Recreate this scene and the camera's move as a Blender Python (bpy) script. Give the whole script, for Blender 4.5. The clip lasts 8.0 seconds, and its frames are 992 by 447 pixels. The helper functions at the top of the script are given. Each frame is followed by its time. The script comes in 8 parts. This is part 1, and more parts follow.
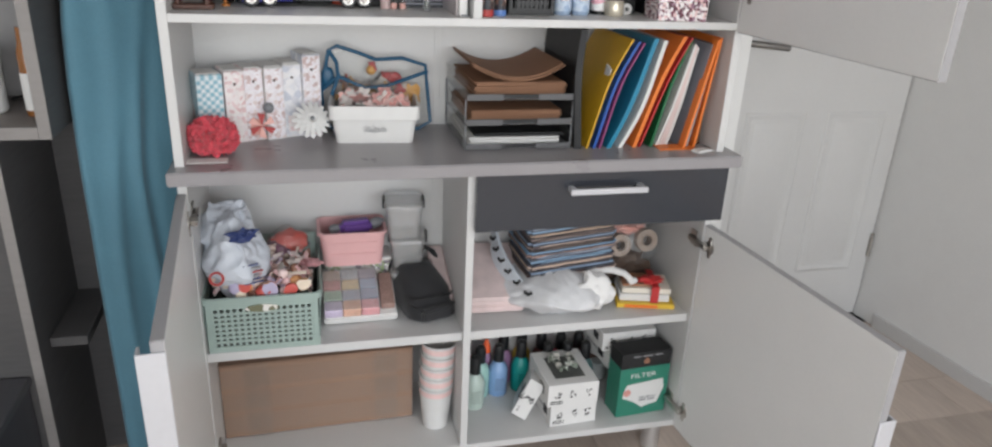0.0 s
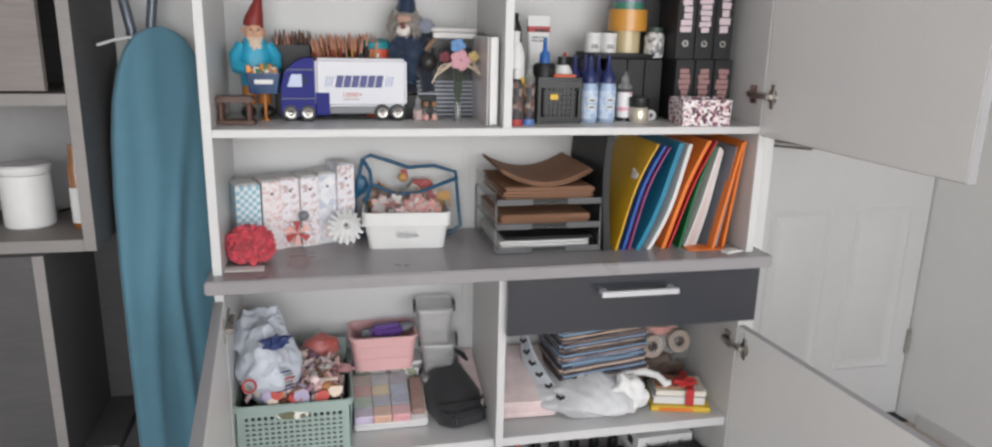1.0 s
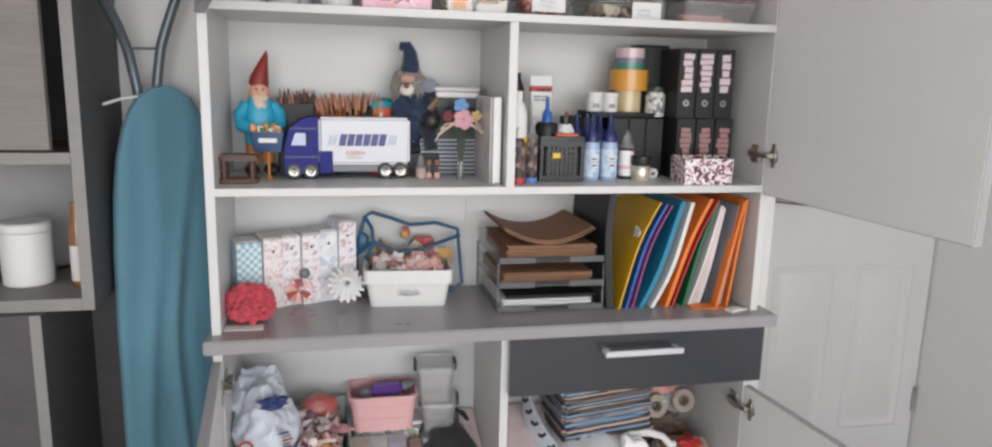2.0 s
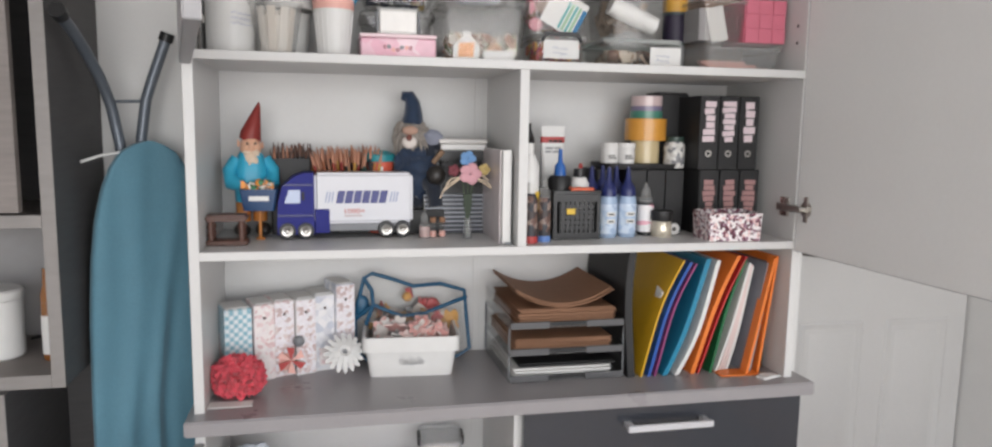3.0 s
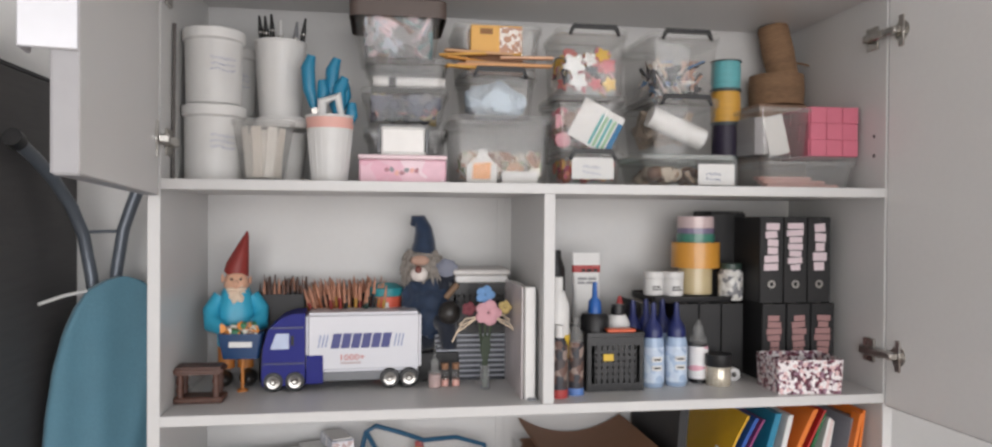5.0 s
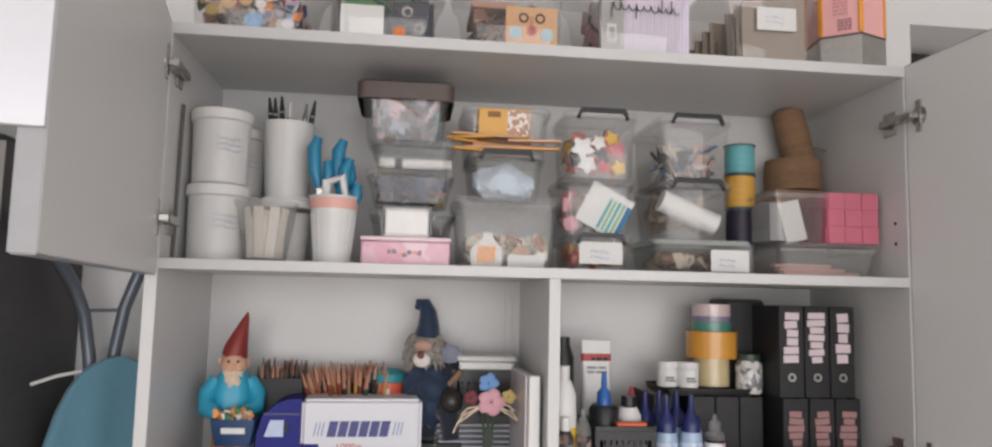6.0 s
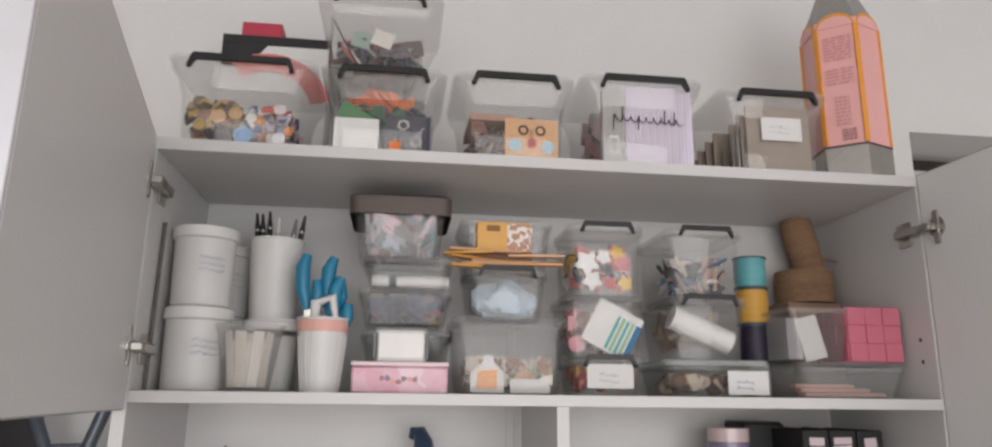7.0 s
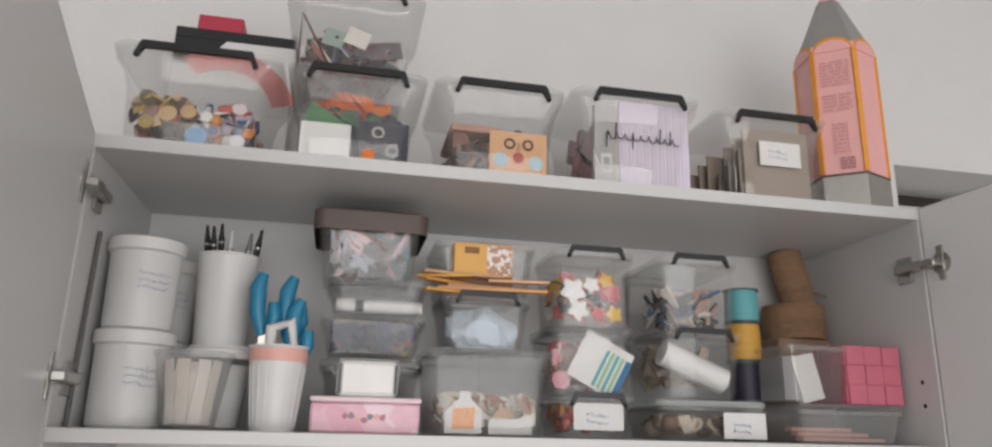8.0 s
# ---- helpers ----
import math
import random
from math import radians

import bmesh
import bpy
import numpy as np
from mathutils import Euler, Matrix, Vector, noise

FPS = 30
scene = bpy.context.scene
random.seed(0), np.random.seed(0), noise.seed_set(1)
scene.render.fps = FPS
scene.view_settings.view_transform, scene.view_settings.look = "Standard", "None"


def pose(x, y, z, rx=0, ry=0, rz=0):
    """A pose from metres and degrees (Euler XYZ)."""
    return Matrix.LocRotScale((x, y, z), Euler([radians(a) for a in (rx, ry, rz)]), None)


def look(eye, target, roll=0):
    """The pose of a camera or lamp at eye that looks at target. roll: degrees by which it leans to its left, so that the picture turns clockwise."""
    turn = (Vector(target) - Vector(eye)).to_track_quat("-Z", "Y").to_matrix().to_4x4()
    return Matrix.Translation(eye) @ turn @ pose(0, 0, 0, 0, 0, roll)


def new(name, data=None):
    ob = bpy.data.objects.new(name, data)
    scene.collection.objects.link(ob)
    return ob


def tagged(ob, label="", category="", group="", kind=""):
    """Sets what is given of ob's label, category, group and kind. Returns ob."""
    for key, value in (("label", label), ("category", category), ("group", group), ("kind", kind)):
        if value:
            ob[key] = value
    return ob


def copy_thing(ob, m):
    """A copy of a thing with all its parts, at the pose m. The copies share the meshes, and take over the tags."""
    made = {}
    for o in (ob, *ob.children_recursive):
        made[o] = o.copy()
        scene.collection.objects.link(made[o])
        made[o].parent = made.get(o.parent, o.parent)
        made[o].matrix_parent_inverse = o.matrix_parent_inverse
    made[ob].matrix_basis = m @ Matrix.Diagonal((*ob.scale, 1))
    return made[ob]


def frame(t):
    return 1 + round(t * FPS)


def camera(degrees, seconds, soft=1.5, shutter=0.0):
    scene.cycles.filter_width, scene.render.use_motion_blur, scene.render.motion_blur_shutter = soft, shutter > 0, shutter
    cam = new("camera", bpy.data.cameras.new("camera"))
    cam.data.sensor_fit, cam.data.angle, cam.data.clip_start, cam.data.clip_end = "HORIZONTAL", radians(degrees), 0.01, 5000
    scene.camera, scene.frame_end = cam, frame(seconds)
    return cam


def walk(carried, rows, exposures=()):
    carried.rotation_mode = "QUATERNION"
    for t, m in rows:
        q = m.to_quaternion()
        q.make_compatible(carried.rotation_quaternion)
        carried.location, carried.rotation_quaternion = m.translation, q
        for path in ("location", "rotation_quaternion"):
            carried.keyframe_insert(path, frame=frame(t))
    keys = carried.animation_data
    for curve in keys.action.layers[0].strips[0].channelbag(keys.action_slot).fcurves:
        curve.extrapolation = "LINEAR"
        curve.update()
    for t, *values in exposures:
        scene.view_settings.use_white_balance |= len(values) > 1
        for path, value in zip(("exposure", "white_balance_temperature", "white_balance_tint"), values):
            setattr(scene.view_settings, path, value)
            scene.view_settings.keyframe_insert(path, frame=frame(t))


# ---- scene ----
cam = camera(67.3, 8.0, soft=2.3, shutter=0.0)
PATH = [
    (0, (-0.339, -1.505, 1.337), (0.134, 0.29, 0.594), 2.7),
    (0.5, (-0.349, -1.505, 1.345), (0.092, 0.314, 0.638), 2.3),
    (1, (-0.36, -1.507, 1.359), (0.066, 0.381, 0.855), 1.3),
    (1.5, (-0.371, -1.507, 1.372), (0.065, 0.401, 0.959), 1.6),
    (3, (-0.354, -1.365, 1.387), (0.075, 0.572, 1.13), 0.9),
    (3.5, (-0.361, -1.262, 1.408), (0.112, 0.675, 1.256), 1.3),
    (4, (-0.353, -1.22, 1.415), (0.136, 0.717, 1.33), 1.3),
    (4.5, (-0.309, -1.179, 1.453), (0.083, 0.781, 1.377), 0.2),
    (6, (-0.223, -1.123, 1.463), (0.005, 0.854, 1.661), 1.3),
    (6.5, (-0.228, -1.104, 1.477), (0.022, 0.855, 1.795), 1.1),
    (7, (-0.235, -1.056, 1.5), (0.015, 0.873, 1.965), 0.6),
    (7.5, (-0.241, -1.004, 1.517), (0.044, 0.907, 2.033), 0.6),
    (8, (-0.268, -0.945, 1.52), (0.116, 0.945, 2.051), 1.4),
]
walk(cam, [(t, look(eye, target, roll)) for t, eye, target, roll in PATH], [(0.0, -0.33, 6340, 8), (0.5, -0.32, 6340, 9), (1.5, -0.22, 6340, 9), (3.0, -0.28, 6430, 10), (4.5, -0.36, 6470, 11), (6.0, -0.5, 6520, 12), (7.0, -0.58, 6510, 12), (8.0, -0.56, 6480, 11)])

# ---------------------------------------------------------------- light
world = bpy.data.worlds.new("daylight")
scene.world = world
world.use_nodes = True
wn = world.node_tree
sky = wn.nodes.new("ShaderNodeTexSky")
sky.sky_type = "NISHITA"
sky.sun_disc = False
sky.sun_elevation = radians(40)
sky.sun_rotation = radians(200)
wn.links.new(sky.outputs[0], wn.nodes["Background"].inputs[0])
wn.nodes["Background"].inputs[1].default_value = 0.12

WINDOW_POWER = 112
win_light = bpy.data.lights.new("window_daylight", "AREA")
win_light.shape = "RECTANGLE"
win_light.size, win_light.size_y = 3.7, 1.7
win_light.energy = WINDOW_POWER
win_light.color = (0.99, 0.985, 1.0)
new("window_daylight", win_light).matrix_world = look((0.1, -3.7, 1.32), (0.1, 0.0, 1.15))


# ---------------------------------------------------------------- materials
def rgb(r, g, b):
    """Linear colour from 0-255 screen values, mixed 12 % towards grey."""
    g_ = (r + g + b) / 3
    r, g, b = (c + 0.12 * (g_ - c) for c in (r, g, b))
    return tuple((c / 255 / 12.92 if c / 255 <= 0.04045 else ((c / 255 + 0.055) / 1.055) ** 2.4) for c in (r, g, b)) + (1.0,)


def mat(name, color, rough=0.5, metal=0.0, grain=0.06, scale=40.0, bump=0.0, stretch=(1, 1, 1), clear=0.0, sheen=0.0, spec=0.5):
    """Paint, plastic, paper or wood: colour with two scales of variation, fine relief and uneven gloss."""
    m = bpy.data.materials.new(name)
    m.use_nodes = True
    n, l = m.node_tree.nodes, m.node_tree.links
    b = n["Principled BSDF"]
    b.inputs["Metallic"].default_value = metal
    b.inputs["Specular IOR Level"].default_value = spec
    b.inputs["Coat Weight"].default_value = clear
    b.inputs["Sheen Weight"].default_value = sheen
    tc = n.new("ShaderNodeTexCoord")
    mp = n.new("ShaderNodeMapping")
    mp.inputs["Scale"].default_value = stretch
    l.new(tc.outputs["Object"], mp.inputs[0])
    fine, broad = n.new("ShaderNodeTexNoise"), n.new("ShaderNodeTexNoise")
    fine.inputs["Scale"].default_value, fine.inputs["Detail"].default_value = scale, 5
    broad.inputs["Scale"].default_value, broad.inputs["Detail"].default_value = scale * 0.09, 3
    for t in (fine, broad):
        l.new(mp.outputs[0], t.inputs["Vector"])
    mix = n.new("ShaderNodeMath")
    mix.operation = "ADD"
    l.new(fine.outputs["Fac"], mix.inputs[0])
    l.new(broad.outputs["Fac"], mix.inputs[1])
    ramp = n.new("ShaderNodeMapRange")
    ramp.inputs["From Min"].default_value, ramp.inputs["From Max"].default_value = 0.6, 1.4
    ramp.inputs["To Min"].default_value, ramp.inputs["To Max"].default_value = 1 - grain, 1 + grain
    l.new(mix.outputs[0], ramp.inputs[0])
    sc = n.new("ShaderNodeVectorMath")
    sc.operation = "SCALE"
    sc.inputs[0].default_value = color[:3]
    l.new(ramp.outputs[0], sc.inputs["Scale"])
    l.new(sc.outputs[0], b.inputs["Base Color"])
    rr = n.new("ShaderNodeMapRange")
    rr.inputs["To Min"].default_value, rr.inputs["To Max"].default_value = max(rough - 0.08, 0.03), min(rough + 0.08, 1)
    l.new(broad.outputs["Fac"], rr.inputs[0])
    l.new(rr.outputs[0], b.inputs["Roughness"])
    if bump:
        bp = n.new("ShaderNodeBump")
        bp.inputs["Strength"].default_value, bp.inputs["Distance"].default_value = bump, 0.002
        l.new(fine.outputs["Fac"], bp.inputs["Height"])
        l.new(bp.outputs[0], b.inputs["Normal"])
    return m


def clear_mat(name, tint=(0.985, 0.987, 0.985), milky=0.12, rough=0.12, gloss=0.10):
    """Thin clear plastic: mostly see-through, a little milky, with a soft gloss."""
    m = bpy.data.materials.new(name)
    m.use_nodes = True
    n, l = m.node_tree.nodes, m.node_tree.links
    n.remove(n["Principled BSDF"])
    tr, df, gl = n.new("ShaderNodeBsdfTransparent"), n.new("ShaderNodeBsdfDiffuse"), n.new("ShaderNodeBsdfGlossy")
    tr.inputs[0].default_value = (*tint, 1)
    df.inputs[0].default_value = (0.8, 0.8, 0.79, 1)
    gl.inputs["Roughness"].default_value = rough
    tex = n.new("ShaderNodeTexNoise")
    tex.inputs["Scale"].default_value = 18
    mr = n.new("ShaderNodeMapRange")
    mr.inputs["To Min"].default_value, mr.inputs["To Max"].default_value = milky * 0.6, milky * 1.4
    l.new(tex.outputs["Fac"], mr.inputs[0])
    a, c = n.new("ShaderNodeMixShader"), n.new("ShaderNodeMixShader")
    l.new(mr.outputs[0], a.inputs[0])
    l.new(tr.outputs[0], a.inputs[1])
    l.new(df.outputs[0], a.inputs[2])
    fr = n.new("ShaderNodeLayerWeight")
    fr.inputs[0].default_value = 0.12
    ad = n.new("ShaderNodeMath")
    ad.operation = "MULTIPLY_ADD"
    ad.inputs[1].default_value, ad.inputs[2].default_value = 0.1 + gloss, gloss * 0.25
    l.new(fr.outputs["Facing"], ad.inputs[0])
    l.new(ad.outputs[0], c.inputs[0])
    l.new(a.outputs[0], c.inputs[1])
    l.new(gl.outputs[0], c.inputs[2])
    l.new(c.outputs[0], n["Material Output"].inputs[0])
    return m


def island_mat(name, colors, rough=0.5, bump=0.0, scale=60.0):
    """A heap of small pieces: each loose piece takes one of the colours."""
    m = mat(name, colors[0], rough, grain=0.1, scale=scale, bump=bump)
    n, l = m.node_tree.nodes, m.node_tree.links
    g = n.new("ShaderNodeNewGeometry")
    r = n.new("ShaderNodeValToRGB")
    r.color_ramp.interpolation = "CONSTANT"
    e = r.color_ramp.elements
    while len(e) < len(colors):
        e.new(0.5)
    for k, c in enumerate(colors):
        e[k].position = k / len(colors)
        e[k].color = c
    l.new(g.outputs["Random Per Island"], r.inputs[0])
    sc = [x for x in n if x.bl_idname == "ShaderNodeVectorMath"][0]
    l.new(r.outputs[0], sc.inputs[0])
    return m


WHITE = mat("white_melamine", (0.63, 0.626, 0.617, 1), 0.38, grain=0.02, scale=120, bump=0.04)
# Same melamine as the carcass, lightened: stronger light on the doors put into colour.
LITWHITE = mat("white_melamine_lit", (0.76, 0.756, 0.745, 1), 0.4, grain=0.02, scale=120, bump=0.04)
WALLPAINT = mat("wall_paint", (0.72, 0.715, 0.702, 1), 0.85, grain=0.025, scale=160, bump=0.15)
DOORPAINT = mat("door_paint", (0.56, 0.553, 0.544, 1), 0.45, grain=0.025, scale=90, bump=0.05)
CEIL = mat("ceiling_paint", (0.8, 0.8, 0.79, 1), 0.9, grain=0.02, scale=120, bump=0.1)
GREYTOP = mat("grey_worktop", rgb(150, 146, 148), 0.3, grain=0.05, scale=150, bump=0.05)
GREYEDGE = mat("grey_edge", rgb(160, 158, 160), 0.45, grain=0.04, scale=90)
ANTHRA = mat("anthracite_gloss", rgb(52, 55, 62), 0.18, grain=0.04, scale=60, clear=0.3)
GREYWOOD = mat("grey_wood", rgb(128, 120, 116), 0.55, grain=0.2, scale=14, bump=0.12, stretch=(1, 1, 9))
GREYWOOD2 = mat("dark_grey_wood", rgb(80, 78, 78), 0.6, grain=0.16, scale=14, bump=0.1, stretch=(1, 1, 9))
ALU = mat("brushed_aluminium", (0.72, 0.72, 0.73, 1), 0.34, metal=0.85, grain=0.05, scale=80, stretch=(1, 1, 12))
PALE = mat("pale_aluminium", (0.62, 0.62, 0.645, 1), 0.36, metal=0.25, grain=0.03, scale=80)
STEEL = mat("nickel_steel", (0.5, 0.48, 0.45, 1), 0.28, metal=1.0, grain=0.1, scale=60)
FLOORWOOD = mat("floor_plank_wood", rgb(182, 166, 153), 0.5, grain=0.2, scale=10, bump=0.1, stretch=(10, 1, 1))
BLACKP = mat("black_plastic", (0.013, 0.013, 0.014, 1), 0.4, grain=0.1, scale=80)


# ---------------------------------------------------------------- mesh helpers
def part(name, bm, material, parent=None, label="", smooth=False):
    """Links a bmesh as one mesh object, under a thing where one is given."""
    me = bpy.data.meshes.new(name)
    if smooth:
        for f in bm.faces:
            f.smooth = True
    bm.to_mesh(me)
    bm.free()
    me.set_sharp_from_angle(angle=radians(38))
    me.materials.append(material)
    ob = new(name, me)
    if parent:
        ob.parent = parent
    if label:
        ob["label"] = label
    return ob


def thing(name, label, category, at=(0, 0, 0), turn=0.0, group="", kind="", tilt=(0, 0)):
    ob = new(name)
    ob.empty_display_size = 0.05
    ob.matrix_basis = pose(at[0], at[1], at[2], tilt[0], tilt[1], turn)
    return tagged(ob, label, category, group, kind)


def box(x0, x1, y0, y1, z0, z1, bevel=0.0, bm=None, seg=1):
    bm = bm or bmesh.new()
    tmp = bmesh.new()
    bmesh.ops.create_cube(tmp, size=1, matrix=Matrix.Translation(((x0 + x1) / 2, (y0 + y1) / 2, (z0 + z1) / 2)) @ Matrix.Diagonal((x1 - x0, y1 - y0, z1 - z0, 1)))
    if bevel:
        bmesh.ops.bevel(tmp, geom=tmp.edges[:], offset=bevel, segments=seg, affect="EDGES")
    return merge(bm, tmp)


def merge(bm, tmp, m=None):
    """Adds the bmesh tmp to bm, moved by m."""
    if m:
        bmesh.ops.transform(tmp, matrix=m, verts=tmp.verts)
    back = {}
    for v in tmp.verts:
        back[v] = bm.verts.new(v.co)
    for f in tmp.faces:
        try:
            nf = bm.faces.new([back[v] for v in f.verts])
            nf.smooth = f.smooth
        except ValueError:
            pass
    tmp.free()
    return bm


def lathe(profile, seg=24, bm=None, sx=1.0, sy=1.0, at=(0, 0, 0)):
    """A turned body round z: profile of (radius, height), from below to the top."""
    bm = bm or bmesh.new()
    rings = []
    for r, z in profile:
        if r < 1e-5:
            rings.append([bm.verts.new((at[0], at[1], at[2] + z))])
        else:
            rings.append([bm.verts.new((at[0] + sx * r * math.cos(2 * math.pi * k / seg), at[1] + sy * r * math.sin(2 * math.pi * k / seg), at[2] + z)) for k in range(seg)])
    for a, b in zip(rings, rings[1:]):
        for k in range(seg):
            j = (k + 1) % seg
            if len(a) == 1 and len(b) > 1:
                f = bm.faces.new((a[0], b[j], b[k]))
            elif len(b) == 1 and len(a) > 1:
                f = bm.faces.new((a[k], a[j], b[0]))
            elif len(a) > 1:
                f = bm.faces.new((a[k], a[j], b[j], b[k]))
            else:
                continue
            f.smooth = True
    return bm


def tube(points, r, seg=10, bm=None, closed=False):
    """A round bar along points."""
    bm = bm or bmesh.new()
    pts = [Vector(p) for p in points]
    rings, side = [], None
    for k, p in enumerate(pts):
        a = pts[k - 1] if k or closed else p
        b = pts[(k + 1) % len(pts)] if k < len(pts) - 1 or closed else p
        d = (b - a).normalized()
        if side is None:
            side = d.orthogonal().normalized()
        side = (side - d * side.dot(d)).normalized()
        up = d.cross(side)
        rr = r[k] if isinstance(r, (list, tuple)) else r
        rings.append([bm.verts.new(p + rr * (math.cos(2 * math.pi * j / seg) * side + math.sin(2 * math.pi * j / seg) * up)) for j in range(seg)])
    pairs = list(zip(rings, rings[1:])) + ([(rings[-1], rings[0])] if closed else [])
    for a, b in pairs:
        for j in range(seg):
            f = bm.faces.new((a[j], a[(j + 1) % seg], b[(j + 1) % seg], b[j]))
            f.smooth = True
    if not closed:
        bm.faces.new(rings[0][::-1])
        bm.faces.new(rings[-1])
    return bm


def prism(outline, y0, y1, bm=None, m=None):
    """An outline in x and z, drawn out from y0 to y1."""
    tmp = bmesh.new()
    a = [tmp.verts.new((x, y0, z)) for x, z in outline]
    b = [tmp.verts.new((x, y1, z)) for x, z in outline]
    tmp.faces.new(a)
    tmp.faces.new(b[::-1])
    for k in range(len(a)):
        j = (k + 1) % len(a)
        tmp.faces.new((a[j], a[k], b[k], b[j]))
    bmesh.ops.recalc_face_normals(tmp, faces=tmp.faces)
    return merge(bm or bmesh.new(), tmp, m)


def ball(r, at=(0, 0, 0), sub=2, squash=(1, 1, 1), rough=0.0, bm=None, freq=8.0, seed=0):
    tmp = bmesh.new()
    bmesh.ops.create_icosphere(tmp, subdivisions=sub, radius=1)
    for v in tmp.verts:
        k = 1 + rough * noise.noise(v.co * freq * 0.3 + Vector((seed, seed * 2.3, 0)))
        v.co = Vector((v.co.x * r * squash[0] * k, v.co.y * r * squash[1] * k, v.co.z * r * squash[2] * k)) + Vector(at)
    for f in tmp.faces:
        f.smooth = True
    return merge(bm or bmesh.new(), tmp)


def xf(bm, m):
    bmesh.ops.transform(bm, matrix=m, verts=bm.verts)
    return bm


def arc(x0, z0, r, a0, a1, n=8):
    return [(x0 + r * math.cos(radians(a0 + (a1 - a0) * k / n)), z0 + r * math.sin(radians(a0 + (a1 - a0) * k / n))) for k in range(n + 1)]


def rounded(w, d, r, n=5, cx=0, cy=0):
    """A rounded rectangle of width w and depth d, as (x, y)."""
    out = []
    for sx, sy, a in ((1, 1, 0), (-1, 1, 90), (-1, -1, 180), (1, -1, 270)):
        for k in range(n + 1):
            t = radians(a + 90 * k / n)
            out.append((cx + sx * (w / 2 - r) + r * math.cos(t), cy + sy * (d / 2 - r) + r * math.sin(t)))
    return out


def loft(rings, cap0=True, cap1=True, bm=None, smooth=True):
    """Skins closed rings of (x, y, z) points."""
    bm = bm or bmesh.new()
    vs = [[bm.verts.new(p) for p in ring] for ring in rings]
    for a, b in zip(vs, vs[1:]):
        for k in range(len(a)):
            j = (k + 1) % len(a)
            f = bm.faces.new((a[k], a[j], b[j], b[k]))
            f.smooth = smooth
    if cap0:
        bm.faces.new(vs[0][::-1])
    if cap1:
        bm.faces.new(vs[-1])
    return bm


def tub(w0, d0, w1, d1, h, r=0.012, wall=0.0025, rim=0.0):
    """An open box with rounded corners, tapering from the bottom w0 x d0 to the top w1 x d1, with wall thickness and a rim."""
    def ring(w, d, z):
        return [(x, y, z) for x, y in rounded(w, d, min(r, w / 2.2, d / 2.2))]
    rings = [ring(w0, d0, 0), ring(w1, d1, h - 0.001)]
    if rim:
        rings += [ring(w1 + 2 * rim, d1 + 2 * rim, h - 0.006), ring(w1 + 2 * rim, d1 + 2 * rim, h)]
    rings += [ring(w1, d1, h), ring(w1 - 2 * wall, d1 - 2 * wall, h), ring(w0 - 2 * wall, d0 - 2 * wall, wall)]
    return loft(rings, smooth=False)


def text_mesh(body, size, at, material, parent, name="lettering", turn=0.0, extrude=0.0004, shear=0.0, bold=0.0, width=None):
    """Words in the built-in font, standing upright and facing -y, centred at the given place."""
    cu = bpy.data.curves.new(name, "FONT")
    cu.body, cu.size, cu.extrude, cu.shear, cu.offset = body, size, extrude, shear, bold
    cu.align_x, cu.align_y = "CENTER", "CENTER"
    tmp = bpy.data.objects.new(name, cu)
    scene.collection.objects.link(tmp)
    me = bpy.data.meshes.new_from_object(tmp.evaluated_get(bpy.context.evaluated_depsgraph_get()))
    bpy.data.objects.remove(tmp)
    if width:
        xs = [v.co.x for v in me.vertices]
        k = width / (max(xs) - min(xs))
        for v in me.vertices:
            v.co.x *= k
    me.materials.clear()
    me.materials.append(material)
    ob = new(name, me)
    ob.parent = parent
    ob.matrix_basis = pose(at[0], at[1], at[2], 90, 0, turn)
    return ob


# ---------------------------------------------------------------- the room
X0, X1, YB, YF = -2.4, 1.68, 0.325, -3.8
CEILING = 2.55
OPEN_L, OPEN_TOP = 0.835, 2.072


def structure(name, bm, material, label, category):
    return tagged(part(name, bm, material), label, category, kind="structure")


structure("wall_north", box(X0 - 0.12, OPEN_L, YB, YB + 0.42, 0, CEILING), WALLPAINT, "plain white painted wall behind the cabinet", "wall")
structure("wall_over_door", box(OPEN_L, X1, YB, YB + 0.42, OPEN_TOP, CEILING), WALLPAINT, "white painted wall over the recessed doorway", "wall")
FLARE = 0.088   # the east wall runs outward by this much a metre towards the window
XE = X1 + FLARE * (0.58 - YF)


def east_strip(t0, t1, y0, y1, z0, z1):
    """A slab along the slanting east wall, from t0 to t1 out of its face."""
    a, b = X1 + FLARE * (0.58 - y0), X1 + FLARE * (0.58 - y1)
    return loft([[(a + t0, y0, z), (a + t1, y0, z), (b + t1, y1, z), (b + t0, y1, z)] for z in (z0, z1)], smooth=False)


structure("wall_east", east_strip(0, 0.12, YF - 0.12, YB + 0.42, 0, CEILING), WALLPAINT, "plain white painted side wall", "wall")
structure("wall_west", box(X0 - 0.12, X0, YF - 0.12, YB, 0, CEILING), WALLPAINT, "plain white painted side wall", "wall")
WX0, WX1, WZ0, WZ1 = -1.85, 2.05, 0.4, 2.25
bm = box(X0, WX0, YF - 0.12, YF, 0, CEILING)
box(WX1, XE, YF - 0.12, YF, 0, CEILING, bm=bm)
box(WX0, WX1, YF - 0.12, YF, 0, WZ0, bm=bm)
box(WX0, WX1, YF - 0.12, YF, WZ1, CEILING, bm=bm)
structure("wall_south", bm, WALLPAINT, "plain white painted wall with a window opening", "wall")
structure("ceiling", box(X0 - 0.12, XE + 0.14, YF - 0.12, YB + 0.42, CEILING, CEILING + 0.1), CEIL, "plain white painted ceiling", "ceiling")
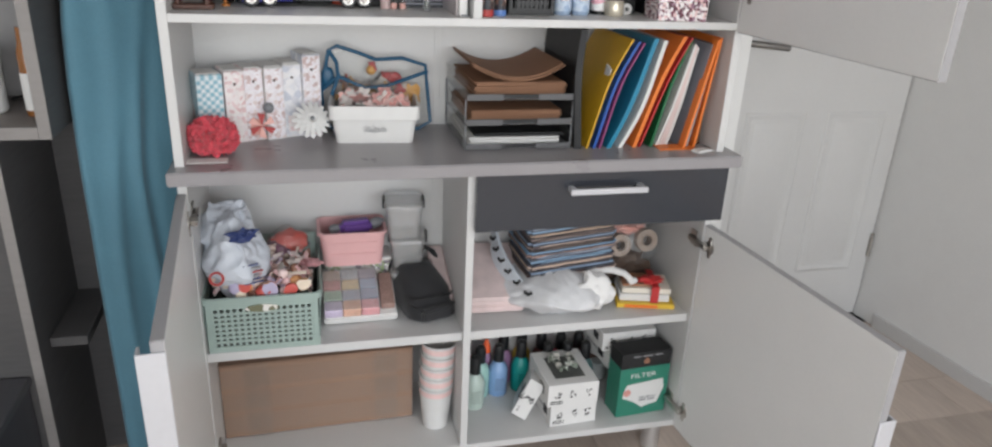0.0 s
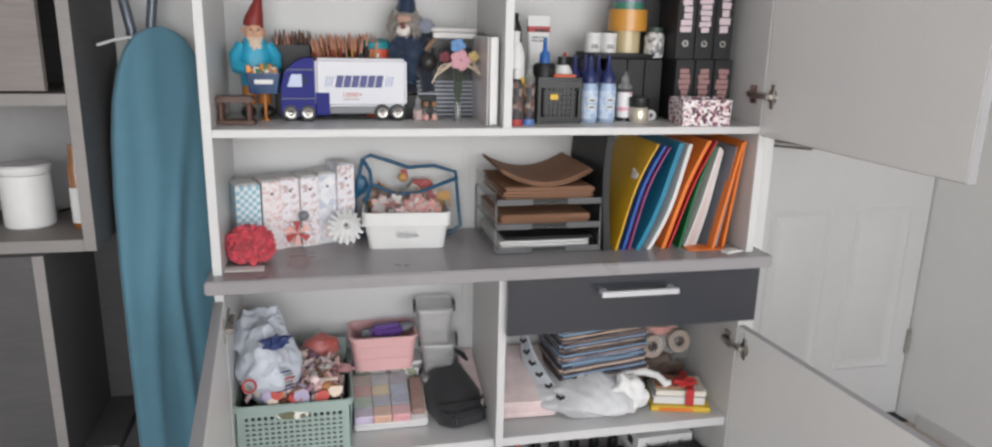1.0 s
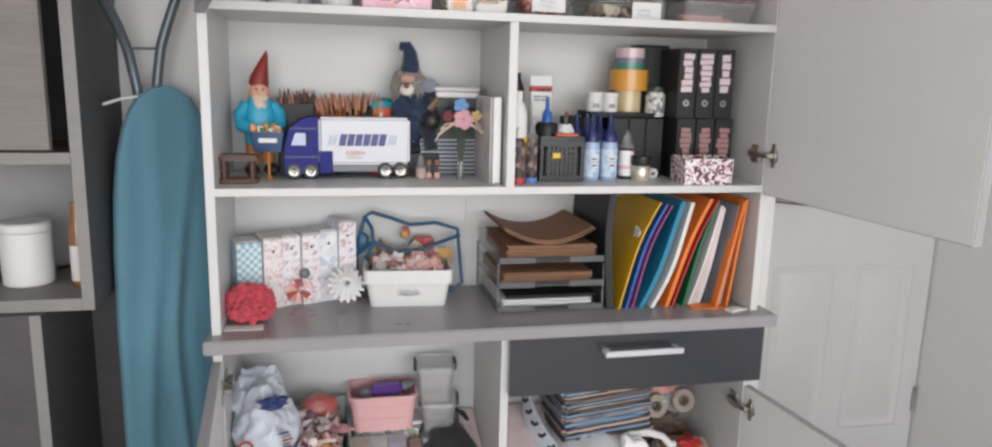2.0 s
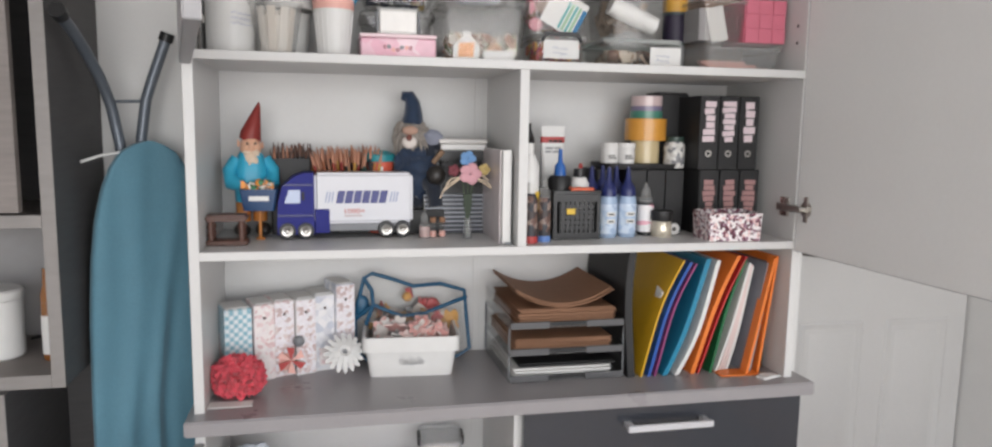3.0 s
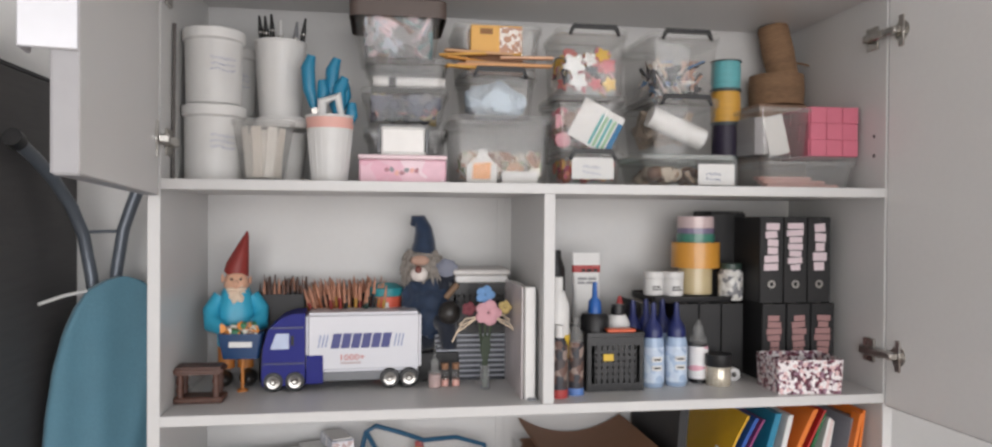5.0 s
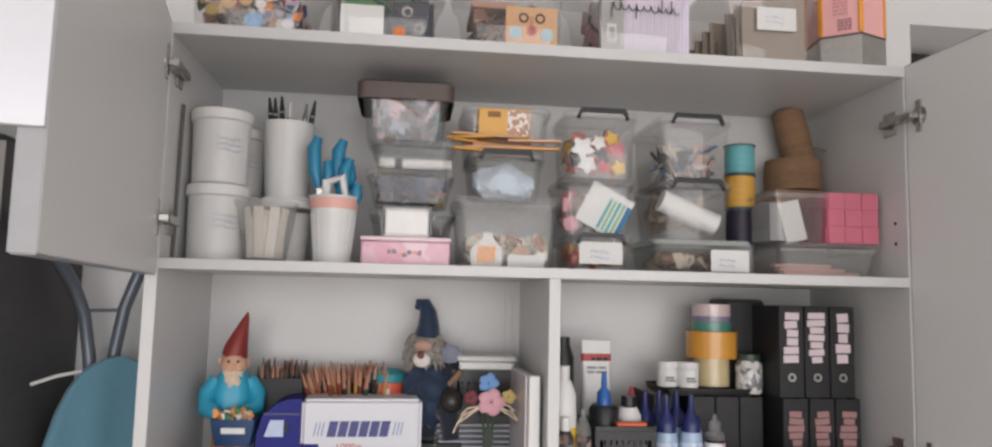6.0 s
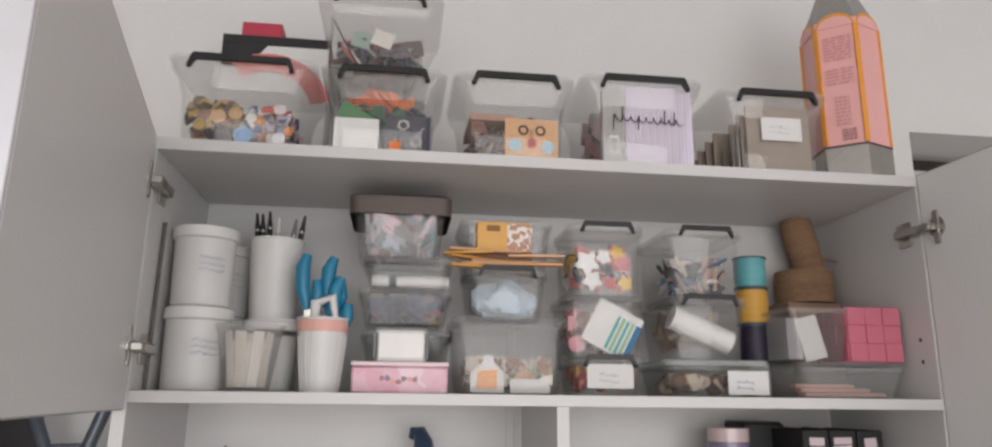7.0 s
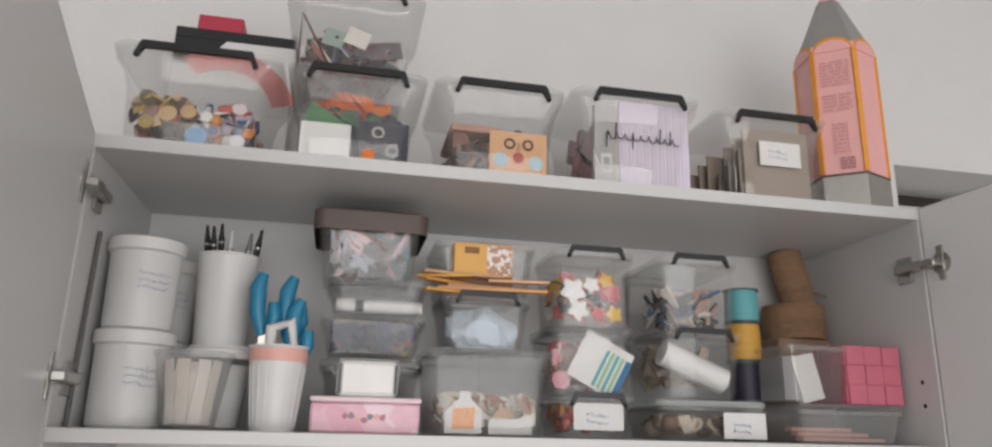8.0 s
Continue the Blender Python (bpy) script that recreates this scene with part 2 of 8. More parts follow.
floor = structure("floor", box(X0 - 0.12, XE + 0.14, YF - 0.12, YB + 0.42, -0.1, -0.008), GREYWOOD2, "light greyish wood plank floor", "floor")

# recessed room door with its lining
DY = 0.63
room_door = thing("door_1", "white panelled room door, closed, in a recess", "door", (OPEN_L, DY, 0), kind="structure")
DW = X1 - OPEN_L
bm = box(0.045, DW - 0.012, 0.0, 0.04, 0.008, 2.0)
for px0, px1, pz0, pz1 in ((0.22, 0.45, 1.14, 1.86), (0.53, 0.765, 1.14, 1.86), (0.22, 0.45, 0.2, 0.8), (0.53, 0.765, 0.2, 0.8)):
    o = [(px0, pz0), (px1, pz0), (px1, pz1), (px0, pz1)]
    rings = []
    for ins, dy in ((0, -0.0005), (0.008, -0.005), (0.02, -0.002), (0.03, 0.004), (0.045, -0.0025)):
        rings.append([(px0 + ins, dy, pz0 + ins), (px1 - ins, dy, pz0 + ins), (px1 - ins, dy, pz1 - ins), (px0 + ins, dy, pz1 - ins)])
    loft(rings, cap0=False, bm=bm, smooth=False)
part("leaf", bm, DOORPAINT, room_door)
part("lining", box(0.0, DW, -0.16, -0.1, 1.985, 2.036, bm=box(0.0, DW, -0.1, 0.05, 2.008, 2.058, bm=box(0, 0.04, -0.1, 0.05, 0, 2.008))), DOORPAINT, room_door)
# Dark strip added for the shadow in the gap between lining and soffit.
part("shade_strip", box(0.0, DW, -0.135, -0.1002, 2.0362, 2.0718, 0.004), mat("shade_brown", rgb(62, 54, 48), 0.9, grain=0.2, scale=60), room_door, "dark strip standing in for the shadow gap over the lining")
bm = tube([(0.17, -0.004, 1.03), (0.17, -0.042, 1.03), (0.185, -0.05, 1.03), (0.3, -0.05, 1.018)], 0.0105)
DARKMETAL = mat("weathered_metal", (0.2, 0.19, 0.18, 1), 0.45, metal=0.8, grain=0.15, scale=50)
handle = part("handle", bm, DARKMETAL, room_door, "dark metal lever handle", True)
part("plate", box(0.152, 0.188, -0.007, 0.0, 0.895, 1.05, 0.006, seg=2), DARKMETAL, handle)
for z in (0.25, 1.1, 1.8):
    part("hinge", lathe([(0.007, 0), (0.007, 0.09)], 10, at=(DW - 0.016, -0.006, z)), STEEL, room_door)
structure("baseboard", east_strip(-0.012, -0.0005, YF, DY - 0.1, 0, 0.05), DOORPAINT, "low white painted baseboard", "baseboard")

# window behind the walk
window = thing("window_1", "white framed window letting in daylight", "window", (0, YF - 0.06, 0), kind="structure")
bm = box(WX0, WX0 + 0.06, -0.03, 0.03, WZ0, WZ1)
box(WX1 - 0.06, WX1, -0.03, 0.03, WZ0, WZ1, bm=bm)
box(WX0 + 0.06, WX1 - 0.06, -0.03, 0.03, WZ0, WZ0 + 0.06, bm=bm)
box(WX0 + 0.06, WX1 - 0.06, -0.03, 0.03, WZ1 - 0.06, WZ1, bm=bm)
box(-0.18, -0.12, -0.03, 0.03, WZ0 + 0.06, WZ1 - 0.06, bm=bm)
part("window_frame", bm, DOORPAINT, window)

# ---------------------------------------------------------------- the storage cabinet
W, T = 0.6, 0.018
ZB, ZL, ZT, ZA, ZS, ZR = 0.11, 0.431, 0.867, 1.161, 1.51, 1.861   # tops: bottom board, low shelf, worktop, shelves, roof
DEP = 0.304
TB = 0.016   # shelf boards
cab = thing("storage_cabinet", "tall white melamine cabinet with grey worktop, all doors open", "cabinet", (0, 0, 0))
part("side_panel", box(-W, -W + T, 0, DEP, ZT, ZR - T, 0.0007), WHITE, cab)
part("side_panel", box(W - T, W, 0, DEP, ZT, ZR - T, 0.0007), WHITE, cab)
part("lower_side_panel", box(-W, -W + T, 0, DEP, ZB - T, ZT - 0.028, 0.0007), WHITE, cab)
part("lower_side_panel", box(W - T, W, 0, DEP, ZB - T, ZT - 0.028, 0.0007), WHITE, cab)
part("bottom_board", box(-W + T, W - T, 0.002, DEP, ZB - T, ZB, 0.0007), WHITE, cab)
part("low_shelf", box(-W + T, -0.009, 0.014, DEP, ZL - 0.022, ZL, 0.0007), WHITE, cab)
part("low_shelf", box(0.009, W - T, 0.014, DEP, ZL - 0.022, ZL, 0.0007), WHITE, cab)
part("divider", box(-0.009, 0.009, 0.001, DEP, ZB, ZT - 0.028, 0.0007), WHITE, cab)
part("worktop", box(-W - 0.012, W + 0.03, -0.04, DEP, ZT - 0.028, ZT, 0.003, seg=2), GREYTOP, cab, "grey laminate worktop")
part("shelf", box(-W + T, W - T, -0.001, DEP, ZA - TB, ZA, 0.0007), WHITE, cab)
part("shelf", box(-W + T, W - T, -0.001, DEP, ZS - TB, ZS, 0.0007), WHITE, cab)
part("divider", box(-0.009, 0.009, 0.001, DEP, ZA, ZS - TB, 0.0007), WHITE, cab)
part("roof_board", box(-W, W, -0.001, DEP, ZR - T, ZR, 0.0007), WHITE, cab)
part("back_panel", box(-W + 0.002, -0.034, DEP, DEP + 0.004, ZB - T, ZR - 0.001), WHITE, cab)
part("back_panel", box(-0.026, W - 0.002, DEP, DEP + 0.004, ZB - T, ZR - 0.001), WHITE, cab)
part("joint_strip", box(-0.0375, -0.0225, DEP - 0.0022, DEP - 0.0002, ZB, ZR - T, 0.0008), WHITE, cab, "white strip over the joint of the back panels")
drawer = part("drawer_front", box(0.006, W + 0.012, -0.02, -0.002, 0.702, 0.838, 0.001), ANTHRA, cab, "glossy anthracite drawer front")


def bar_handle(parent, m, length=0.184):
    bm = box(-length / 2, length / 2, -0.034, -0.026, -0.007, 0.007, 0.002)
    box(-length / 2 + 0.004, -length / 2 + 0.016, -0.027, 0.001, -0.005, 0.005, bm=bm)
    box(length / 2 - 0.016, length / 2 - 0.004, -0.027, 0.001, -0.005, 0.005, bm=bm)
    bmesh.ops.transform(bm, matrix=m, verts=bm.verts)
    return part("handle", bm, PALE, parent, "pale aluminium bar handle")


bar_handle(drawer, pose(0.303, -0.02, 0.799))


def cabinet_door(x, z0, z1, turn, width, hinges, side, h0, h1):
    """A door leaf hinged at x on the front edge; side +1 hangs on the right. The leaf runs along -side * x, its inner face at y = 0."""
    d = part("door", bmesh.new(), LITWHITE, cab)
    d.matrix_basis = pose(x, -0.003, 0, 0, 0, turn)
    s = -side
    bm = box(*sorted((0.0, s * width)), -0.016, 0.0, z0, z1, 0.0007)
    bm.to_mesh(d.data)
    bm.free()
    part("front_face", box(*sorted((0.0, s * width)), -0.0185, -0.0164, z0, z1, 0.0005), GREYEDGE, d, "pale grey front")
    for e0, e1 in ((z0 - 0.0012, z0 - 0.0002), (z1 + 0.0002, z1 + 0.0012)):
        part("edge_band", box(*sorted((0.001, s * (width - 0.001))), -0.0165, -0.0005, e0, e1), GREYEDGE, d, "pale grey edge band")
    part("edge_band", box(*sorted((s * (width + 0.0002), s * (width + 0.0012))), -0.0165, -0.0005, z0, z1), GREYEDGE, d, "pale grey edge band")
    bm = box(*sorted((s * (width + 0.0014), s * (width + 0.005))), -0.038, 0.0, h0, h1, 0.001)
    box(*sorted((s * (width - 0.02), s * (width + 0.004))), -0.038, -0.034, h0, h1, 0.001, bm=bm)
    part("handle", bm, PALE, d, "pale aluminium edge handle")
    for z in hinges:
        bm = lathe([(0.0, -0.001), (0.0165, -0.001), (0.0165, 0.0016), (0.0, 0.0022)], 18)
        bmesh.ops.transform(bm, matrix=pose(s * 0.03, 0, z, -90, 0, 0), verts=bm.verts)
        box(*sorted((s * 0.024, s * 0.036)), 0.0, 0.003, z - 0.026, z + 0.026, 0.001, bm=bm)
        box(*sorted((s * 0.002, s * 0.032)), 0.002, 0.018, z - 0.006, z + 0.006, 0.002, bm=bm)
        part("hinge", bm, STEEL, d, "nickel cup hinge")
    return d


HX = W - T + 0.002
cabinet_door(HX, 1.142, ZR - 0.001, 92.2, 0.55, (1.23, 1.77), 1, 1.575, 1.76)
cabinet_door(-HX, 1.486, ZR - 0.001, -79.3, 0.592, (1.565, 1.79), -1, 1.572, 1.76)
cabinet_door(HX, ZB - T, 0.682, 94.6, 0.594, (0.16, 0.635), 1, 0.35, 0.535)
cabinet_door(-HX, ZB - T, 0.812, -85.4, 0.58, (0.16, 0.76), -1, 0.6, 0.797)
for x, z in ((W - T, 1.23), (W - T, 1.77), (-W + T, 1.565), (-W + T, 1.79), (W - T, 0.16), (W - T, 0.635), (-W + T, 0.16), (-W + T, 0.76)):
    s = -1 if x > 0 else 1
    bm = box(*sorted((x, x + s * 0.004)), 0.02, 0.05, z - 0.02, z + 0.02, 0.001)
    box(*sorted((x + s * 0.003, x + s * 0.016)), -0.01, 0.045, z - 0.007, z + 0.007, 0.002, bm=bm)
    part("hinge_plate", bm, STEEL, cab, "nickel hinge mounting plate")
for z in (1.567, 1.601):
    part("shelf_pin_hole", lathe([(0.0, 0), (0.0035, 0)], 10, at=(0, 0, 0)), BLACKP, cab).matrix_basis = pose(W - T - 0.0006, 0.03, z, 0, -90, 0)
for x in (-0.53, 0.0, 0.545):
    for y in (0.05, 0.26):
        part("leg", lathe([(0.0, 0), (0.026, 0), (0.026, 0.004), (0.024, ZB - T - 0.004), (0.03, ZB - T), (0, ZB - T)], 18, at=(x, y, 0)), ALU, cab, "grey metal leg")

# ---------------------------------------------------------------- grey wall unit
UX, UY0 = -0.815, 0.03
unit = thing("wall_unit", "tall grey wood wall unit with an open niche", "cabinet", (0, 0, 0))
bm = box(UX - 0.022, UX, UY0, YB - 0.006, 0.921, 1.676, 0.001)
part("side_panel", bm, GREYWOOD2, unit)
part("niche_board", box(-1.9, UX - 0.022, UY0, YB - 0.006, 0.921, 0.945, 0.001), GREYWOOD, unit)
WOODEDGE = mat("pale_grey_edge", rgb(140, 135, 132), 0.5, grain=0.1, scale=20, stretch=(1, 1, 6))
part("edge_strip", box(UX - 0.022, UX, UY0 - 0.0016, UY0 - 0.0002, 0.921, 1.676, 0.0004), WOODEDGE, unit, "paler front edge of the side panel")
part("edge_strip", box(-1.9, UX - 0.0224, UY0 - 0.0016, UY0 - 0.0002, 0.921, 0.945, 0.0004), WOODEDGE, unit, "paler front edge of the niche board")
part("edge_strip", box(-1.9, UX - 0.0224, UY0 - 0.0016, UY0 - 0.0002, 1.204, 1.226, 0.0004), WOODEDGE, unit, "paler front edge of the upper board")
part("upper_board", box(-1.9, UX - 0.022, UY0, YB - 0.006, 1.204, 1.226, 0.001), GREYWOOD, unit)
part("roof_board", box(-1.9, UX - 0.022, UY0, YB - 0.006, 1.656, 1.676, 0.001), GREYWOOD2, unit)
part("back_panel", box(-1.9, UX - 0.022, YB - 0.02, YB - 0.007, 1.226, 1.656), GREYWOOD2, unit)
part("niche_back", box(-1.9, UX - 0.022, YB - 0.02, YB - 0.007, 0.945, 1.204), mat("pale_grey_back", rgb(158, 156, 156), 0.6, grain=0.06), unit, "paler grey back of the niche")
part("upper_door", box(-1.6, UX - 0.05, UY0 - 0.018, UY0 - 0.001, 1.232, 1.651, 0.001), GREYWOOD, unit)
part("base_body", box(-1.9, -0.905, UY0 - 0.02, YB - 0.006, 0.0, 0.92, 0.001), GREYWOOD2, unit)
part("edge_strip", box(-0.925, -0.905, UY0 - 0.0216, UY0 - 0.0202, 0.0, 0.92, 0.0004), WOODEDGE, unit, "paler front edge of the base")
part("side_back", box(-0.905, UX + 0.2, YB - 0.016, YB - 0.006, 0.0, 0.9), GREYWOOD2, unit)
part("low_shelf", box(-0.904, -0.83, 0.07, YB - 0.018, 0.448, 0.47, 0.001), GREYWOOD2, unit)


# ---------------------------------------------------------------- colours of the things
KRAFT = mat("kraft_cardboard", rgb(152, 120, 98), 0.75, grain=0.12, scale=60, bump=0.1)
KRAFT2 = mat("kraft_paper", rgb(150, 106, 76), 0.7, grain=0.08, scale=80)
PAPER = mat("white_paper", (0.74, 0.732, 0.715, 1), 0.8, grain=0.03, scale=60)
TAPE = clear_mat("packing_tape", (0.99, 0.98, 0.965), 0.03, 0.3, 0.1)
CLEAR = clear_mat("clear_plastic", (0.982, 0.98, 0.975), milky=0.035, rough=0.05, gloss=0.08)
FROST = clear_mat("frosted_plastic", (0.97, 0.97, 0.965), milky=0.13, rough=0.2, gloss=0.05)
FILM = clear_mat("clear_film", milky=0.05, rough=0.12, gloss=0.06)
SAGE = mat("sage_plastic", rgb(160, 180, 172), 0.5, grain=0.04)
PINKP = mat("pink_plastic", rgb(226, 172, 172), 0.5, grain=0.04)
WPLAST = mat("white_plastic", (0.74, 0.732, 0.715, 1), 0.4, grain=0.03)
BAGW = mat("white_bag", rgb(212, 218, 228), 0.4, grain=0.08, scale=30, bump=0.3)
NAVY = mat("navy_print", rgb(45, 62, 120), 0.5)
REDP = mat("red_print", rgb(186, 60, 58), 0.5)
BLKCLOTH = mat("black_fabric", (0.022, 0.022, 0.024, 1), 0.85, grain=0.25, scale=300, bump=0.4, sheen=0.2)
BLACKC = mat("black_card", (0.016, 0.016, 0.017, 1), 0.55, grain=0.15, scale=90, bump=0.08)
INK = mat("black_ink", (0.02, 0.02, 0.02, 1), 0.6)
GREYINK = mat("grey_ink", (0.3, 0.3, 0.31, 1), 0.6)
GREENC = mat("green_print", rgb(48, 134, 110), 0.35, grain=0.06)
YELLOWP = mat("yellow_card", rgb(232, 190, 50), 0.5, grain=0.05)
REDR = mat("red_ribbon", rgb(200, 44, 44), 0.45, grain=0.06)
PINKC = mat("pink_marbled_cloth", rgb(222, 200, 197), 0.8, grain=0.22, scale=22, bump=0.15)
PEACH = mat("peach_print", rgb(240, 178, 165), 0.5, grain=0.06)
TEALP = mat("teal_plastic", rgb(30, 132, 172), 0.35, grain=0.05)
ORANGE = mat("orange_card", rgb(242, 122, 34), 0.45, grain=0.05)
GREYP = mat("grey_plastic", rgb(120, 122, 126), 0.4, grain=0.05)
SMOKE = clear_mat("smoked_plastic", (0.9, 0.91, 0.92), 0.1, 0.15, 0.15)
MILK = clear_mat("milky_plastic", (0.97, 0.975, 0.98), 0.2, 0.25, 0.5)


def stripes(name, colors, axis="Z", size=0.1, rough=0.9):
    """Cloth with bands of colour along one of its axes."""
    m = island_mat(name, colors, rough, bump=0.4, scale=250)
    n, l = m.node_tree.nodes, m.node_tree.links
    ramp = [x for x in n if x.bl_idname == "ShaderNodeValToRGB"][0]
    tc, sp, mu, fr = n.new("ShaderNodeTexCoord"), n.new("ShaderNodeSeparateXYZ"), n.new("ShaderNodeMath"), n.new("ShaderNodeMath")
    mu.operation, fr.operation = "MULTIPLY", "FRACT"
    mu.inputs[1].default_value = 1 / size
    l.new(tc.outputs["Object"], sp.inputs[0])
    l.new(sp.outputs[axis], mu.inputs[0])
    l.new(mu.outputs[0], fr.inputs[0])
    l.new(fr.outputs[0], ramp.inputs[0])
    return m


def cells(name, colors, scale, rough=0.5, squash=(1, 1, 1)):
    """Printed pattern: small uneven patches, each in one of the colours."""
    m = island_mat(name, colors, rough)
    n, l = m.node_tree.nodes, m.node_tree.links
    ramp = [x for x in n if x.bl_idname == "ShaderNodeValToRGB"][0]
    tc, mp, vo = n.new("ShaderNodeTexCoord"), n.new("ShaderNodeMapping"), n.new("ShaderNodeTexVoronoi")
    mp.inputs["Scale"].default_value = squash
    vo.inputs["Scale"].default_value = scale
    sp = n.new("ShaderNodeSeparateXYZ")
    l.new(tc.outputs["Object"], mp.inputs[0])
    l.new(mp.outputs[0], vo.inputs["Vector"])
    l.new(vo.outputs["Color"], sp.inputs[0])
    l.new(sp.outputs["X"], ramp.inputs[0])
    return m


def heap(name, label, category, x0, x1, y0, y1, z0, z1, count, size, colors, shapes="bdc", seed=1, rough=0.5, dome=0.4, mat_=None):
    """Many small pieces lying in a box-shaped space, higher in the middle."""
    rnd = random.Random(seed)
    bm = bmesh.new()
    for k in range(count):
        x, y = rnd.uniform(x0, x1), rnd.uniform(y0, y1)
        u, v = (2 * (x - x0) / (x1 - x0) - 1), (2 * (y - y0) / (y1 - y0) - 1)
        top = z1 - (z1 - z0) * dome * max(u * u, v * v)
        z = z0 + size * 0.5 + (top - z0 - size * 0.5) * rnd.random() ** 0.6
        s = size * rnd.uniform(0.6, 1.25)
        kind = rnd.choice(shapes)
        tmp = bmesh.new()
        if kind == "b":
            bmesh.ops.create_cube(tmp, size=1, matrix=Matrix.Diagonal((s, s * rnd.uniform(0.4, 1), s * rnd.uniform(0.2, 0.7), 1)))
        elif kind == "d":
            lathe([(0, -0.08 * s), (0.5 * s, -0.08 * s), (0.5 * s, 0.06 * s), (0.36 * s, 0.1 * s), (0, 0.06 * s)], 12, bm=tmp)
        elif kind == "s":
            bmesh.ops.create_cube(tmp, size=1, matrix=Matrix.Diagonal((s * 2.2, s * 0.35, s * 0.2, 1)))
        elif kind == "f":
            tmp.free()
            tmp = prism([(s * (0.5 + 0.16 * math.cos(5 * a)) * math.cos(a), s * (0.5 + 0.16 * math.cos(5 * a)) * math.sin(a)) for a in [2 * math.pi * q / 20 for q in range(20)]], -s * 0.05, s * 0.05)
        else:
            bmesh.ops.create_icosphere(tmp, subdivisions=2, radius=s * 0.45)
            for v_ in tmp.verts:
                v_.co *= 1 + 0.25 * noise.noise(v_.co * 60 + Vector((k, 0, 0)))
            for f in tmp.faces:
                f.smooth = True
        e = 0.00003 * k
        m = Matrix.Translation((x, y, z)) @ Euler([rnd.uniform(-1.2, 1.2), rnd.uniform(-1.2, 1.2), rnd.uniform(0, 6.28)]).to_matrix().to_4x4()
        for v_ in tmp.verts:
            q = m @ v_.co
            v_.co = (min(max(q.x, x0 + e), x1 - e), min(max(q.y, y0 + e), y1 - e), min(max(q.z, z0 + e), z1 + size * 0.3 - e))
        merge(bm, tmp)
    m_ = mat_ or island_mat(name + "_colours", colors, rough)
    return tagged(part(name, bm, m_), label, category, kind="stuff")


def crumple(bm, amount, freq, seed=0):
    for v in bm.verts:
        p = v.co * freq + Vector((seed * 3.1, seed * 1.7, seed))
        v.co += amount * Vector((noise.noise(p), noise.noise(p + Vector((9, 0, 0))), noise.noise(p + Vector((0, 9, 0)))))
        v.co += amount * 0.45 * abs(noise.noise(p * 2.7)) * v.co.normalized()
    return bm


def sack(w, d, h, seed, sub=4, amount=0.02, freq=16):
    """A soft bag standing on z = 0."""
    bm = bmesh.new()
    bmesh.ops.create_icosphere(bm, subdivisions=sub, radius=1)
    for v in bm.verts:
        z = v.co.z
        k = 1.0 if z < 0 else 1 - 0.35 * z
        v.co = Vector((v.co.x * w / 2 * k, v.co.y * d / 2 * k, z * h / 2))
    crumple(bm, amount, freq, seed)
    for v in bm.verts:
        v.co.z = max(v.co.z + h / 2, 0.0)
    return bm


def bars(parent, material, x0, x1, z0, z1, rows, y, seed=0, name="print_block", fill=0.55):
    """Lines of unreadable print."""
    rnd = random.Random(seed)
    bm = bmesh.new()
    step = (z1 - z0) / rows
    for k in range(rows):
        z = z0 + k * step
        x = x0
        while x < x1 - 0.002:
            w = min(rnd.uniform(0.15, 0.5) * (x1 - x0), x1 - x)
            box(x, x + w, y - 0.0004, y + 0.0002, z, z + step * fill, bm=bm)
            x += w + 0.08 * (x1 - x0)
    return part(name, bm, material, parent)


# ---------------------------------------------------------------- bottom, left half
carton = thing("cardboard_box", "large brown cardboard carton sealed with clear tape on the bottom board", "box", (-0.345, 0.14, ZB), 1.5)
part("body", box(-0.236, 0.236, 0, 0.155, 0, 0.21, 0.003), KRAFT, carton)
part("top_flap", box(-0.236, 0.236, -0.002, 0.074, 0.2105, 0.2135, 0.001), KRAFT, carton)
part("top_flap", box(-0.236, 0.236, 0.078, 0.155, 0.2105, 0.2135, 0.001), KRAFT, carton)
for x in (-0.15, 0.165):
    part("tape", box(x - 0.03, x + 0.03, -0.0036, -0.0028, 0.0, 0.212), TAPE, carton, "strip of clear packing tape")
for z in (0.018, 0.083, 0.148):
    part("tape", box(-0.236, 0.236, -0.0046, -0.0038, z, z + 0.052), TAPE, carton, "strip of clear packing tape")
cloth_dark = thing("dark_bag", "dark folded bag pushed behind the cardboard carton", "bag", (-0.34, 0.25, ZB + 0.214))
bm = sack(0.44, 0.08, 0.05, 5, 3, 0.01)
part("body", bm, BLKCLOTH, cloth_dark, smooth=True)


ROSEBAND = mat("pale_rose_band", rgb(240, 204, 200), 0.5, grain=0.05)


def paper_cup(h=0.122, r0=0.032, r1=0.044, band=ROSEBAND, banded=True):
    c = thing("paper_cup", "white paper cup with a pink rim band in a stack", "cup", group="stack of paper cups")
    k = (r1 - r0) / h
    part("body", lathe([(0, 0.004), (r0, 0.004), (r0 + 0.0005, 0), (r1, h - 0.003), (r1 + 0.002, h - 0.002), (r1 + 0.0025, h), (r1, h + 0.001), (r1 - 0.0015, h - 0.002), (r0, 0.008), (0, 0.008)], 28), WPLAST, c)
    if banded:
        part("band", lathe([(r1 - k * 0.022 + 0.0009, h - 0.022), (r1 - k * 0.006 + 0.0009, h - 0.006)], 28), band, c, "pink printed band")
    return c


cup = paper_cup()
cup.matrix_basis = pose(-0.054, 0.11, ZB)
for k in range(1, 5):
    copy_thing(cup, pose(-0.054 + 0.001 * k, 0.11, ZB + 0.031 * k, 0.4 * k, 0.3, 25 * k))

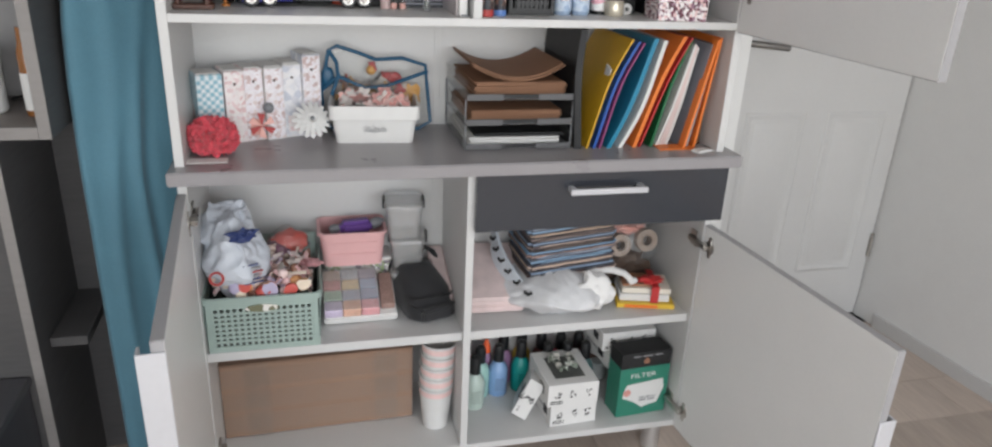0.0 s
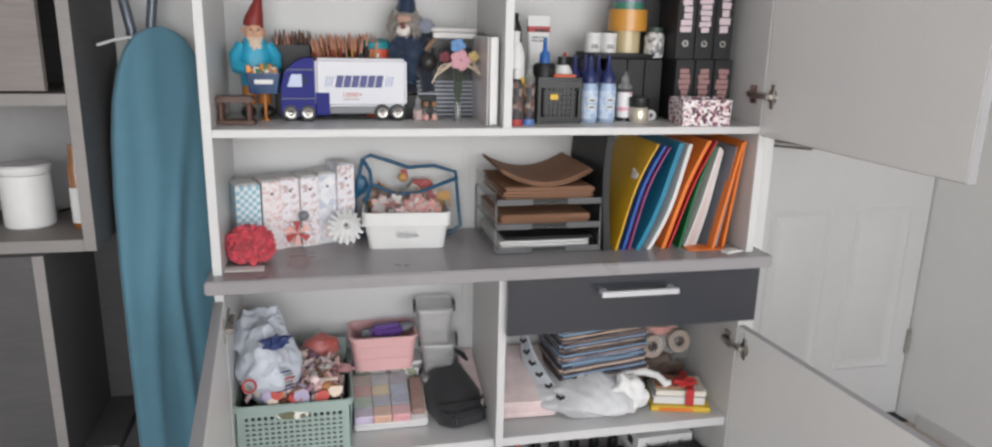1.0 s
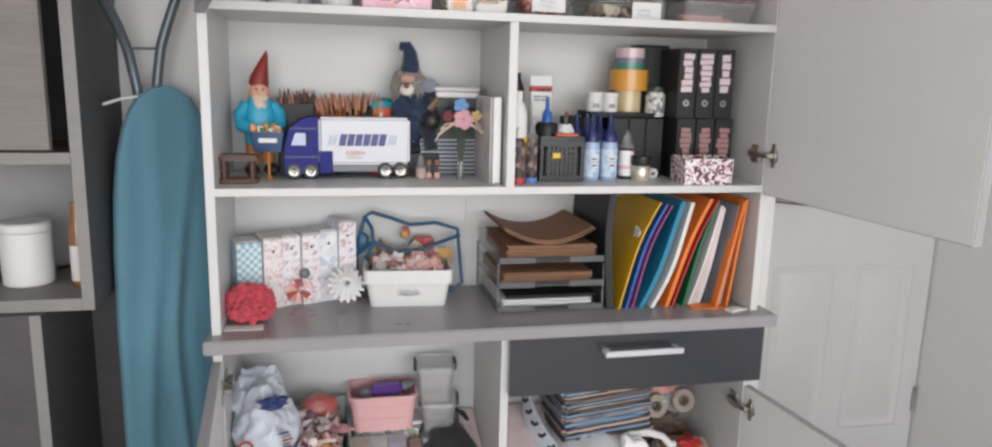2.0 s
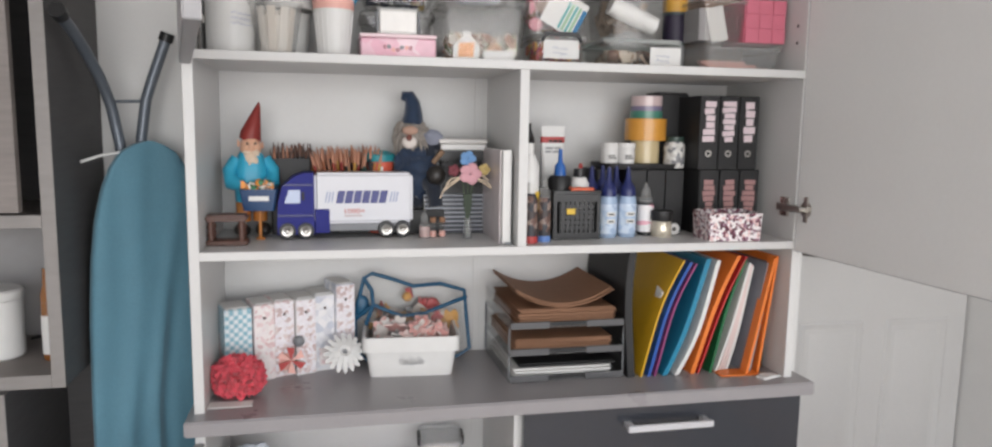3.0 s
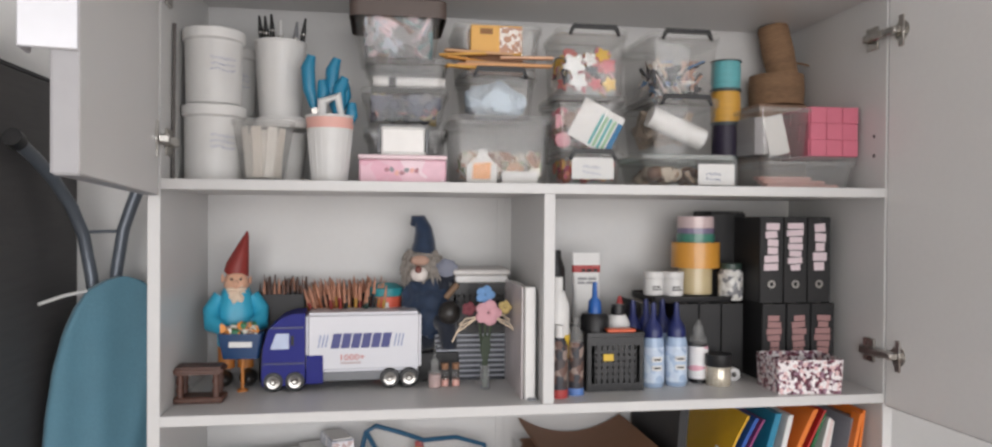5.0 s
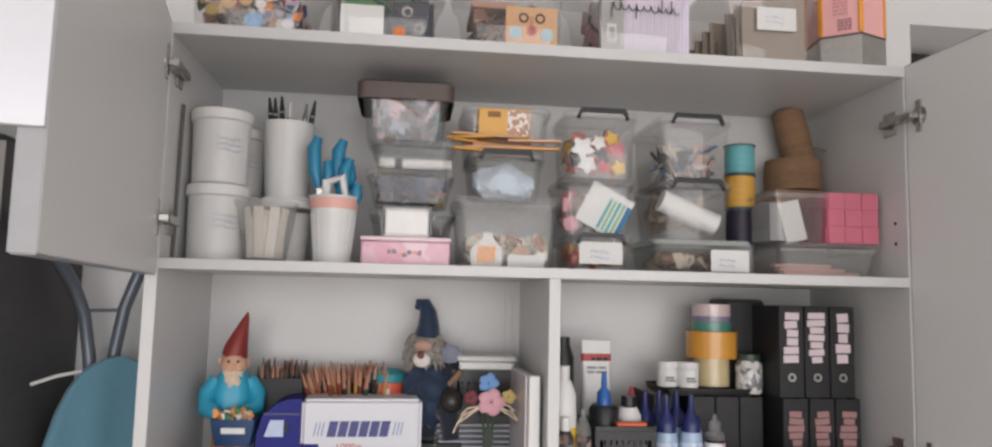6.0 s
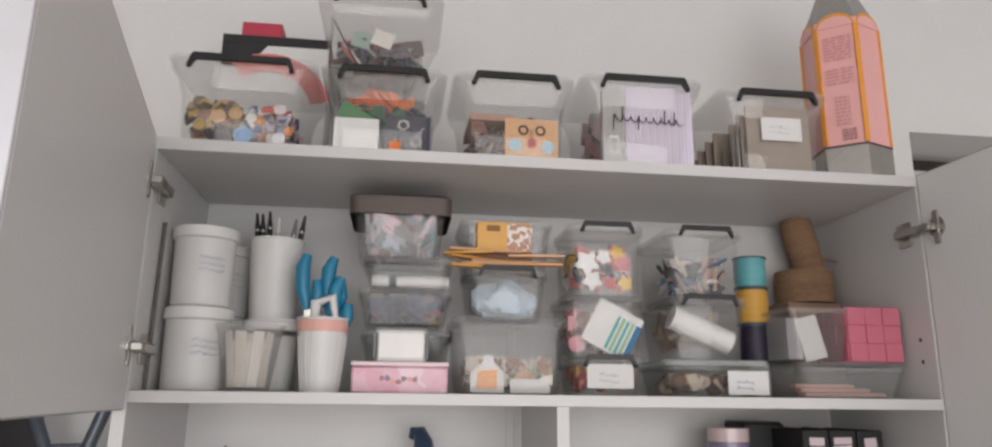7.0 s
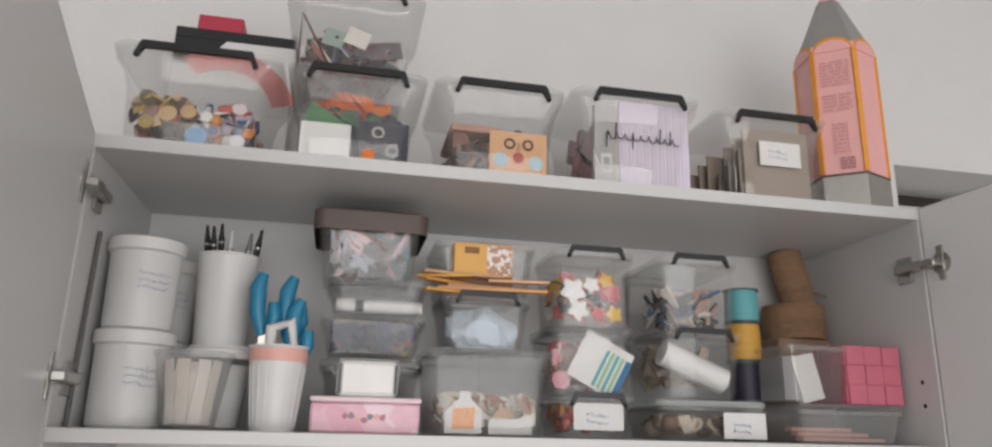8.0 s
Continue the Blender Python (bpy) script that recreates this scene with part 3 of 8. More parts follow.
# ---------------------------------------------------------------- low shelf, left half
bx = thing("plastic_basket", "sage green perforated plastic basket full of trinkets on the shelf", "basket", (-0.458, 0.148, ZL))
BW0, BW1, BD0, BD1, BH = 0.236, 0.25, 0.262, 0.276, 0.135


def lattice(length, height, nx, nz, web=0.0034):
    """A pierced side panel: uprights and rails with gaps, facing -y."""
    bm = box(-length / 2, length / 2, -0.0015, 0.0015, 0, 0.014)
    box(-length / 2, length / 2, -0.0015, 0.0015, height - 0.02, height, bm=bm)
    p = length / nx
    for k in range(nx + 1):
        x = -length / 2 + k * p
        w = web if 0 < k < nx else 0.012
        box(max(x - w, -length / 2), min(x + w, length / 2), -0.0014, 0.0014, 0.014, height - 0.02, bm=bm)
    pz = (height - 0.034) / nz
    for k in range(1, nz):
        z = 0.014 + k * pz
        box(-length / 2, length / 2, -0.0012, 0.0012, z - 0.003, z + 0.003, bm=bm)
    return bm


for turn, off, length, nx in ((0, BD0 / 2, BW0, 18), (180, BD0 / 2, BW0, 18), (90, BW0 / 2, BD0, 20), (-90, BW0 / 2, BD0, 20)):
    bm = lattice(length, BH - 0.006, nx, 8, 0.0027)
    bmesh.ops.transform(bm, matrix=pose(0, 0, 0, 0, 0, turn) @ pose(0, -off, 0, 2.8, 0, 0), verts=bm.verts)
    part("lattice_panel", bm, SAGE, bx)
part("bottom", box(-BW0 / 2, BW0 / 2, -BD0 / 2, BD0 / 2, 0, 0.003), SAGE, bx)
rim = loft([[(x, y, z) for x, y in rounded(BW1 + g, BD1 + g, 0.02)] for g, z in ((-0.004, BH - 0.012), (0.008, BH - 0.012), (0.008, BH), (0.0, BH + 0.002), (-0.006, BH - 0.002))], False, False)
part("rim", rim, SAGE, bx)
part("inner_liner", loft([[(x, y, z) for x, y in rounded(w, d, 0.015)] for w, d, z in ((BW0 - 0.012, BD0 - 0.012, 0.006), (BW1 - 0.016, BD1 - 0.016, 0.1))], True, False), mat("mixed_pieces", rgb(104, 110, 106), 0.8, grain=0.4, scale=60), bx, "dark things seen through the holes")
part("handle_opening", prism([(0.036 * math.cos(a_), 0.108 + 0.009 * math.sin(a_)) for a_ in [2 * math.pi * q / 24 for q in range(24)]], -BD0 / 2 - 0.0085, -BD0 / 2 - 0.0065), cells("white_and_olive_bits", [rgb(230, 226, 216), rgb(120, 120, 90), rgb(236, 232, 226), rgb(150, 130, 110)], 70), bx, "white bits showing in the handle opening")
part("backboard", box(-0.03, 0.12, 0.118, 0.124, 0.05, 0.175, 0.004), SAGE, bx, "sage green lid standing at the back")

heap("craft_trinkets", "heap of small pink, cream and brown craft trinkets in the basket", "craft supplies", -0.565, -0.345, 0.03, 0.26, ZL + 0.09, ZL + 0.185, 250, 0.022,
     [rgb(236, 196, 196), rgb(230, 214, 196), rgb(150, 104, 84), rgb(238, 224, 220), rgb(222, 176, 176), rgb(196, 180, 204), rgb(120, 88, 76), rgb(232, 206, 190), rgb(238, 210, 206)], "fcsfc", 3, dome=0.15)
heap("foam_balls", "pastel foam balls along the front of the basket", "craft supplies", -0.53, -0.345, 0.02, 0.06, ZL + 0.115, ZL + 0.155, 16, 0.032,
     [rgb(240, 220, 196), rgb(190, 180, 210), rgb(238, 170, 110), rgb(170, 200, 210), rgb(230, 190, 190), rgb(220, 90, 80)], "c", 9, dome=0.0)

bundle = thing("wrapped_ornament", "red and purple ornament in crinkled film in the basket", "ornament", (-0.405, 0.205, ZL + 0.145))
part("red_ball", ball(0.034, (0.006, 0, 0.034), 3, (1.25, 0.9, 0.9), 0.25, freq=14), mat("red_foil", rgb(196, 84, 74), 0.35, grain=0.25, scale=40), bundle, "dull red foil", True)
part("purple_ball", ball(0.026, (-0.022, -0.018, 0.02), 3, (1.2, 0.9, 0.9), 0.25, freq=14, seed=3), mat("plum_foil", rgb(128, 84, 104), 0.4, grain=0.25, scale=40), bundle, "plum foil", True)
part("film", xf(sack(0.1, 0.07, 0.075, 33, 4, 0.012, 24), pose(0, -0.004, 0.0)), FILM, bundle, "crinkled clear film", True)
rs = random.Random(17)
for sx, sy, sz, tint in ((-0.372, 0.1, 0.146, (232, 182, 182)), (-0.352, 0.135, 0.152, (226, 166, 170)), (-0.4, 0.125, 0.158, (224, 218, 212)), (-0.43, 0.12, 0.15, (236, 200, 190)), (-0.445, 0.09, 0.138, (230, 190, 176)), (-0.41, 0.085, 0.135, (226, 184, 184))):
    scrap = thing("felt_scrap", "limp pale felt scrap lying on the craft heap", "felt", (sx, sy, ZL + sz), rs.uniform(0, 180), "felt scraps", tilt=(rs.uniform(-35, 10), rs.uniform(-25, 25)))
    part("cloth", crumple(ball(0.02, (0, 0, 0), 3, (1.5, 0.75, 0.35), 0.7, freq=26, seed=rs.randrange(40)), 0.004, 60, rs.randrange(40)), mat("felt_tint", rgb(*tint), 0.9, grain=0.1, scale=80, bump=0.3), scrap, smooth=True)

pbag = thing("plastic_bag", "knotted white plastic bag with blue knot and red print", "bag", (-0.519, 0.1, ZL + 0.10), 12)
bm = sack(0.138, 0.17, 0.19, 2, 5, 0.02, 14)
crumple(bm, 0.0075, 42, 5)
part("body", bm, BAGW, pbag, smooth=True)
bm = sack(0.12, 0.1, 0.14, 7, 5, 0.02, 18)
crumple(bm, 0.007, 46, 9)
bmesh.ops.transform(bm, matrix=pose(-0.008, 0.045, 0.075, 0, 8, 0), verts=bm.verts)
part("upper_fold", bm, BAGW, pbag, smooth=True)
bm = ball(0.02, (0.018, -0.058, 0.165), 3, (1.3, 0.6, 0.7), 0.8, freq=14)
ball(0.014, (0.036, -0.055, 0.172), 2, (1.2, 0.5, 0.4), 0.9, bm=bm, seed=4)
ball(0.012, (0.0, -0.058, 0.172), 2, (1.4, 0.5, 0.4), 0.9, bm=bm, seed=7)
part("knot", bm, NAVY, pbag, "blue printed knot")
ring = lathe([(0.011, 0), (0.016, 0), (0.016, 0.002), (0.011, 0.002)], 20)
bmesh.ops.transform(ring, matrix=pose(-0.045, -0.083, 0.085, 82, 0, -14), verts=ring.verts)
part("logo_ring", ring, REDP, pbag)
for k in range(6):
    part("print_bar", box(0.01, 0.052 - 0.004 * (k % 3), -0.0015, 0.0015, 0, 0.003), (NAVY, NAVY, GREYINK, REDP, GREYINK, NAVY)[k], pbag).matrix_basis = pose(0, -0.0915 + 0.001 * k, 0.062 + 0.008 * k, -4, 0, 12)

tin = thing("patterned_tin", "white floral patterned tin under the pink bin", "box", (-0.235, 0.25, ZL))
part("body", box(-0.082, 0.082, -0.018, 0.055, 0, 0.1, 0.006, seg=2), cells("tin_flowers", [(0.78, 0.77, 0.75, 1), rgb(220, 214, 210), rgb(150, 140, 150), (0.8, 0.79, 0.77, 1), rgb(150, 170, 120)], 130), tin)
part("lid", box(-0.084, 0.084, -0.02, 0.057, 0.1005, 0.111, 0.004), WPLAST, tin)

pb = thing("pink_bin", "open pink plastic bin with tools inside on the tin", "bin", (-0.25, 0.24, ZL + 0.1115))
part("tub", tub(0.142, 0.1, 0.16, 0.115, 0.09, 0.02, 0.003, 0.004), PINKP, pb)
part("ribs", box(-0.058, 0.058, -0.0553, -0.0527, 0.03, 0.034, bm=box(-0.058, 0.058, -0.0573, -0.0545, 0.06, 0.064)), PINKP, pb)
gun = thing("purple_tool", "purple plastic tool lying in the pink bin", "tool", (-0.24, 0.24, ZL + 0.178), 10)
part("body", box(-0.04, 0.04, -0.018, 0.018, 0, 0.035, 0.009, seg=3), mat("purple_plastic", rgb(104, 66, 150), 0.4), gun)
part("grip", box(-0.066, -0.038, -0.012, 0.012, 0.008, 0.026, 0.005, seg=2), GREYP, gun)
part("nozzle", lathe([(0, 0), (0.013, 0), (0.013, 0.02), (0.004, 0.034), (0, 0.034)], 16), GREYP, gun).matrix_basis = pose(0.04, 0, 0.018, 0, 75, 0)

org = thing("bead_organizer", "flat white case with a grid of coloured bead compartments", "organizer", (-0.242, 0.172, ZL + 0.0272), tilt=(20, 0))
part("base", box(-0.086, 0.088, -0.078, 0.06, 0, 0.022, 0.004, seg=2), WPLAST, org)
ocol = [tuple(0.62 * v_ + 0.25 for v_ in c_[:3]) + (1,) for c_ in [rgb(196, 170, 214), rgb(246, 160, 106), rgb(242, 120, 130), rgb(146, 190, 150), rgb(150, 160, 190), rgb(126, 142, 190), rgb(220, 96, 84), rgb(236, 200, 110), rgb(110, 150, 200), rgb(196, 150, 120), rgb(200, 200, 210), rgb(150, 130, 160)]]
for k, c in enumerate(ocol):
    i, j = k % 3, k // 3
    x, y = -0.063 + 0.0435 * i, -0.06 + 0.034 * j
    part("compartment", box(x - 0.021, x + 0.021, y - 0.0162, y + 0.0162, 0.0225, 0.048, 0.002), mat("beads_%d" % k, c, 0.35, grain=0.3, scale=220, bump=0.5), org, "compartment of coloured beads")
part("cover", box(-0.0855, 0.0465, -0.0775, 0.06, 0.0505, 0.0525, 0.0005), FROST, org, "clear cover")
part("side_tray", box(0.05, 0.084, -0.06, 0.05, 0.0225, 0.04, 0.003), mat("mixed_beads", rgb(150, 120, 110), 0.5, grain=0.5, scale=150), org)


def clip_box(name, label, at, w, d, h, turn=0, tint=CLEAR, group="", clips=True):
    b = thing(name, label, "storage box", at, turn, group)
    part("tub", tub(w * 0.84, d * 0.84, w, d, h - 0.008, 0.012, 0.0018, 0.002), tint, b)
    part("lid", loft([[(x, y, z) for x, y in rounded(w + g, d + g, 0.013)] for g, z in ((0.004, h - 0.0075), (0.006, h - 0.002), (0.0, h), (-0.016, h - 0.001), (-0.02, h - 0.004))]), tint, b)
    if clips:
        for s in (-1, 1):
            part("clip", box(s * w / 2 - 0.004 + s * 0.003, s * w / 2 + 0.004 + s * 0.003, -d * 0.22, d * 0.22, h - 0.022, h + 0.001, 0.002), BLACKP, b, "black clip")
    return b


z = ZL
for k, (w, h, dx, dy) in enumerate(((0.075, 0.088, 0.004, 0.02), (0.085, 0.085, 0.008, 0.01), (0.09, 0.095, -0.004, 0.02))):
    clip_box("clip_box", "small empty clear box with black clips in a tower", (-0.118 + dx, 0.25 - dy, z), w, 0.09, h, -12 + 4 * k, MILK, group="tower of clear boxes")
    z += h + 0.001

pouch = thing("camera_bag", "black padded fabric camera bag with zip pocket", "bag", (-0.082, 0.16, ZL), 14)
prof = []
for z_, w, d0, d1 in ((0.0, 0.12, -0.08, 0.09), (0.012, 0.132, -0.09, 0.1), (0.045, 0.134, -0.08, 0.1), (0.08, 0.126, -0.05, 0.1), (0.108, 0.108, -0.01, 0.095), (0.128, 0.086, 0.02, 0.085), (0.136, 0.056, 0.04, 0.07)):
    prof.append([(x, y + (d0 + d1) / 2, z_) for x, y in rounded(w, d1 - d0, min(0.04, (d1 - d0) / 2.3))])
part("body", crumple(loft(prof), 0.003, 40), BLKCLOTH, pouch)
part("pocket", box(-0.042, 0.042, -0.097, -0.078, 0.012, 0.052, 0.007, seg=2), BLKCLOTH, pouch)
part("zip", tube([(-0.062, -0.045, 0.072), (-0.05, -0.066, 0.078), (0, -0.074, 0.08), (0.05, -0.066, 0.078), (0.062, -0.045, 0.072)], 0.003), BLACKP, pouch, "black zip", True)
part("strap", tube([(-0.03, 0.05, 0.128), (-0.028, 0.03, 0.138), (0.02, 0.03, 0.14), (0.03, 0.05, 0.128)], 0.004), BLKCLOTH, pouch, "", True)
part("flap_edge", tube([(-0.066, -0.02, 0.05), (-0.05, -0.088, 0.058), (0.05, -0.088, 0.058), (0.066, -0.02, 0.05)], 0.0025), BLACKP, pouch, "black flap edge", True)
part("shoulder_strap", tube([(0.055, 0.02, 0.06), (0.078, 0.06, 0.1), (0.07, 0.1, 0.135), (0.05, 0.11, 0.15), (0.03, 0.1, 0.13)], 0.009), BLKCLOTH, pouch, "wide black strap", True)
for ch in pouch.children:
    ch.data.transform(Matrix.Diagonal((0.94, 1, 0.76, 1)))


def folded_cloth(at, w, d, layers, turn, name, label):
    c = thing(name, label, "cloth", at, turn)
    z = 0
    for k in range(layers):
        h = 0.013
        ww = w - 0.004 * (k % 2)
        bm = box(-ww / 2, ww / 2, -d / 2 + 0.003 * (k % 2), d / 2, 0, h, 0.0055, seg=3)
        for v in bm.verts:
            v.co.z += 0.003 * noise.noise(Vector((v.co.x * 15, v.co.y * 15, k))) + 0.36 * (v.co.y + d / 2)
        bmesh.ops.transform(bm, matrix=pose(0, 0, z), verts=bm.verts)
        part("fold", bm, PINKC, c)
        z += h + 0.001
    return c


folded_cloth((0.096, 0.19, ZL), 0.15, 0.2, 3, -3, "folded_cloth", "pale pink marbled cloth folded flat on the shelf")
folded_cloth((-0.032, 0.2, ZL), 0.042, 0.19, 3, 0, "folded_cloth", "pale pink marbled cloth pushed against the divider")

# ---------------------------------------------------------------- low shelf, right half
tote = thing("tote_bag", "crumpled white cotton bag with dark butterfly print", "bag", (0.245, 0.148, ZL))
bm = sack(0.27, 0.29, 0.1, 11, 5, 0.022, 12)
part("body", bm, mat("white_cotton", rgb(218, 218, 220), 0.85, grain=0.06, scale=200, bump=0.3), tote, smooth=True)
COTTON = mat("white_cotton_side", rgb(212, 220, 228), 0.85, grain=0.06, scale=200, bump=0.3)


def xsheet():
    """The bag side: a curved sheet rising beside the towel."""
    bm = bmesh.new()
    lo, hi = [], []
    for k in range(15):
        u = k / 14
        x, y, z = -0.135 + 0.1 * u * u, 0.09 - 0.19 * u, 0.21 - 0.17 * u ** 0.8
        lo.append((x + 0.02, y, 0.01))
        hi.append((x, y, z))
    a = [bm.verts.new(p) for p in lo]
    m_ = [bm.verts.new(((p[0] + q[0]) / 2 - 0.012, (p[1] + q[1]) / 2, (p[2] + q[2]) / 2)) for p, q in zip(lo, hi)]
    b = [bm.verts.new(p) for p in hi]
    c = [bm.verts.new((p[0] + 0.008, p[1] + 0.006, p[2] - 0.004)) for p in hi]
    d = [bm.verts.new((p[0] + 0.006, p[1] + 0.008, p[2])) for p in lo]
    for r, s in ((a, m_), (m_, b), (b, c), (c, d)):
        for k in range(14):
            f = bm.faces.new((r[k], r[k + 1], s[k + 1], s[k]))
            f.smooth = True
    return bm


bm = ball(0.05, (0.09, -0.075, 0.06), 4, (1.1, 0.75, 0.9), 0.5, freq=7, seed=3)
part("knot", bm, mat("white_cotton_knot", rgb(230, 228, 226), 0.85, grain=0.05, scale=200), tote, "twisted white knot of cloth")
part("side", xsheet(), COTTON, tote, "side of the bag standing up")
part("handle", tube([(0.08, -0.05, 0.085), (0.12, -0.03, 0.092), (0.16, -0.035, 0.09), (0.188, -0.05, 0.085), (0.198, -0.06, 0.075), (0.202, -0.065, 0.068), (0.216, -0.062, 0.07)], [0.014, 0.011, 0.01, 0.009, 0.009, 0.01, 0.008]), mat("white_strap", rgb(228, 226, 224), 0.85), tote, "white strap", True)
rnd = random.Random(4)
for k in range(7):
    a = k / 6
    bf = prism([(0, 0.002), (0.01, 0.008), (0.012, 0.0), (0.003, -0.004), (0.0, -0.007), (-0.003, -0.004), (-0.012, 0.0), (-0.01, 0.008)], -0.0012, 0.0012)
    part("butterfly", bf, INK, tote, "dark printed butterfly").matrix_basis = pose(-0.142 + 0.085 * a * a, 0.05 - 0.17 * a, 0.16 - 0.11 * a, -10, 30 * rnd.uniform(-1, 1), -62 + 22 * a)

towel = thing("striped_towel", "folded towel with blue, grey and beige stripes", "towel", (0.292, 0.19, ZL + 0.08), 4, tilt=(2, -4))
TOWEL = stripes("towel_stripes", [rgb(*c) for c in ((78, 70, 70), (120, 106, 100), (70, 66, 70), (196, 172, 156), (96, 80, 78), (74, 74, 82), (128, 150, 176), (80, 76, 82), (140, 124, 118), (66, 62, 66), (206, 178, 156), (92, 82, 84), (70, 72, 84), (136, 168, 196), (84, 86, 98), (150, 160, 176), (72, 68, 74), (170, 140, 128), (78, 70, 74), (122, 158, 190))], "Z", 0.085)
for k in range(5):
    bm = box(-0.122, 0.122 - 0.006 * (k % 2), -0.085 + 0.004 * (k % 3), 0.085, 0, 0.034, 0.009, seg=3)
    bmesh.ops.subdivide_edges(bm, edges=[e for e in bm.edges if e.calc_length() > 0.05], cuts=9, use_grid_fill=True)
    for v in bm.verts:
        v.co.y += 0.004 * noise.noise(Vector((v.co.x * 30, v.co.z * 60, k * 5)))
        v.co.z += 0.0035 * noise.noise(Vector((v.co.x * 12, v.co.y * 12, k * 3))) - 0.35 * max(0, abs(v.co.x) - 0.06) ** 1.5
    bmesh.ops.transform(bm, matrix=pose(0, 0, 0.0325 * k), verts=bm.verts)
    part("fold", bm, TOWEL, towel, smooth=True)

spb = thing("ribbon_bag", "clear bag holding two brown rolls of ribbon", "bag", (0.494, 0.215, ZL + 0.0625))
part("film", sack(0.17, 0.1, 0.13, 21, 4, 0.02, 18), FILM, spb, smooth=True)
for x, z in ((-0.045, 0.065), (0.03, 0.075)):
    bm = lathe([(0.014, -0.012), (0.03, -0.012), (0.032, 0), (0.03, 0.012), (0.014, 0.012), (0.014, -0.012)], 24)
    bmesh.ops.transform(bm, matrix=pose(x, -0.03, z, 80, 0, 0), verts=bm.verts)
    part("ribbon_roll", bm, mat("taupe_ribbon", rgb(168, 150, 136), 0.6, grain=0.2, scale=150), spb)
    part("roll_core", lathe([(0.011, -0.013), (0.0145, -0.013), (0.0145, 0.013), (0.011, 0.013)], 20), mat("dark_core", rgb(86, 66, 54), 0.6), spb).matrix_basis = pose(x, -0.03, z, 80, 0, 0)
part("scrap", ball(0.03, (-0.005, 0.0, 0.1), 3, (1.4, 0.7, 0.5), 0.9, freq=12, seed=5), PEACH, spb, "pink paper scrap")
part("base_cloth", ball(0.05, (0.0, 0.01, -0.025), 3, (1.3, 0.7, 0.9), 0.6, freq=10), mat("brown_cloth", rgb(96, 76, 64), 0.8, grain=0.2), spb)

bk = thing("boxed_set", "white notebooks on a yellow box tied with red ribbon", "books", (0.497, 0.112, ZL), -14)
part("box", box(-0.075, 0.075, -0.058, 0.058, 0, 0.014, 0.002), YELLOWP, bk, "yellow box")
part("notebook", box(-0.068, 0.062, -0.045, 0.052, 0.0145, 0.034, 0.0015), PAPER, bk)
part("notebook", box(-0.062, 0.066, -0.04, 0.05, 0.0345, 0.049, 0.0015), mat("cream_book", rgb(230, 222, 206), 0.7), bk)
part("cover", box(-0.06, 0.02, -0.03, 0.04, 0.0495, 0.056, 0.001), mat("brown_cover", rgb(170, 116, 84), 0.6), bk, "brown cover")
part("ribbon", box(0.012, 0.032, -0.05, 0.055, 0.0565, 0.06, 0.001, bm=box(0.012, 0.032, -0.0525, -0.0495, 0.0145, 0.0585)), REDR, bk, "red ribbon")
part("bow", ball(0.018, (0.012, -0.02, 0.066), 3, (1.6, 0.8, 0.5), 0.8, freq=12), REDR, bk, "red ribbon bow")
part("clip", box(-0.055, 0.03, -0.0605, -0.0585, 0.003, 0.011), ORANGE, bk)

# ---------------------------------------------------------------- bottom, right half


def paint_bottle(col, x, y, k):
    b = thing("paint_bottle", "small plastic paint bottle with black cap", "bottle", (x, y, ZB), 0, "paint bottles")
    r = 0.0268
    part("body", lathe([(0, 0), (r - 0.002, 0), (r, 0.003), (r, 0.075), (r - 0.004, 0.09), (0.013, 0.102), (0.011, 0.108), (0, 0.108)], 20), mat("paint_%d" % k, col, 0.3, grain=0.05), b, "coloured bottle body")
    part("cap", lathe([(0.0145, 0.104), (0.0155, 0.106), (0.0148, 0.14), (0.012, 0.152), (0.006, 0.156), (0, 0.156)], 18), BLACKP, b)
    part("label_band", box(-0.012, 0.012, -r - 0.0006, -r + 0.003, 0.02, 0.06), mat("paint_label_%d" % k, tuple(0.75 * c for c in col[:3]) + (1,), 0.4), b)
    return b


pcol = [rgb(160, 206, 196), rgb(134, 172, 220), rgb(20, 152, 146), rgb(186, 204, 194), rgb(150, 110, 150), rgb(196, 160, 60), rgb(110, 60, 60), rgb(96, 92, 92), rgb(206, 62, 92), rgb(120, 90, 90), rgb(70, 70, 80), rgb(160, 60, 56), rgb(90, 120, 120), rgb(110, 76, 60)]
spots = [(0.088, 0.215), (0.14, 0.215), (0.208, 0.225), (0.062, 0.165), (0.168, 0.272), (0.225, 0.28), (0.278, 0.262), (0.278, 0.2), (0.332, 0.25), (0.332, 0.195), (0.385, 0.245), (0.056, 0.265), (0.385, 0.19), (0.438, 0.28)]
for k, (c, (x, y)) in enumerate(zip(pcol, spots)):
    paint_bottle(c, x, y, k)
pc = thing("orange_cap_bottle", "small bottle with a bright orange nozzle", "bottle", (0.112, 0.248, ZB))
part("body", lathe([(0, 0), (0.012, 0), (0.013, 0.1), (0.008, 0.115), (0, 0.115)], 16), mat("mauve_paint", rgb(170, 130, 170), 0.4), pc)
part("nozzle", lathe([(0.009, 0.113), (0.013, 0.116), (0.011, 0.135), (0.005, 0.152), (0, 0.154)], 14), mat("orange_nozzle", rgb(255, 96, 40), 0.35), pc, "bright orange nozzle")


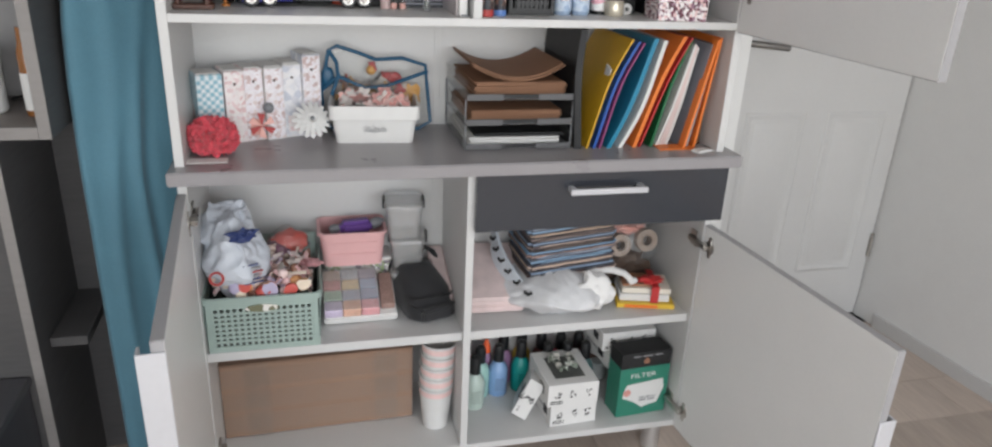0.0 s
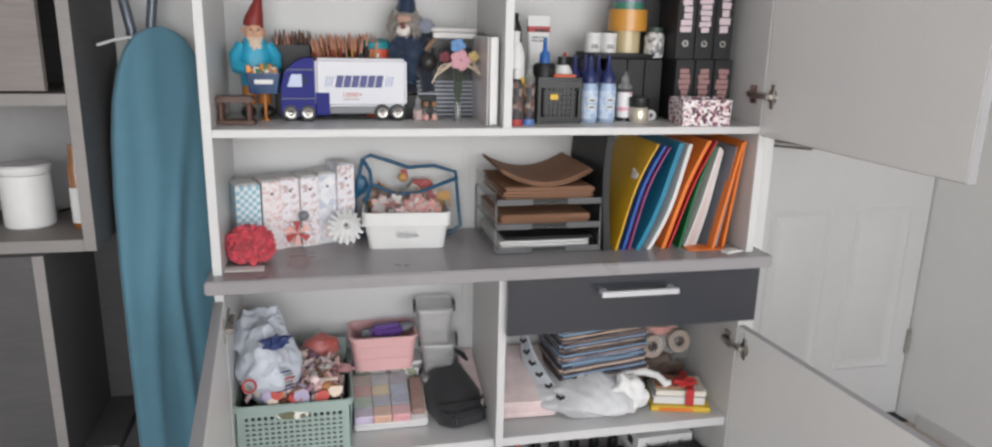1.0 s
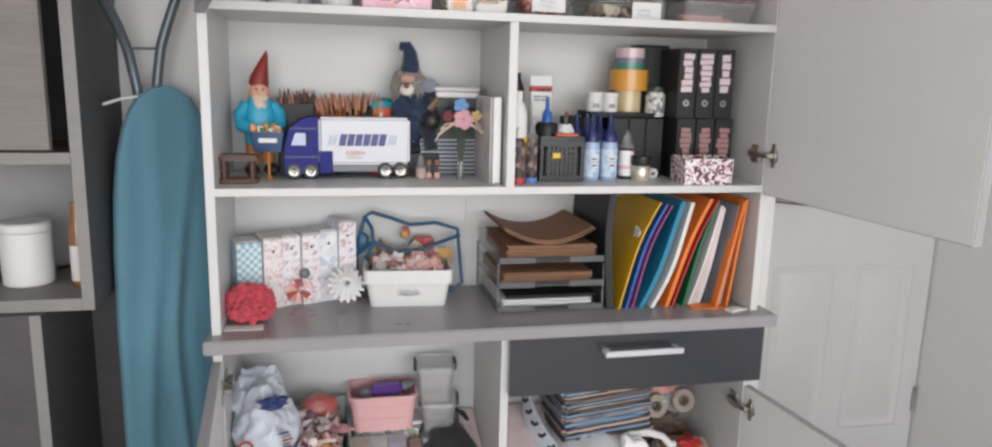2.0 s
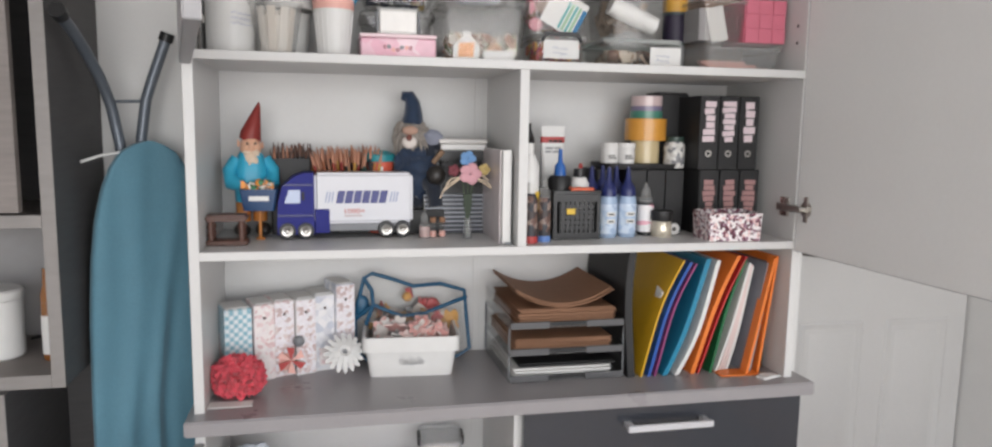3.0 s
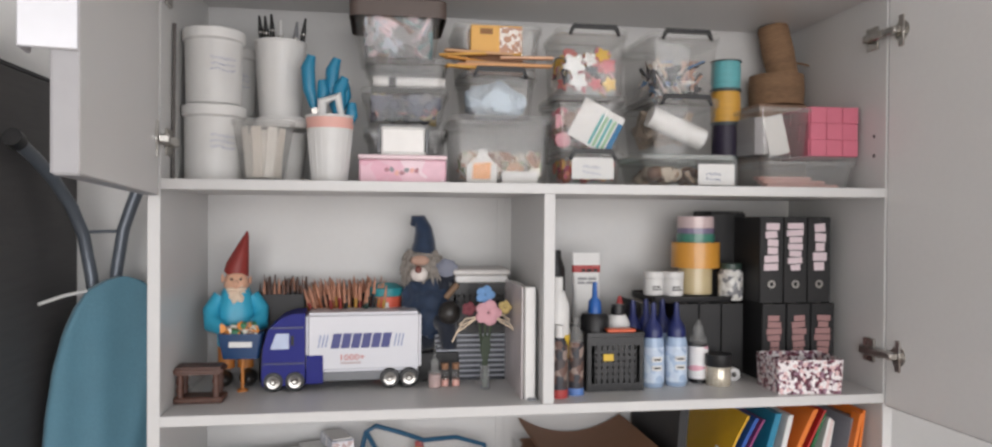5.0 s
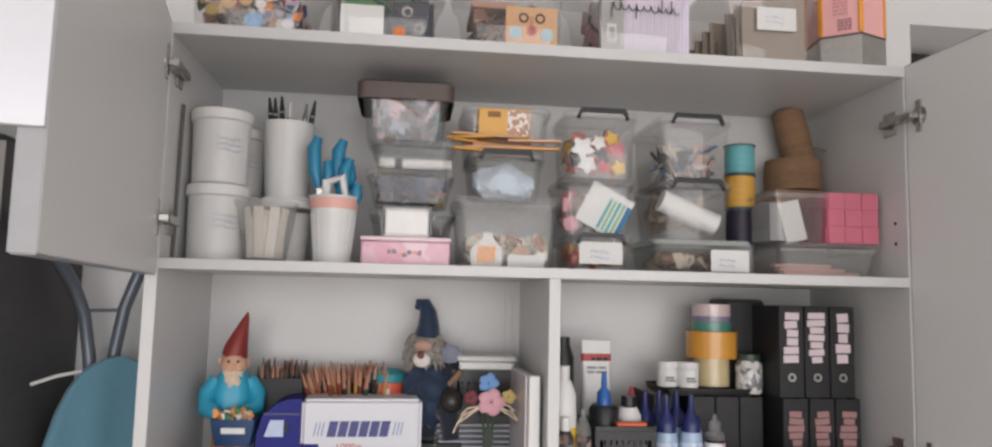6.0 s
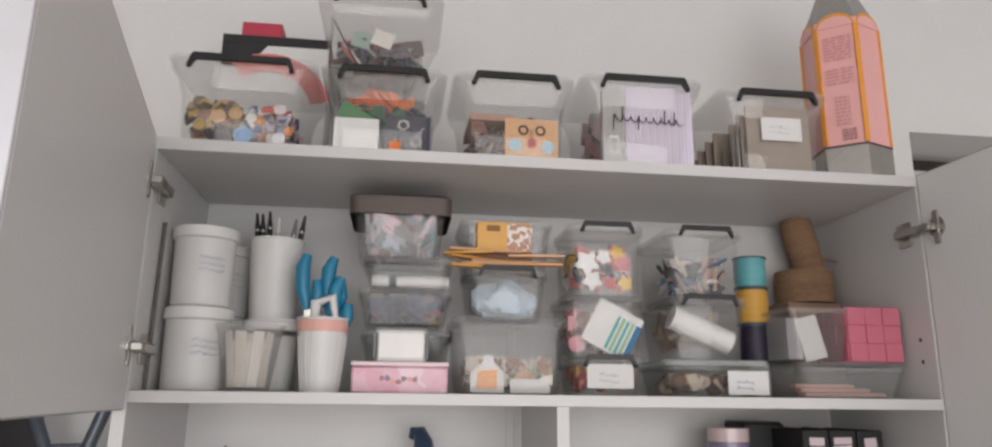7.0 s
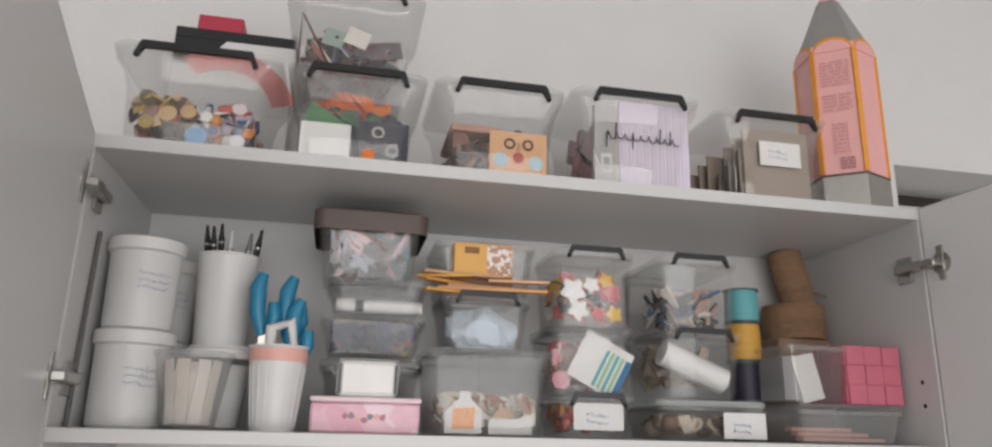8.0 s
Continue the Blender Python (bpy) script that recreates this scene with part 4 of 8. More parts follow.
def print_box(name, label, at, w, d, h, turn, tilt=(0, 0), window=False, seed=1, group="printed boxes"):
    b = thing(name, label, "box", at, turn, group, tilt=tilt)
    part("body", box(-w / 2, w / 2, -d / 2, d / 2, 0, h, 0.0012), PAPER, b)
    rnd = random.Random(seed)
    for k in range(3):
        x = -w / 2 + w * (0.2 + 0.3 * k)
        s = min(h * 0.2, 0.010)
        tmp = bmesh.new()
        for q in range(7):
            qx, qz, ql = x + s * rnd.uniform(-0.8, 0.8), h * 0.52 + s * rnd.uniform(-1, 0.9), s * rnd.uniform(0.25, 0.9)
            merge(tmp, box(-ql / 2, ql / 2, -d / 2 - 0.0006, -d / 2 + 0.0004, -s * 0.16, s * 0.16), pose(qx, 0, qz) @ pose(0, 0, 0, 0, rnd.uniform(-90, 90), 0))
        part("printed_figure", tmp, INK, b, "black printed figure")
    bars(b, INK, -w / 2 + 0.008, -w / 2 + w * 0.3, h * 0.12, h * 0.3, 2, -d / 2 - 0.0003, seed)
    part("side_mark", box(-w / 2 - 0.0005, -w / 2 + 0.0004, -d * 0.3, -d * 0.1, h * 0.3, h * 0.7), INK, b)
    part("side_line", box(-w / 2 - 0.0005, -w / 2 + 0.0004, -d * 0.05, d * 0.35, h * 0.45, h * 0.52), GREYINK, b)
    if window:
        part("window", box(-w * 0.3, w * 0.3, -d * 0.32, d * 0.3, h, h + 0.0006), mat("dark_inside", rgb(90, 92, 88), 0.3, grain=0.5, scale=90), b, "clear window with trinkets inside")
    return b


print_box("printed_box", "small white box with black drawings at the bottom of a stack", (0.3, 0.1, ZB), 0.13, 0.13, 0.066, 3, seed=3)
wb = print_box("printed_box", "white box with black drawings and a window lid", (0.294, 0.11, ZB + 0.0665), 0.14, 0.165, 0.066, 1, window=True, seed=5)
heap("silver_trinkets", "silvery green wire trinkets on the box window", "craft supplies", 0.258, 0.333, 0.08, 0.15, ZB + 0.133, ZB + 0.148, 36, 0.016, [rgb(150, 156, 146), rgb(196, 200, 190), rgb(110, 120, 104), rgb(210, 206, 196)], "dcs", 8, dome=0.2)
print_box("printed_box", "white box with black drawings leaning against the stack", (0.183, 0.13, ZB + 0.002), 0.042, 0.13, 0.11, -26, tilt=(-14, 24), seed=8)
for k in range(2):
    print_box("printed_box", "flat white box with black drawings on clear jars", (0.496 - 0.012 * k, 0.21, ZB + 0.1005 + 0.056 * k), 0.15 + 0.008 * k, 0.16, 0.055, 5 - 3 * k, seed=11 + k)
print_box("printed_box", "flat white box with black drawings on clear jars", (0.522, 0.235, ZB + 0.2125), 0.11, 0.12, 0.042, -2, seed=15)
for x, c in ((0.45, rgb(196, 204, 206)), (0.54, rgb(120, 180, 206))):
    j = thing("plastic_jar", "clear plastic jar with pale contents under the boxes", "jar", (x, 0.24, ZB))
    part("body", lathe([(0, 0), (0.026, 0), (0.028, 0.003), (0.028, 0.085), (0.026, 0.088), (0.025, 0.085), (0.025, 0.004), (0, 0.004)], 22), CLEAR, j)
    part("contents", lathe([(0, 0.005), (0.0235, 0.005), (0.0235, 0.055), (0, 0.058)], 18), mat("jar_fill", c, 0.6, grain=0.2, scale=120), j)
    part("lid", lathe([(0, 0.088), (0.03, 0.088), (0.03, 0.099), (0, 0.0995)], 22), WPLAST, j)

fb = thing("filter_box", "green and black box of filters with white picture", "box", (0.5, 0.068, ZB), 4)
part("body", box(-0.074, 0.074, -0.025, 0.045, 0, 0.15, 0.0015), GREENC, fb)
part("top", box(-0.074, 0.074, -0.025, 0.045, 0.1505, 0.196, 0.0015), BLACKC, fb, "black upper part")
part("white_picture", prism([(-0.05, 0.1), (0.056, 0.108), (0.062, 0.08), (0.046, 0.034), (0.0, 0.024), (-0.028, 0.045), (-0.06, 0.06), (-0.058, 0.08)], -0.0258, -0.0248), PAPER, fb, "white printed cup")
text_mesh("FILTER", 0.018, (-0.005, -0.0255, 0.126), PAPER, fb, width=0.075)
part("crest", prism([(0, 0.182), (0.009, 0.17), (0.006, 0.162), (-0.006, 0.162), (-0.009, 0.17)], -0.0258, -0.0248), mat("bronze_print", rgb(160, 110, 84), 0.4), fb)
part("medal", lathe([(0, 0), (0.011, 0), (0.011, 0.0006), (0, 0.0008)], 20), mat("red_medal", rgb(220, 150, 140), 0.4), fb).matrix_basis = pose(-0.048, -0.0254, 0.075, 90, 0, 0)
bars(fb, GREYINK, -0.04, 0.045, 0.184, 0.191, 1, -0.0254, 3)
bars(fb, GREYINK, -0.01, 0.04, 0.045, 0.062, 2, -0.0262, 6)

# ---------------------------------------------------------------- worktop, left
pom = thing("paper_pompom", "crimson ruffled paper pompom flower on the worktop", "flower", (-0.534, 0.085, ZT))
rnd = random.Random(12)
CRIM = mat("crimson_tissue", rgb(232, 78, 94), 0.85, grain=0.15, scale=60, sheen=0.3)
bm = ball(0.045, (0, 0, 0.047), 3, (1.05, 0.9, 0.9), 0.3)
for k in range(280):
    ph, ct = rnd.uniform(0, 6.28), rnd.uniform(-0.75, 1)
    st = math.sqrt(1 - ct * ct)
    n_ = Vector((st * math.cos(ph), st * math.sin(ph), ct))
    tmp = bmesh.new()
    R = rnd.uniform(0.0095, 0.013)
    c0 = tmp.verts.new((0, 0, -0.008))
    rr = [tmp.verts.new((R * math.cos(a), R * math.sin(a), 0.006 * math.sin(3 * a + k) + 0.004)) for a in [2 * math.pi * q / 12 for q in range(12)]]
    for q in range(12):
        tmp.faces.new((c0, rr[q], rr[(q + 1) % 12]))
    m = Matrix.Translation(Vector((n_.x * 0.05, n_.y * 0.045, 0.044 + n_.z * 0.041))) @ n_.to_track_quat("Z", "Y").to_matrix().to_4x4() @ pose(0, 0, 0, rnd.uniform(-35, 35), rnd.uniform(-35, 35), 0)
    bmesh.ops.transform(tmp, matrix=m, verts=tmp.verts)
    for v in tmp.verts:
        v.co.z = max(v.co.z, 0.001)
    merge(bm, tmp)
bmesh.ops.scale(bm, vec=(0.88, 0.88, 0.86), verts=bm.verts)
part("petals", bm, CRIM, pom)
part("card_base", box(-0.055, 0.03, -0.062, -0.03, 0, 0.0012), PAPER, pom, "white card")

GINGHAM = bpy.data.materials.new("blue_gingham")
GINGHAM.use_nodes = True
gn, gl_ = GINGHAM.node_tree.nodes, GINGHAM.node_tree.links
gt, gc = gn.new("ShaderNodeTexCoord"), gn.new("ShaderNodeTexChecker")
gc.inputs["Scale"].default_value = 115
gc.inputs["Color1"].default_value, gc.inputs["Color2"].default_value = rgb(142, 192, 208), rgb(224, 232, 236)
gl_.new(gt.outputs["Object"], gc.inputs["Vector"])
gl_.new(gc.outputs["Color"], gn["Principled BSDF"].inputs["Base Color"])
gn["Principled BSDF"].inputs["Roughness"].default_value = 0.6
ROSE = cells("rose_print", [rgb(236, 226, 226), rgb(240, 230, 228), rgb(232, 206, 206), rgb(242, 234, 232), rgb(226, 190, 190), rgb(238, 228, 226)], 140)
VINT = cells("vintage_print", [rgb(236, 230, 234), rgb(224, 208, 206), rgb(240, 236, 240), rgb(206, 180, 178), rgb(234, 226, 232), rgb(238, 232, 238)], 150)
SNOW = cells("pale_print", [rgb(226, 226, 232), rgb(232, 232, 236), rgb(214, 214, 222), rgb(236, 234, 236), rgb(200, 204, 216)], 70)
for k, (x, y, h, front, side) in enumerate(((-0.5255, 0.1625, 0.152, GINGHAM, GINGHAM), (-0.4815, 0.177, 0.158, ROSE, ROSE), (-0.444, 0.189, 0.16, VINT, ROSE), (-0.4065, 0.201, 0.162, VINT, PAPER), (-0.369, 0.212, 0.166, SNOW, PAPER), (-0.3315, 0.222, 0.186, VINT, SNOW))):
    f = thing("magazine_file", "floral cardboard file box in a slanting row", "file box", (x - 0.003 * (5 - k) + 0.0025 * (k % 2), y - 0.007 * (k % 2), ZT), 19 + (1.5, -1, 2, 0, -1.5, 1)[k], "row of file boxes")
    hw = 0.0205 if k else 0.027
    o = [(0.0, 0.0), (0.072, 0.0), (0.072, h), (0.04, h), (0.0, h - 0.002)]
    bm = bmesh.new()
    prism(o, -hw, hw, bm, pose(0, 0, 0, 0, 0, 90))
    part("body", bm, side, f)
    part("front_print", box(0.0005 - hw, hw - 0.0005, -0.0012, -0.0002, 0.002, h - 0.004, 0.0004), front, f, "printed front")
    part("paper_block", box(0.0035 - hw, hw - 0.0035, 0.004, 0.068, h - 0.0005, h + 0.0015), PAPER, f)
    if not k:
        part("side_print", prism([(0.001, 0.002), (0.07, 0.002), (0.07, h - 0.004)], hw - 0.0006, hw + 0.0002, None, pose(0, 0, 0, 0, 0, 90)), ROSE, f, "pink printed half of the side")
    if k:
        part("finger_hole", lathe([(0.0, 0), (0.0032, 0), (0.0032, 0.0006), (0, 0.0008)], 12), mat("dark_hole_%d" % k, rgb(90, 70, 66), 0.6), f).matrix_basis = pose(0, -0.0012, h * 0.82, 90, 0, 0)
        part("picture", box(-0.013, 0.013, -0.0022, -0.0014, h * 0.08, h * 0.3), (PEACH, ROSE, PEACH, VINT, ROSE, SNOW)[k], f, "printed picture")
bd = thing("paper_pinwheel", "pink and red folded paper pinwheel by the files", "decoration", (-0.44, 0.176, ZT))
for k in range(6):
    part("blade", prism([(0, 0), (0.026, 0.006), (0.02, 0.022)], -0.001, 0.001), (PEACH, REDP)[k % 2], bd).matrix_basis = pose(0, 0, 0.036, 0, 60 * k, 0)
knob = thing("silver_button", "round silver grey button stuck on a file box", "button", (-0.425, 0.1795, ZT + 0.075), tilt=(90, 0))
part("dome", lathe([(0.0, 0.008), (0.006, 0.007), (0.01, 0.004), (0.012, 0)][::-1], 20), GREYP, knob)

fl = thing("fabric_flower", "white fabric daisy with many narrow petals", "flower", (-0.334, 0.165, ZT + 0.05), tilt=(62, 0), turn=8)
bm = bmesh.new()
for ringk, (n_, R, up) in enumerate(((16, 0.043, 0.0), (14, 0.034, 0.008), (10, 0.022, 0.015))):
    for k in range(n_):
        a = 360 / n_ * k + 11 * ringk
        tmp = bmesh.new()
        pts = [(0.004, 0.0025, 0), (R * 0.5, 0.0055, 0.006), (R * 0.9, 0.004, 0.002), (R, 0.0, 0.0)]
        up_ = [tmp.verts.new((x, y, z + up)) for x, y, z in pts]
        dn_ = [tmp.verts.new((x, -y, z + up)) for x, y, z in pts[:-1]]
        for q in range(2):
            tmp.faces.new((dn_[q], dn_[q + 1], up_[q + 1], up_[q]))
        tmp.faces.new((dn_[2], up_[3], up_[2]))
        merge(bm, tmp, pose(0, 0, 0, 0, 0, a))
part("petals", bm, PAPER, fl)
part("centre", ball(0.005, (0, 0, 0.018), 2, (1, 1, 0.6)), GREYP, fl)

wbn = thing("white_bin", "white plastic bin with grey leaf drawing", "bin", (-0.192, 0.205, ZT), -4)
part("tub", tub(0.172, 0.125, 0.196, 0.142, 0.086, 0.014, 0.003, 0.003), WPLAST, wbn)
part("band", loft([[(x, y, z) for x, y in rounded(0.198 + g, 0.144 + g, 0.014)] for g, z in ((-0.004, 0.054), (0.003, 0.055), (0.003, 0.084), (-0.002, 0.085))], False, False), WPLAST, wbn)
bm = tube([(-0.018, -0.0685, 0.03), (0.0, -0.0685, 0.026), (0.02, -0.0685, 0.032)], 0.0005, 6)
for k in range(9):
    x = -0.022 + 0.0055 * k
    zt = 0.046 - 0.007 * (k % 3)
    tube([(x, -0.0685, 0.027), (x + 0.005, -0.0692, 0.034), (x + 0.004, -0.0702, zt), (x - 0.003, -0.0692, 0.036), (x, -0.0685, 0.027)], 0.0005, 5, bm)
part("leaf_drawing", bm, GREYINK, wbn, "grey leaf drawing")
heap("pink_flowers", "pale pink fabric flowers wrapped in clear film", "craft supplies", -0.272, -0.112, 0.155, 0.255, ZT + 0.03, ZT + 0.105, 60, 0.034, [rgb(238, 188, 180), rgb(242, 212, 206), rgb(232, 160, 152), rgb(236, 230, 224), rgb(222, 214, 208)], "ff", 6, dome=0.35)
film = thing("clear_wrap", "crinkled clear film over the pink flowers", "wrap", (-0.192, 0.205, ZT + 0.045))
part("film", sack(0.165, 0.11, 0.085, 31, 4, 0.012, 22), FILM, film, smooth=True)

cb = thing("clear_bag", "clear vinyl bag with teal piping holding craft pieces", "bag", (-0.182, 0.277, ZT), 2)
o = [(-0.125, 0.0, 0.03), (-0.128, 0.0, 0.1), (-0.108, 0.0, 0.19), (-0.09, 0.0, 0.2), (-0.045, 0.004, 0.185), (0.0, 0.004, 0.168), (0.06, 0.0, 0.172), (0.115, 0.0, 0.155), (0.12, 0.0, 0.1), (0.128, 0.0, 0.02), (0.1, 0, 0.003), (-0.1, 0, 0.003)]
bm = bmesh.new()
for yy in (-0.025, 0.02):
    vs = [bm.verts.new((x, yy + y, z)) for x, y, z in o]
    bm.faces.new(vs if yy < 0 else vs[::-1])
part("vinyl", bm, FILM, cb, "clear vinyl")
TEALD = mat("teal_piping", rgb(24, 84, 120), 0.4)
part("piping", tube([(x, y - 0.026, z) for x, y, z in o], 0.0045, 8, closed=True), TEALD, cb, "teal piping", True)
part("piping", tube([(-0.125, -0.026, 0.1), (-0.09, -0.045, 0.135), (-0.03, -0.05, 0.108), (0.02, -0.05, 0.112), (0.07, -0.045, 0.128), (0.12, -0.026, 0.14)], 0.0045, 8), TEALD, cb, "teal piping", True)
part("piping", tube([(-0.108, -0.026, 0.19), (-0.092, -0.04, 0.165), (-0.09, -0.045, 0.135), (-0.105, -0.04, 0.09)], 0.0045, 8), TEALD, cb, "teal piping", True)
part("corner_patch", ball(0.02, (-0.112, -0.028, 0.13), 2, (0.8, 0.3, 1.2)), TEALD, cb)
heap("red_pieces", "red, brown and grey craft pieces inside the clear bag", "craft supplies", -0.29, -0.075, 0.258, 0.294, ZT + 0.01, ZT + 0.15, 50, 0.032, [rgb(190, 60, 60), rgb(150, 100, 80), rgb(200, 190, 180), rgb(120, 120, 120), rgb(210, 150, 60)], "cfb", 14, dome=0.5)

# ---------------------------------------------------------------- worktop, right
tr = thing("letter_tray", "three-tier smoked plastic letter tray full of kraft sheets", "letter tray", (0.118, 0.062, ZT))
SLATE_LIP = mat("slate_lip", rgb(88, 88, 90), 0.35)
for k in range(3):
    z = 0.002 + 0.056 * k
    bm = box(-0.126, 0.126, 0.0, 0.245, z, z + 0.003)
    part("tray_floor", bm, SMOKE, tr)
    for s in (-1, 1):
        part("tray_side", box(*sorted((s * 0.123, s * 0.126)), 0.0, 0.245, z + 0.0035, z + 0.042, 0.0008), CLEAR, tr)
        part("front_lip", box(*sorted((s * 0.04, s * 0.122)), -0.002, 0.0015, z - 0.001, z + 0.013, 0.0006), SLATE_LIP, tr, "grey front lip")
    for s in (-1, 1):
        if k:
            part("post", lathe([(0.0018, z - 0.052), (0.0018, z)], 8, at=(s * 0.1235, 0.004, 0)), GREYP, tr)
            part("post", lathe([(0.0028, z - 0.052), (0.0028, z)], 8, at=(s * 0.1235, 0.238, 0)), GREYP, tr)
    # Black strip that fills the gap between the two front lips.
    part("front_gap", box(-0.0395, 0.0395, 0.0, 0.0015, z + 0.0032, z + 0.012, 0.0004), BLACKC, tr, "black strip filling the gap between the front lips")
    part("back_wall", box(-0.122, 0.122, 0.242, 0.245, z + 0.0035, z + 0.05), SMOKE, tr)


def sheets(name, label, n, z, material, dx=0.0, curl=0.0, seed=0):
    rnd = random.Random(seed)
    st = thing(name, label, "paper", (0.118, 0.065, ZT + z))
    for k in range(n):
        w = 0.206
        x0, y0 = dx + rnd.uniform(-0.005, 0.005), rnd.uniform(0.0, 0.008)
        tmp = bmesh.new()
        lo, N = [], 12
        for q in range(N + 1):
            u = q / N
            lo.append((x0 - w / 2 + w * u, curl * (4 * (u - 0.5) ** 2) ** 1.0))
        top = [(x, zz + 0.0016) for x, zz in lo][::-1]
        prism(lo + top, y0 + 0.002, y0 + 0.225, tmp, pose(0, 0, 0.0022 * k, 0, 0, rnd.uniform(-1, 1)))
        part("sheet", tmp, material, st)
    return st


sheets("kraft_paper", "stack of brown kraft sheets in the upper tray", 15, 0.1185, KRAFT2, 0.0, 0.0, 2)
sheets("kraft_paper", "curled brown kraft sheets lying on top of the tray", 4, 0.153, KRAFT2, -0.004, 0.032, 3)
sheets("kraft_paper", "stack of brown kraft sheets in the middle tray", 12, 0.0625, KRAFT2, -0.008, 0.0, 4)
sheets("white_paper", "stack of white sheets in the lower tray", 9, 0.0085, PAPER, -0.006, 0.0, 5)
sheets("black_paper", "stack of black sheets in the lower tray", 3, 0.0295, BLACKC, 0.004, 0.0, 6)


def folder(x, lean, h, d, t, material, label, name="folder", y=0.055, extra=None, bow=0.0):
    f = thing(name, label, "folder", (x, y, ZT), 0, "row of folders")
    tmp, N = bmesh.new(), 8
    ang = math.atan2(lean, h)
    a, b = [], []
    for q in range(N + 1):
        u = q / N
        xx = lean * u + 2.0 * bow * math.sin(math.pi * u) + 0.4 * abs(bow) * math.sin(2 * math.pi * u)
        a.append((xx - t / 2 * math.cos(ang), h * u))
        b.append((xx + t / 2 * math.cos(ang), h * u))
    low = min(p[1] for p in a + b)
    prism([(p, q - low) for p, q in a + b[::-1]], 0, d, tmp)
    part("cover", tmp, material, f)
    return f


BLUEF, MAGF, TEALF = mat("blue_card", rgb(28, 84, 176), 0.4), mat("purple_card", rgb(150, 60, 120), 0.4), mat("teal_card", rgb(24, 132, 170), 0.35)
GREENF, GREYF = mat("green_card", rgb(20, 112, 64), 0.45), mat("grey_papers", rgb(140, 142, 152), 0.6, grain=0.08, stretch=(40, 1, 1))
WPINK = mat("pinkish_papers", rgb(224, 204, 200), 0.7, grain=0.12, scale=30, stretch=(40, 1, 1))
OFILM = clear_mat("orange_film", (0.98, 0.62, 0.35), 0.35, 0.2, 0.3)
f = folder(0.258, -0.006, 0.268, 0.235, 0.016, BLACKC, "black card folder standing beside the trays", bow=-0.004)
f = folder(0.28, 0.088, 0.248, 0.225, 0.004, mat("yellow_folder_card", rgb(232, 178, 24), 0.4), "yellow card folder with a small white label", bow=-0.006)
lab = box(-0.0135, 0.0135, -0.0015, 0.0015, -0.02, 0.02)
part("label", lab, PAPER, f, "white label").matrix_basis = pose(0.0455, 0.03, 0.165, 0, 19.5, -88)
f = folder(0.298, 0.086, 0.243, 0.235, 0.007, BLUEF, "blue card folder leaning in a row", bow=-0.006)
f = folder(0.312, 0.084, 0.24, 0.23, 0.004, MAGF, "purple card folder leaning in a row", bow=-0.006)
f = folder(0.334, 0.09, 0.25, 0.235, 0.012, TEALF, "teal plastic folder leaning in a row", bow=0.004)
f = folder(0.362, 0.085, 0.246, 0.22, 0.01, PAPER, "white papers leaning between folders", "paper_stack", bow=0.006)
f = folder(0.398, 0.096, 0.255, 0.235, 0.01, ORANGE, "orange card folder leaning in a row", bow=-0.004)
f = folder(0.412, 0.1, 0.253, 0.23, 0.004, REDR, "red card folder leaning behind the orange one", bow=-0.004)
f = folder(0.44, 0.072, 0.247, 0.23, 0.005, GREENF, "green card folder leaning in a row", bow=-0.004)
for k in range(4):
    folder(0.455 + 0.01 * k, 0.068 - 0.006 * k, 0.238 - 0.003 * k, 0.22, 0.005, (PAPER, WPINK, WPINK, PAPER)[k], "pinkish white papers leaning between folders", "paper_stack", y=0.058 + 0.003 * k, bow=0.002)
f = folder(0.512, 0.052, 0.252, 0.024, 0.006, ORANGE, "orange spine of the plastic sleeve", "plastic_sleeve", y=0.03)
f = folder(0.522, 0.042, 0.24, 0.22, 0.016, GREYF, "grey papers inside the orange sleeve", "paper_stack", y=0.045)
f = folder(0.541, 0.032, 0.256, 0.26, 0.005, ORANGE, "clear orange plastic sleeve full of grey papers", "plastic_sleeve", y=0.035)
f = thing("orange_sheet", "bent orange plastic sheet lying under the folders", "sheet", (0.495, 0.035, ZT))
part("sheet", box(-0.045, 0.045, -0.012, 0.03, 0.0, 0.003, 0.001), ORANGE, f)
f = thing("paper_scrap", "torn white paper scrap lying on the worktop", "paper", (0.555, 0.012, ZT), 20)
part("sheet", prism([(-0.03, 0.0), (0.01, -0.002), (0.028, 0.0), (0.02, 0.003), (-0.01, 0.006), (-0.03, 0.004)], -0.012, 0.01), PAPER, f)
f = thing("wood_block", "small dark brown wooden block against the side panel", "block", (0.563, 0.09, ZT))
part("block", box(-0.012, 0.012, -0.02, 0.02, 0, 0.07, 0.002), mat("dark_brown_wood", rgb(110, 70, 44), 0.5, grain=0.25, stretch=(1, 1, 8)), f)


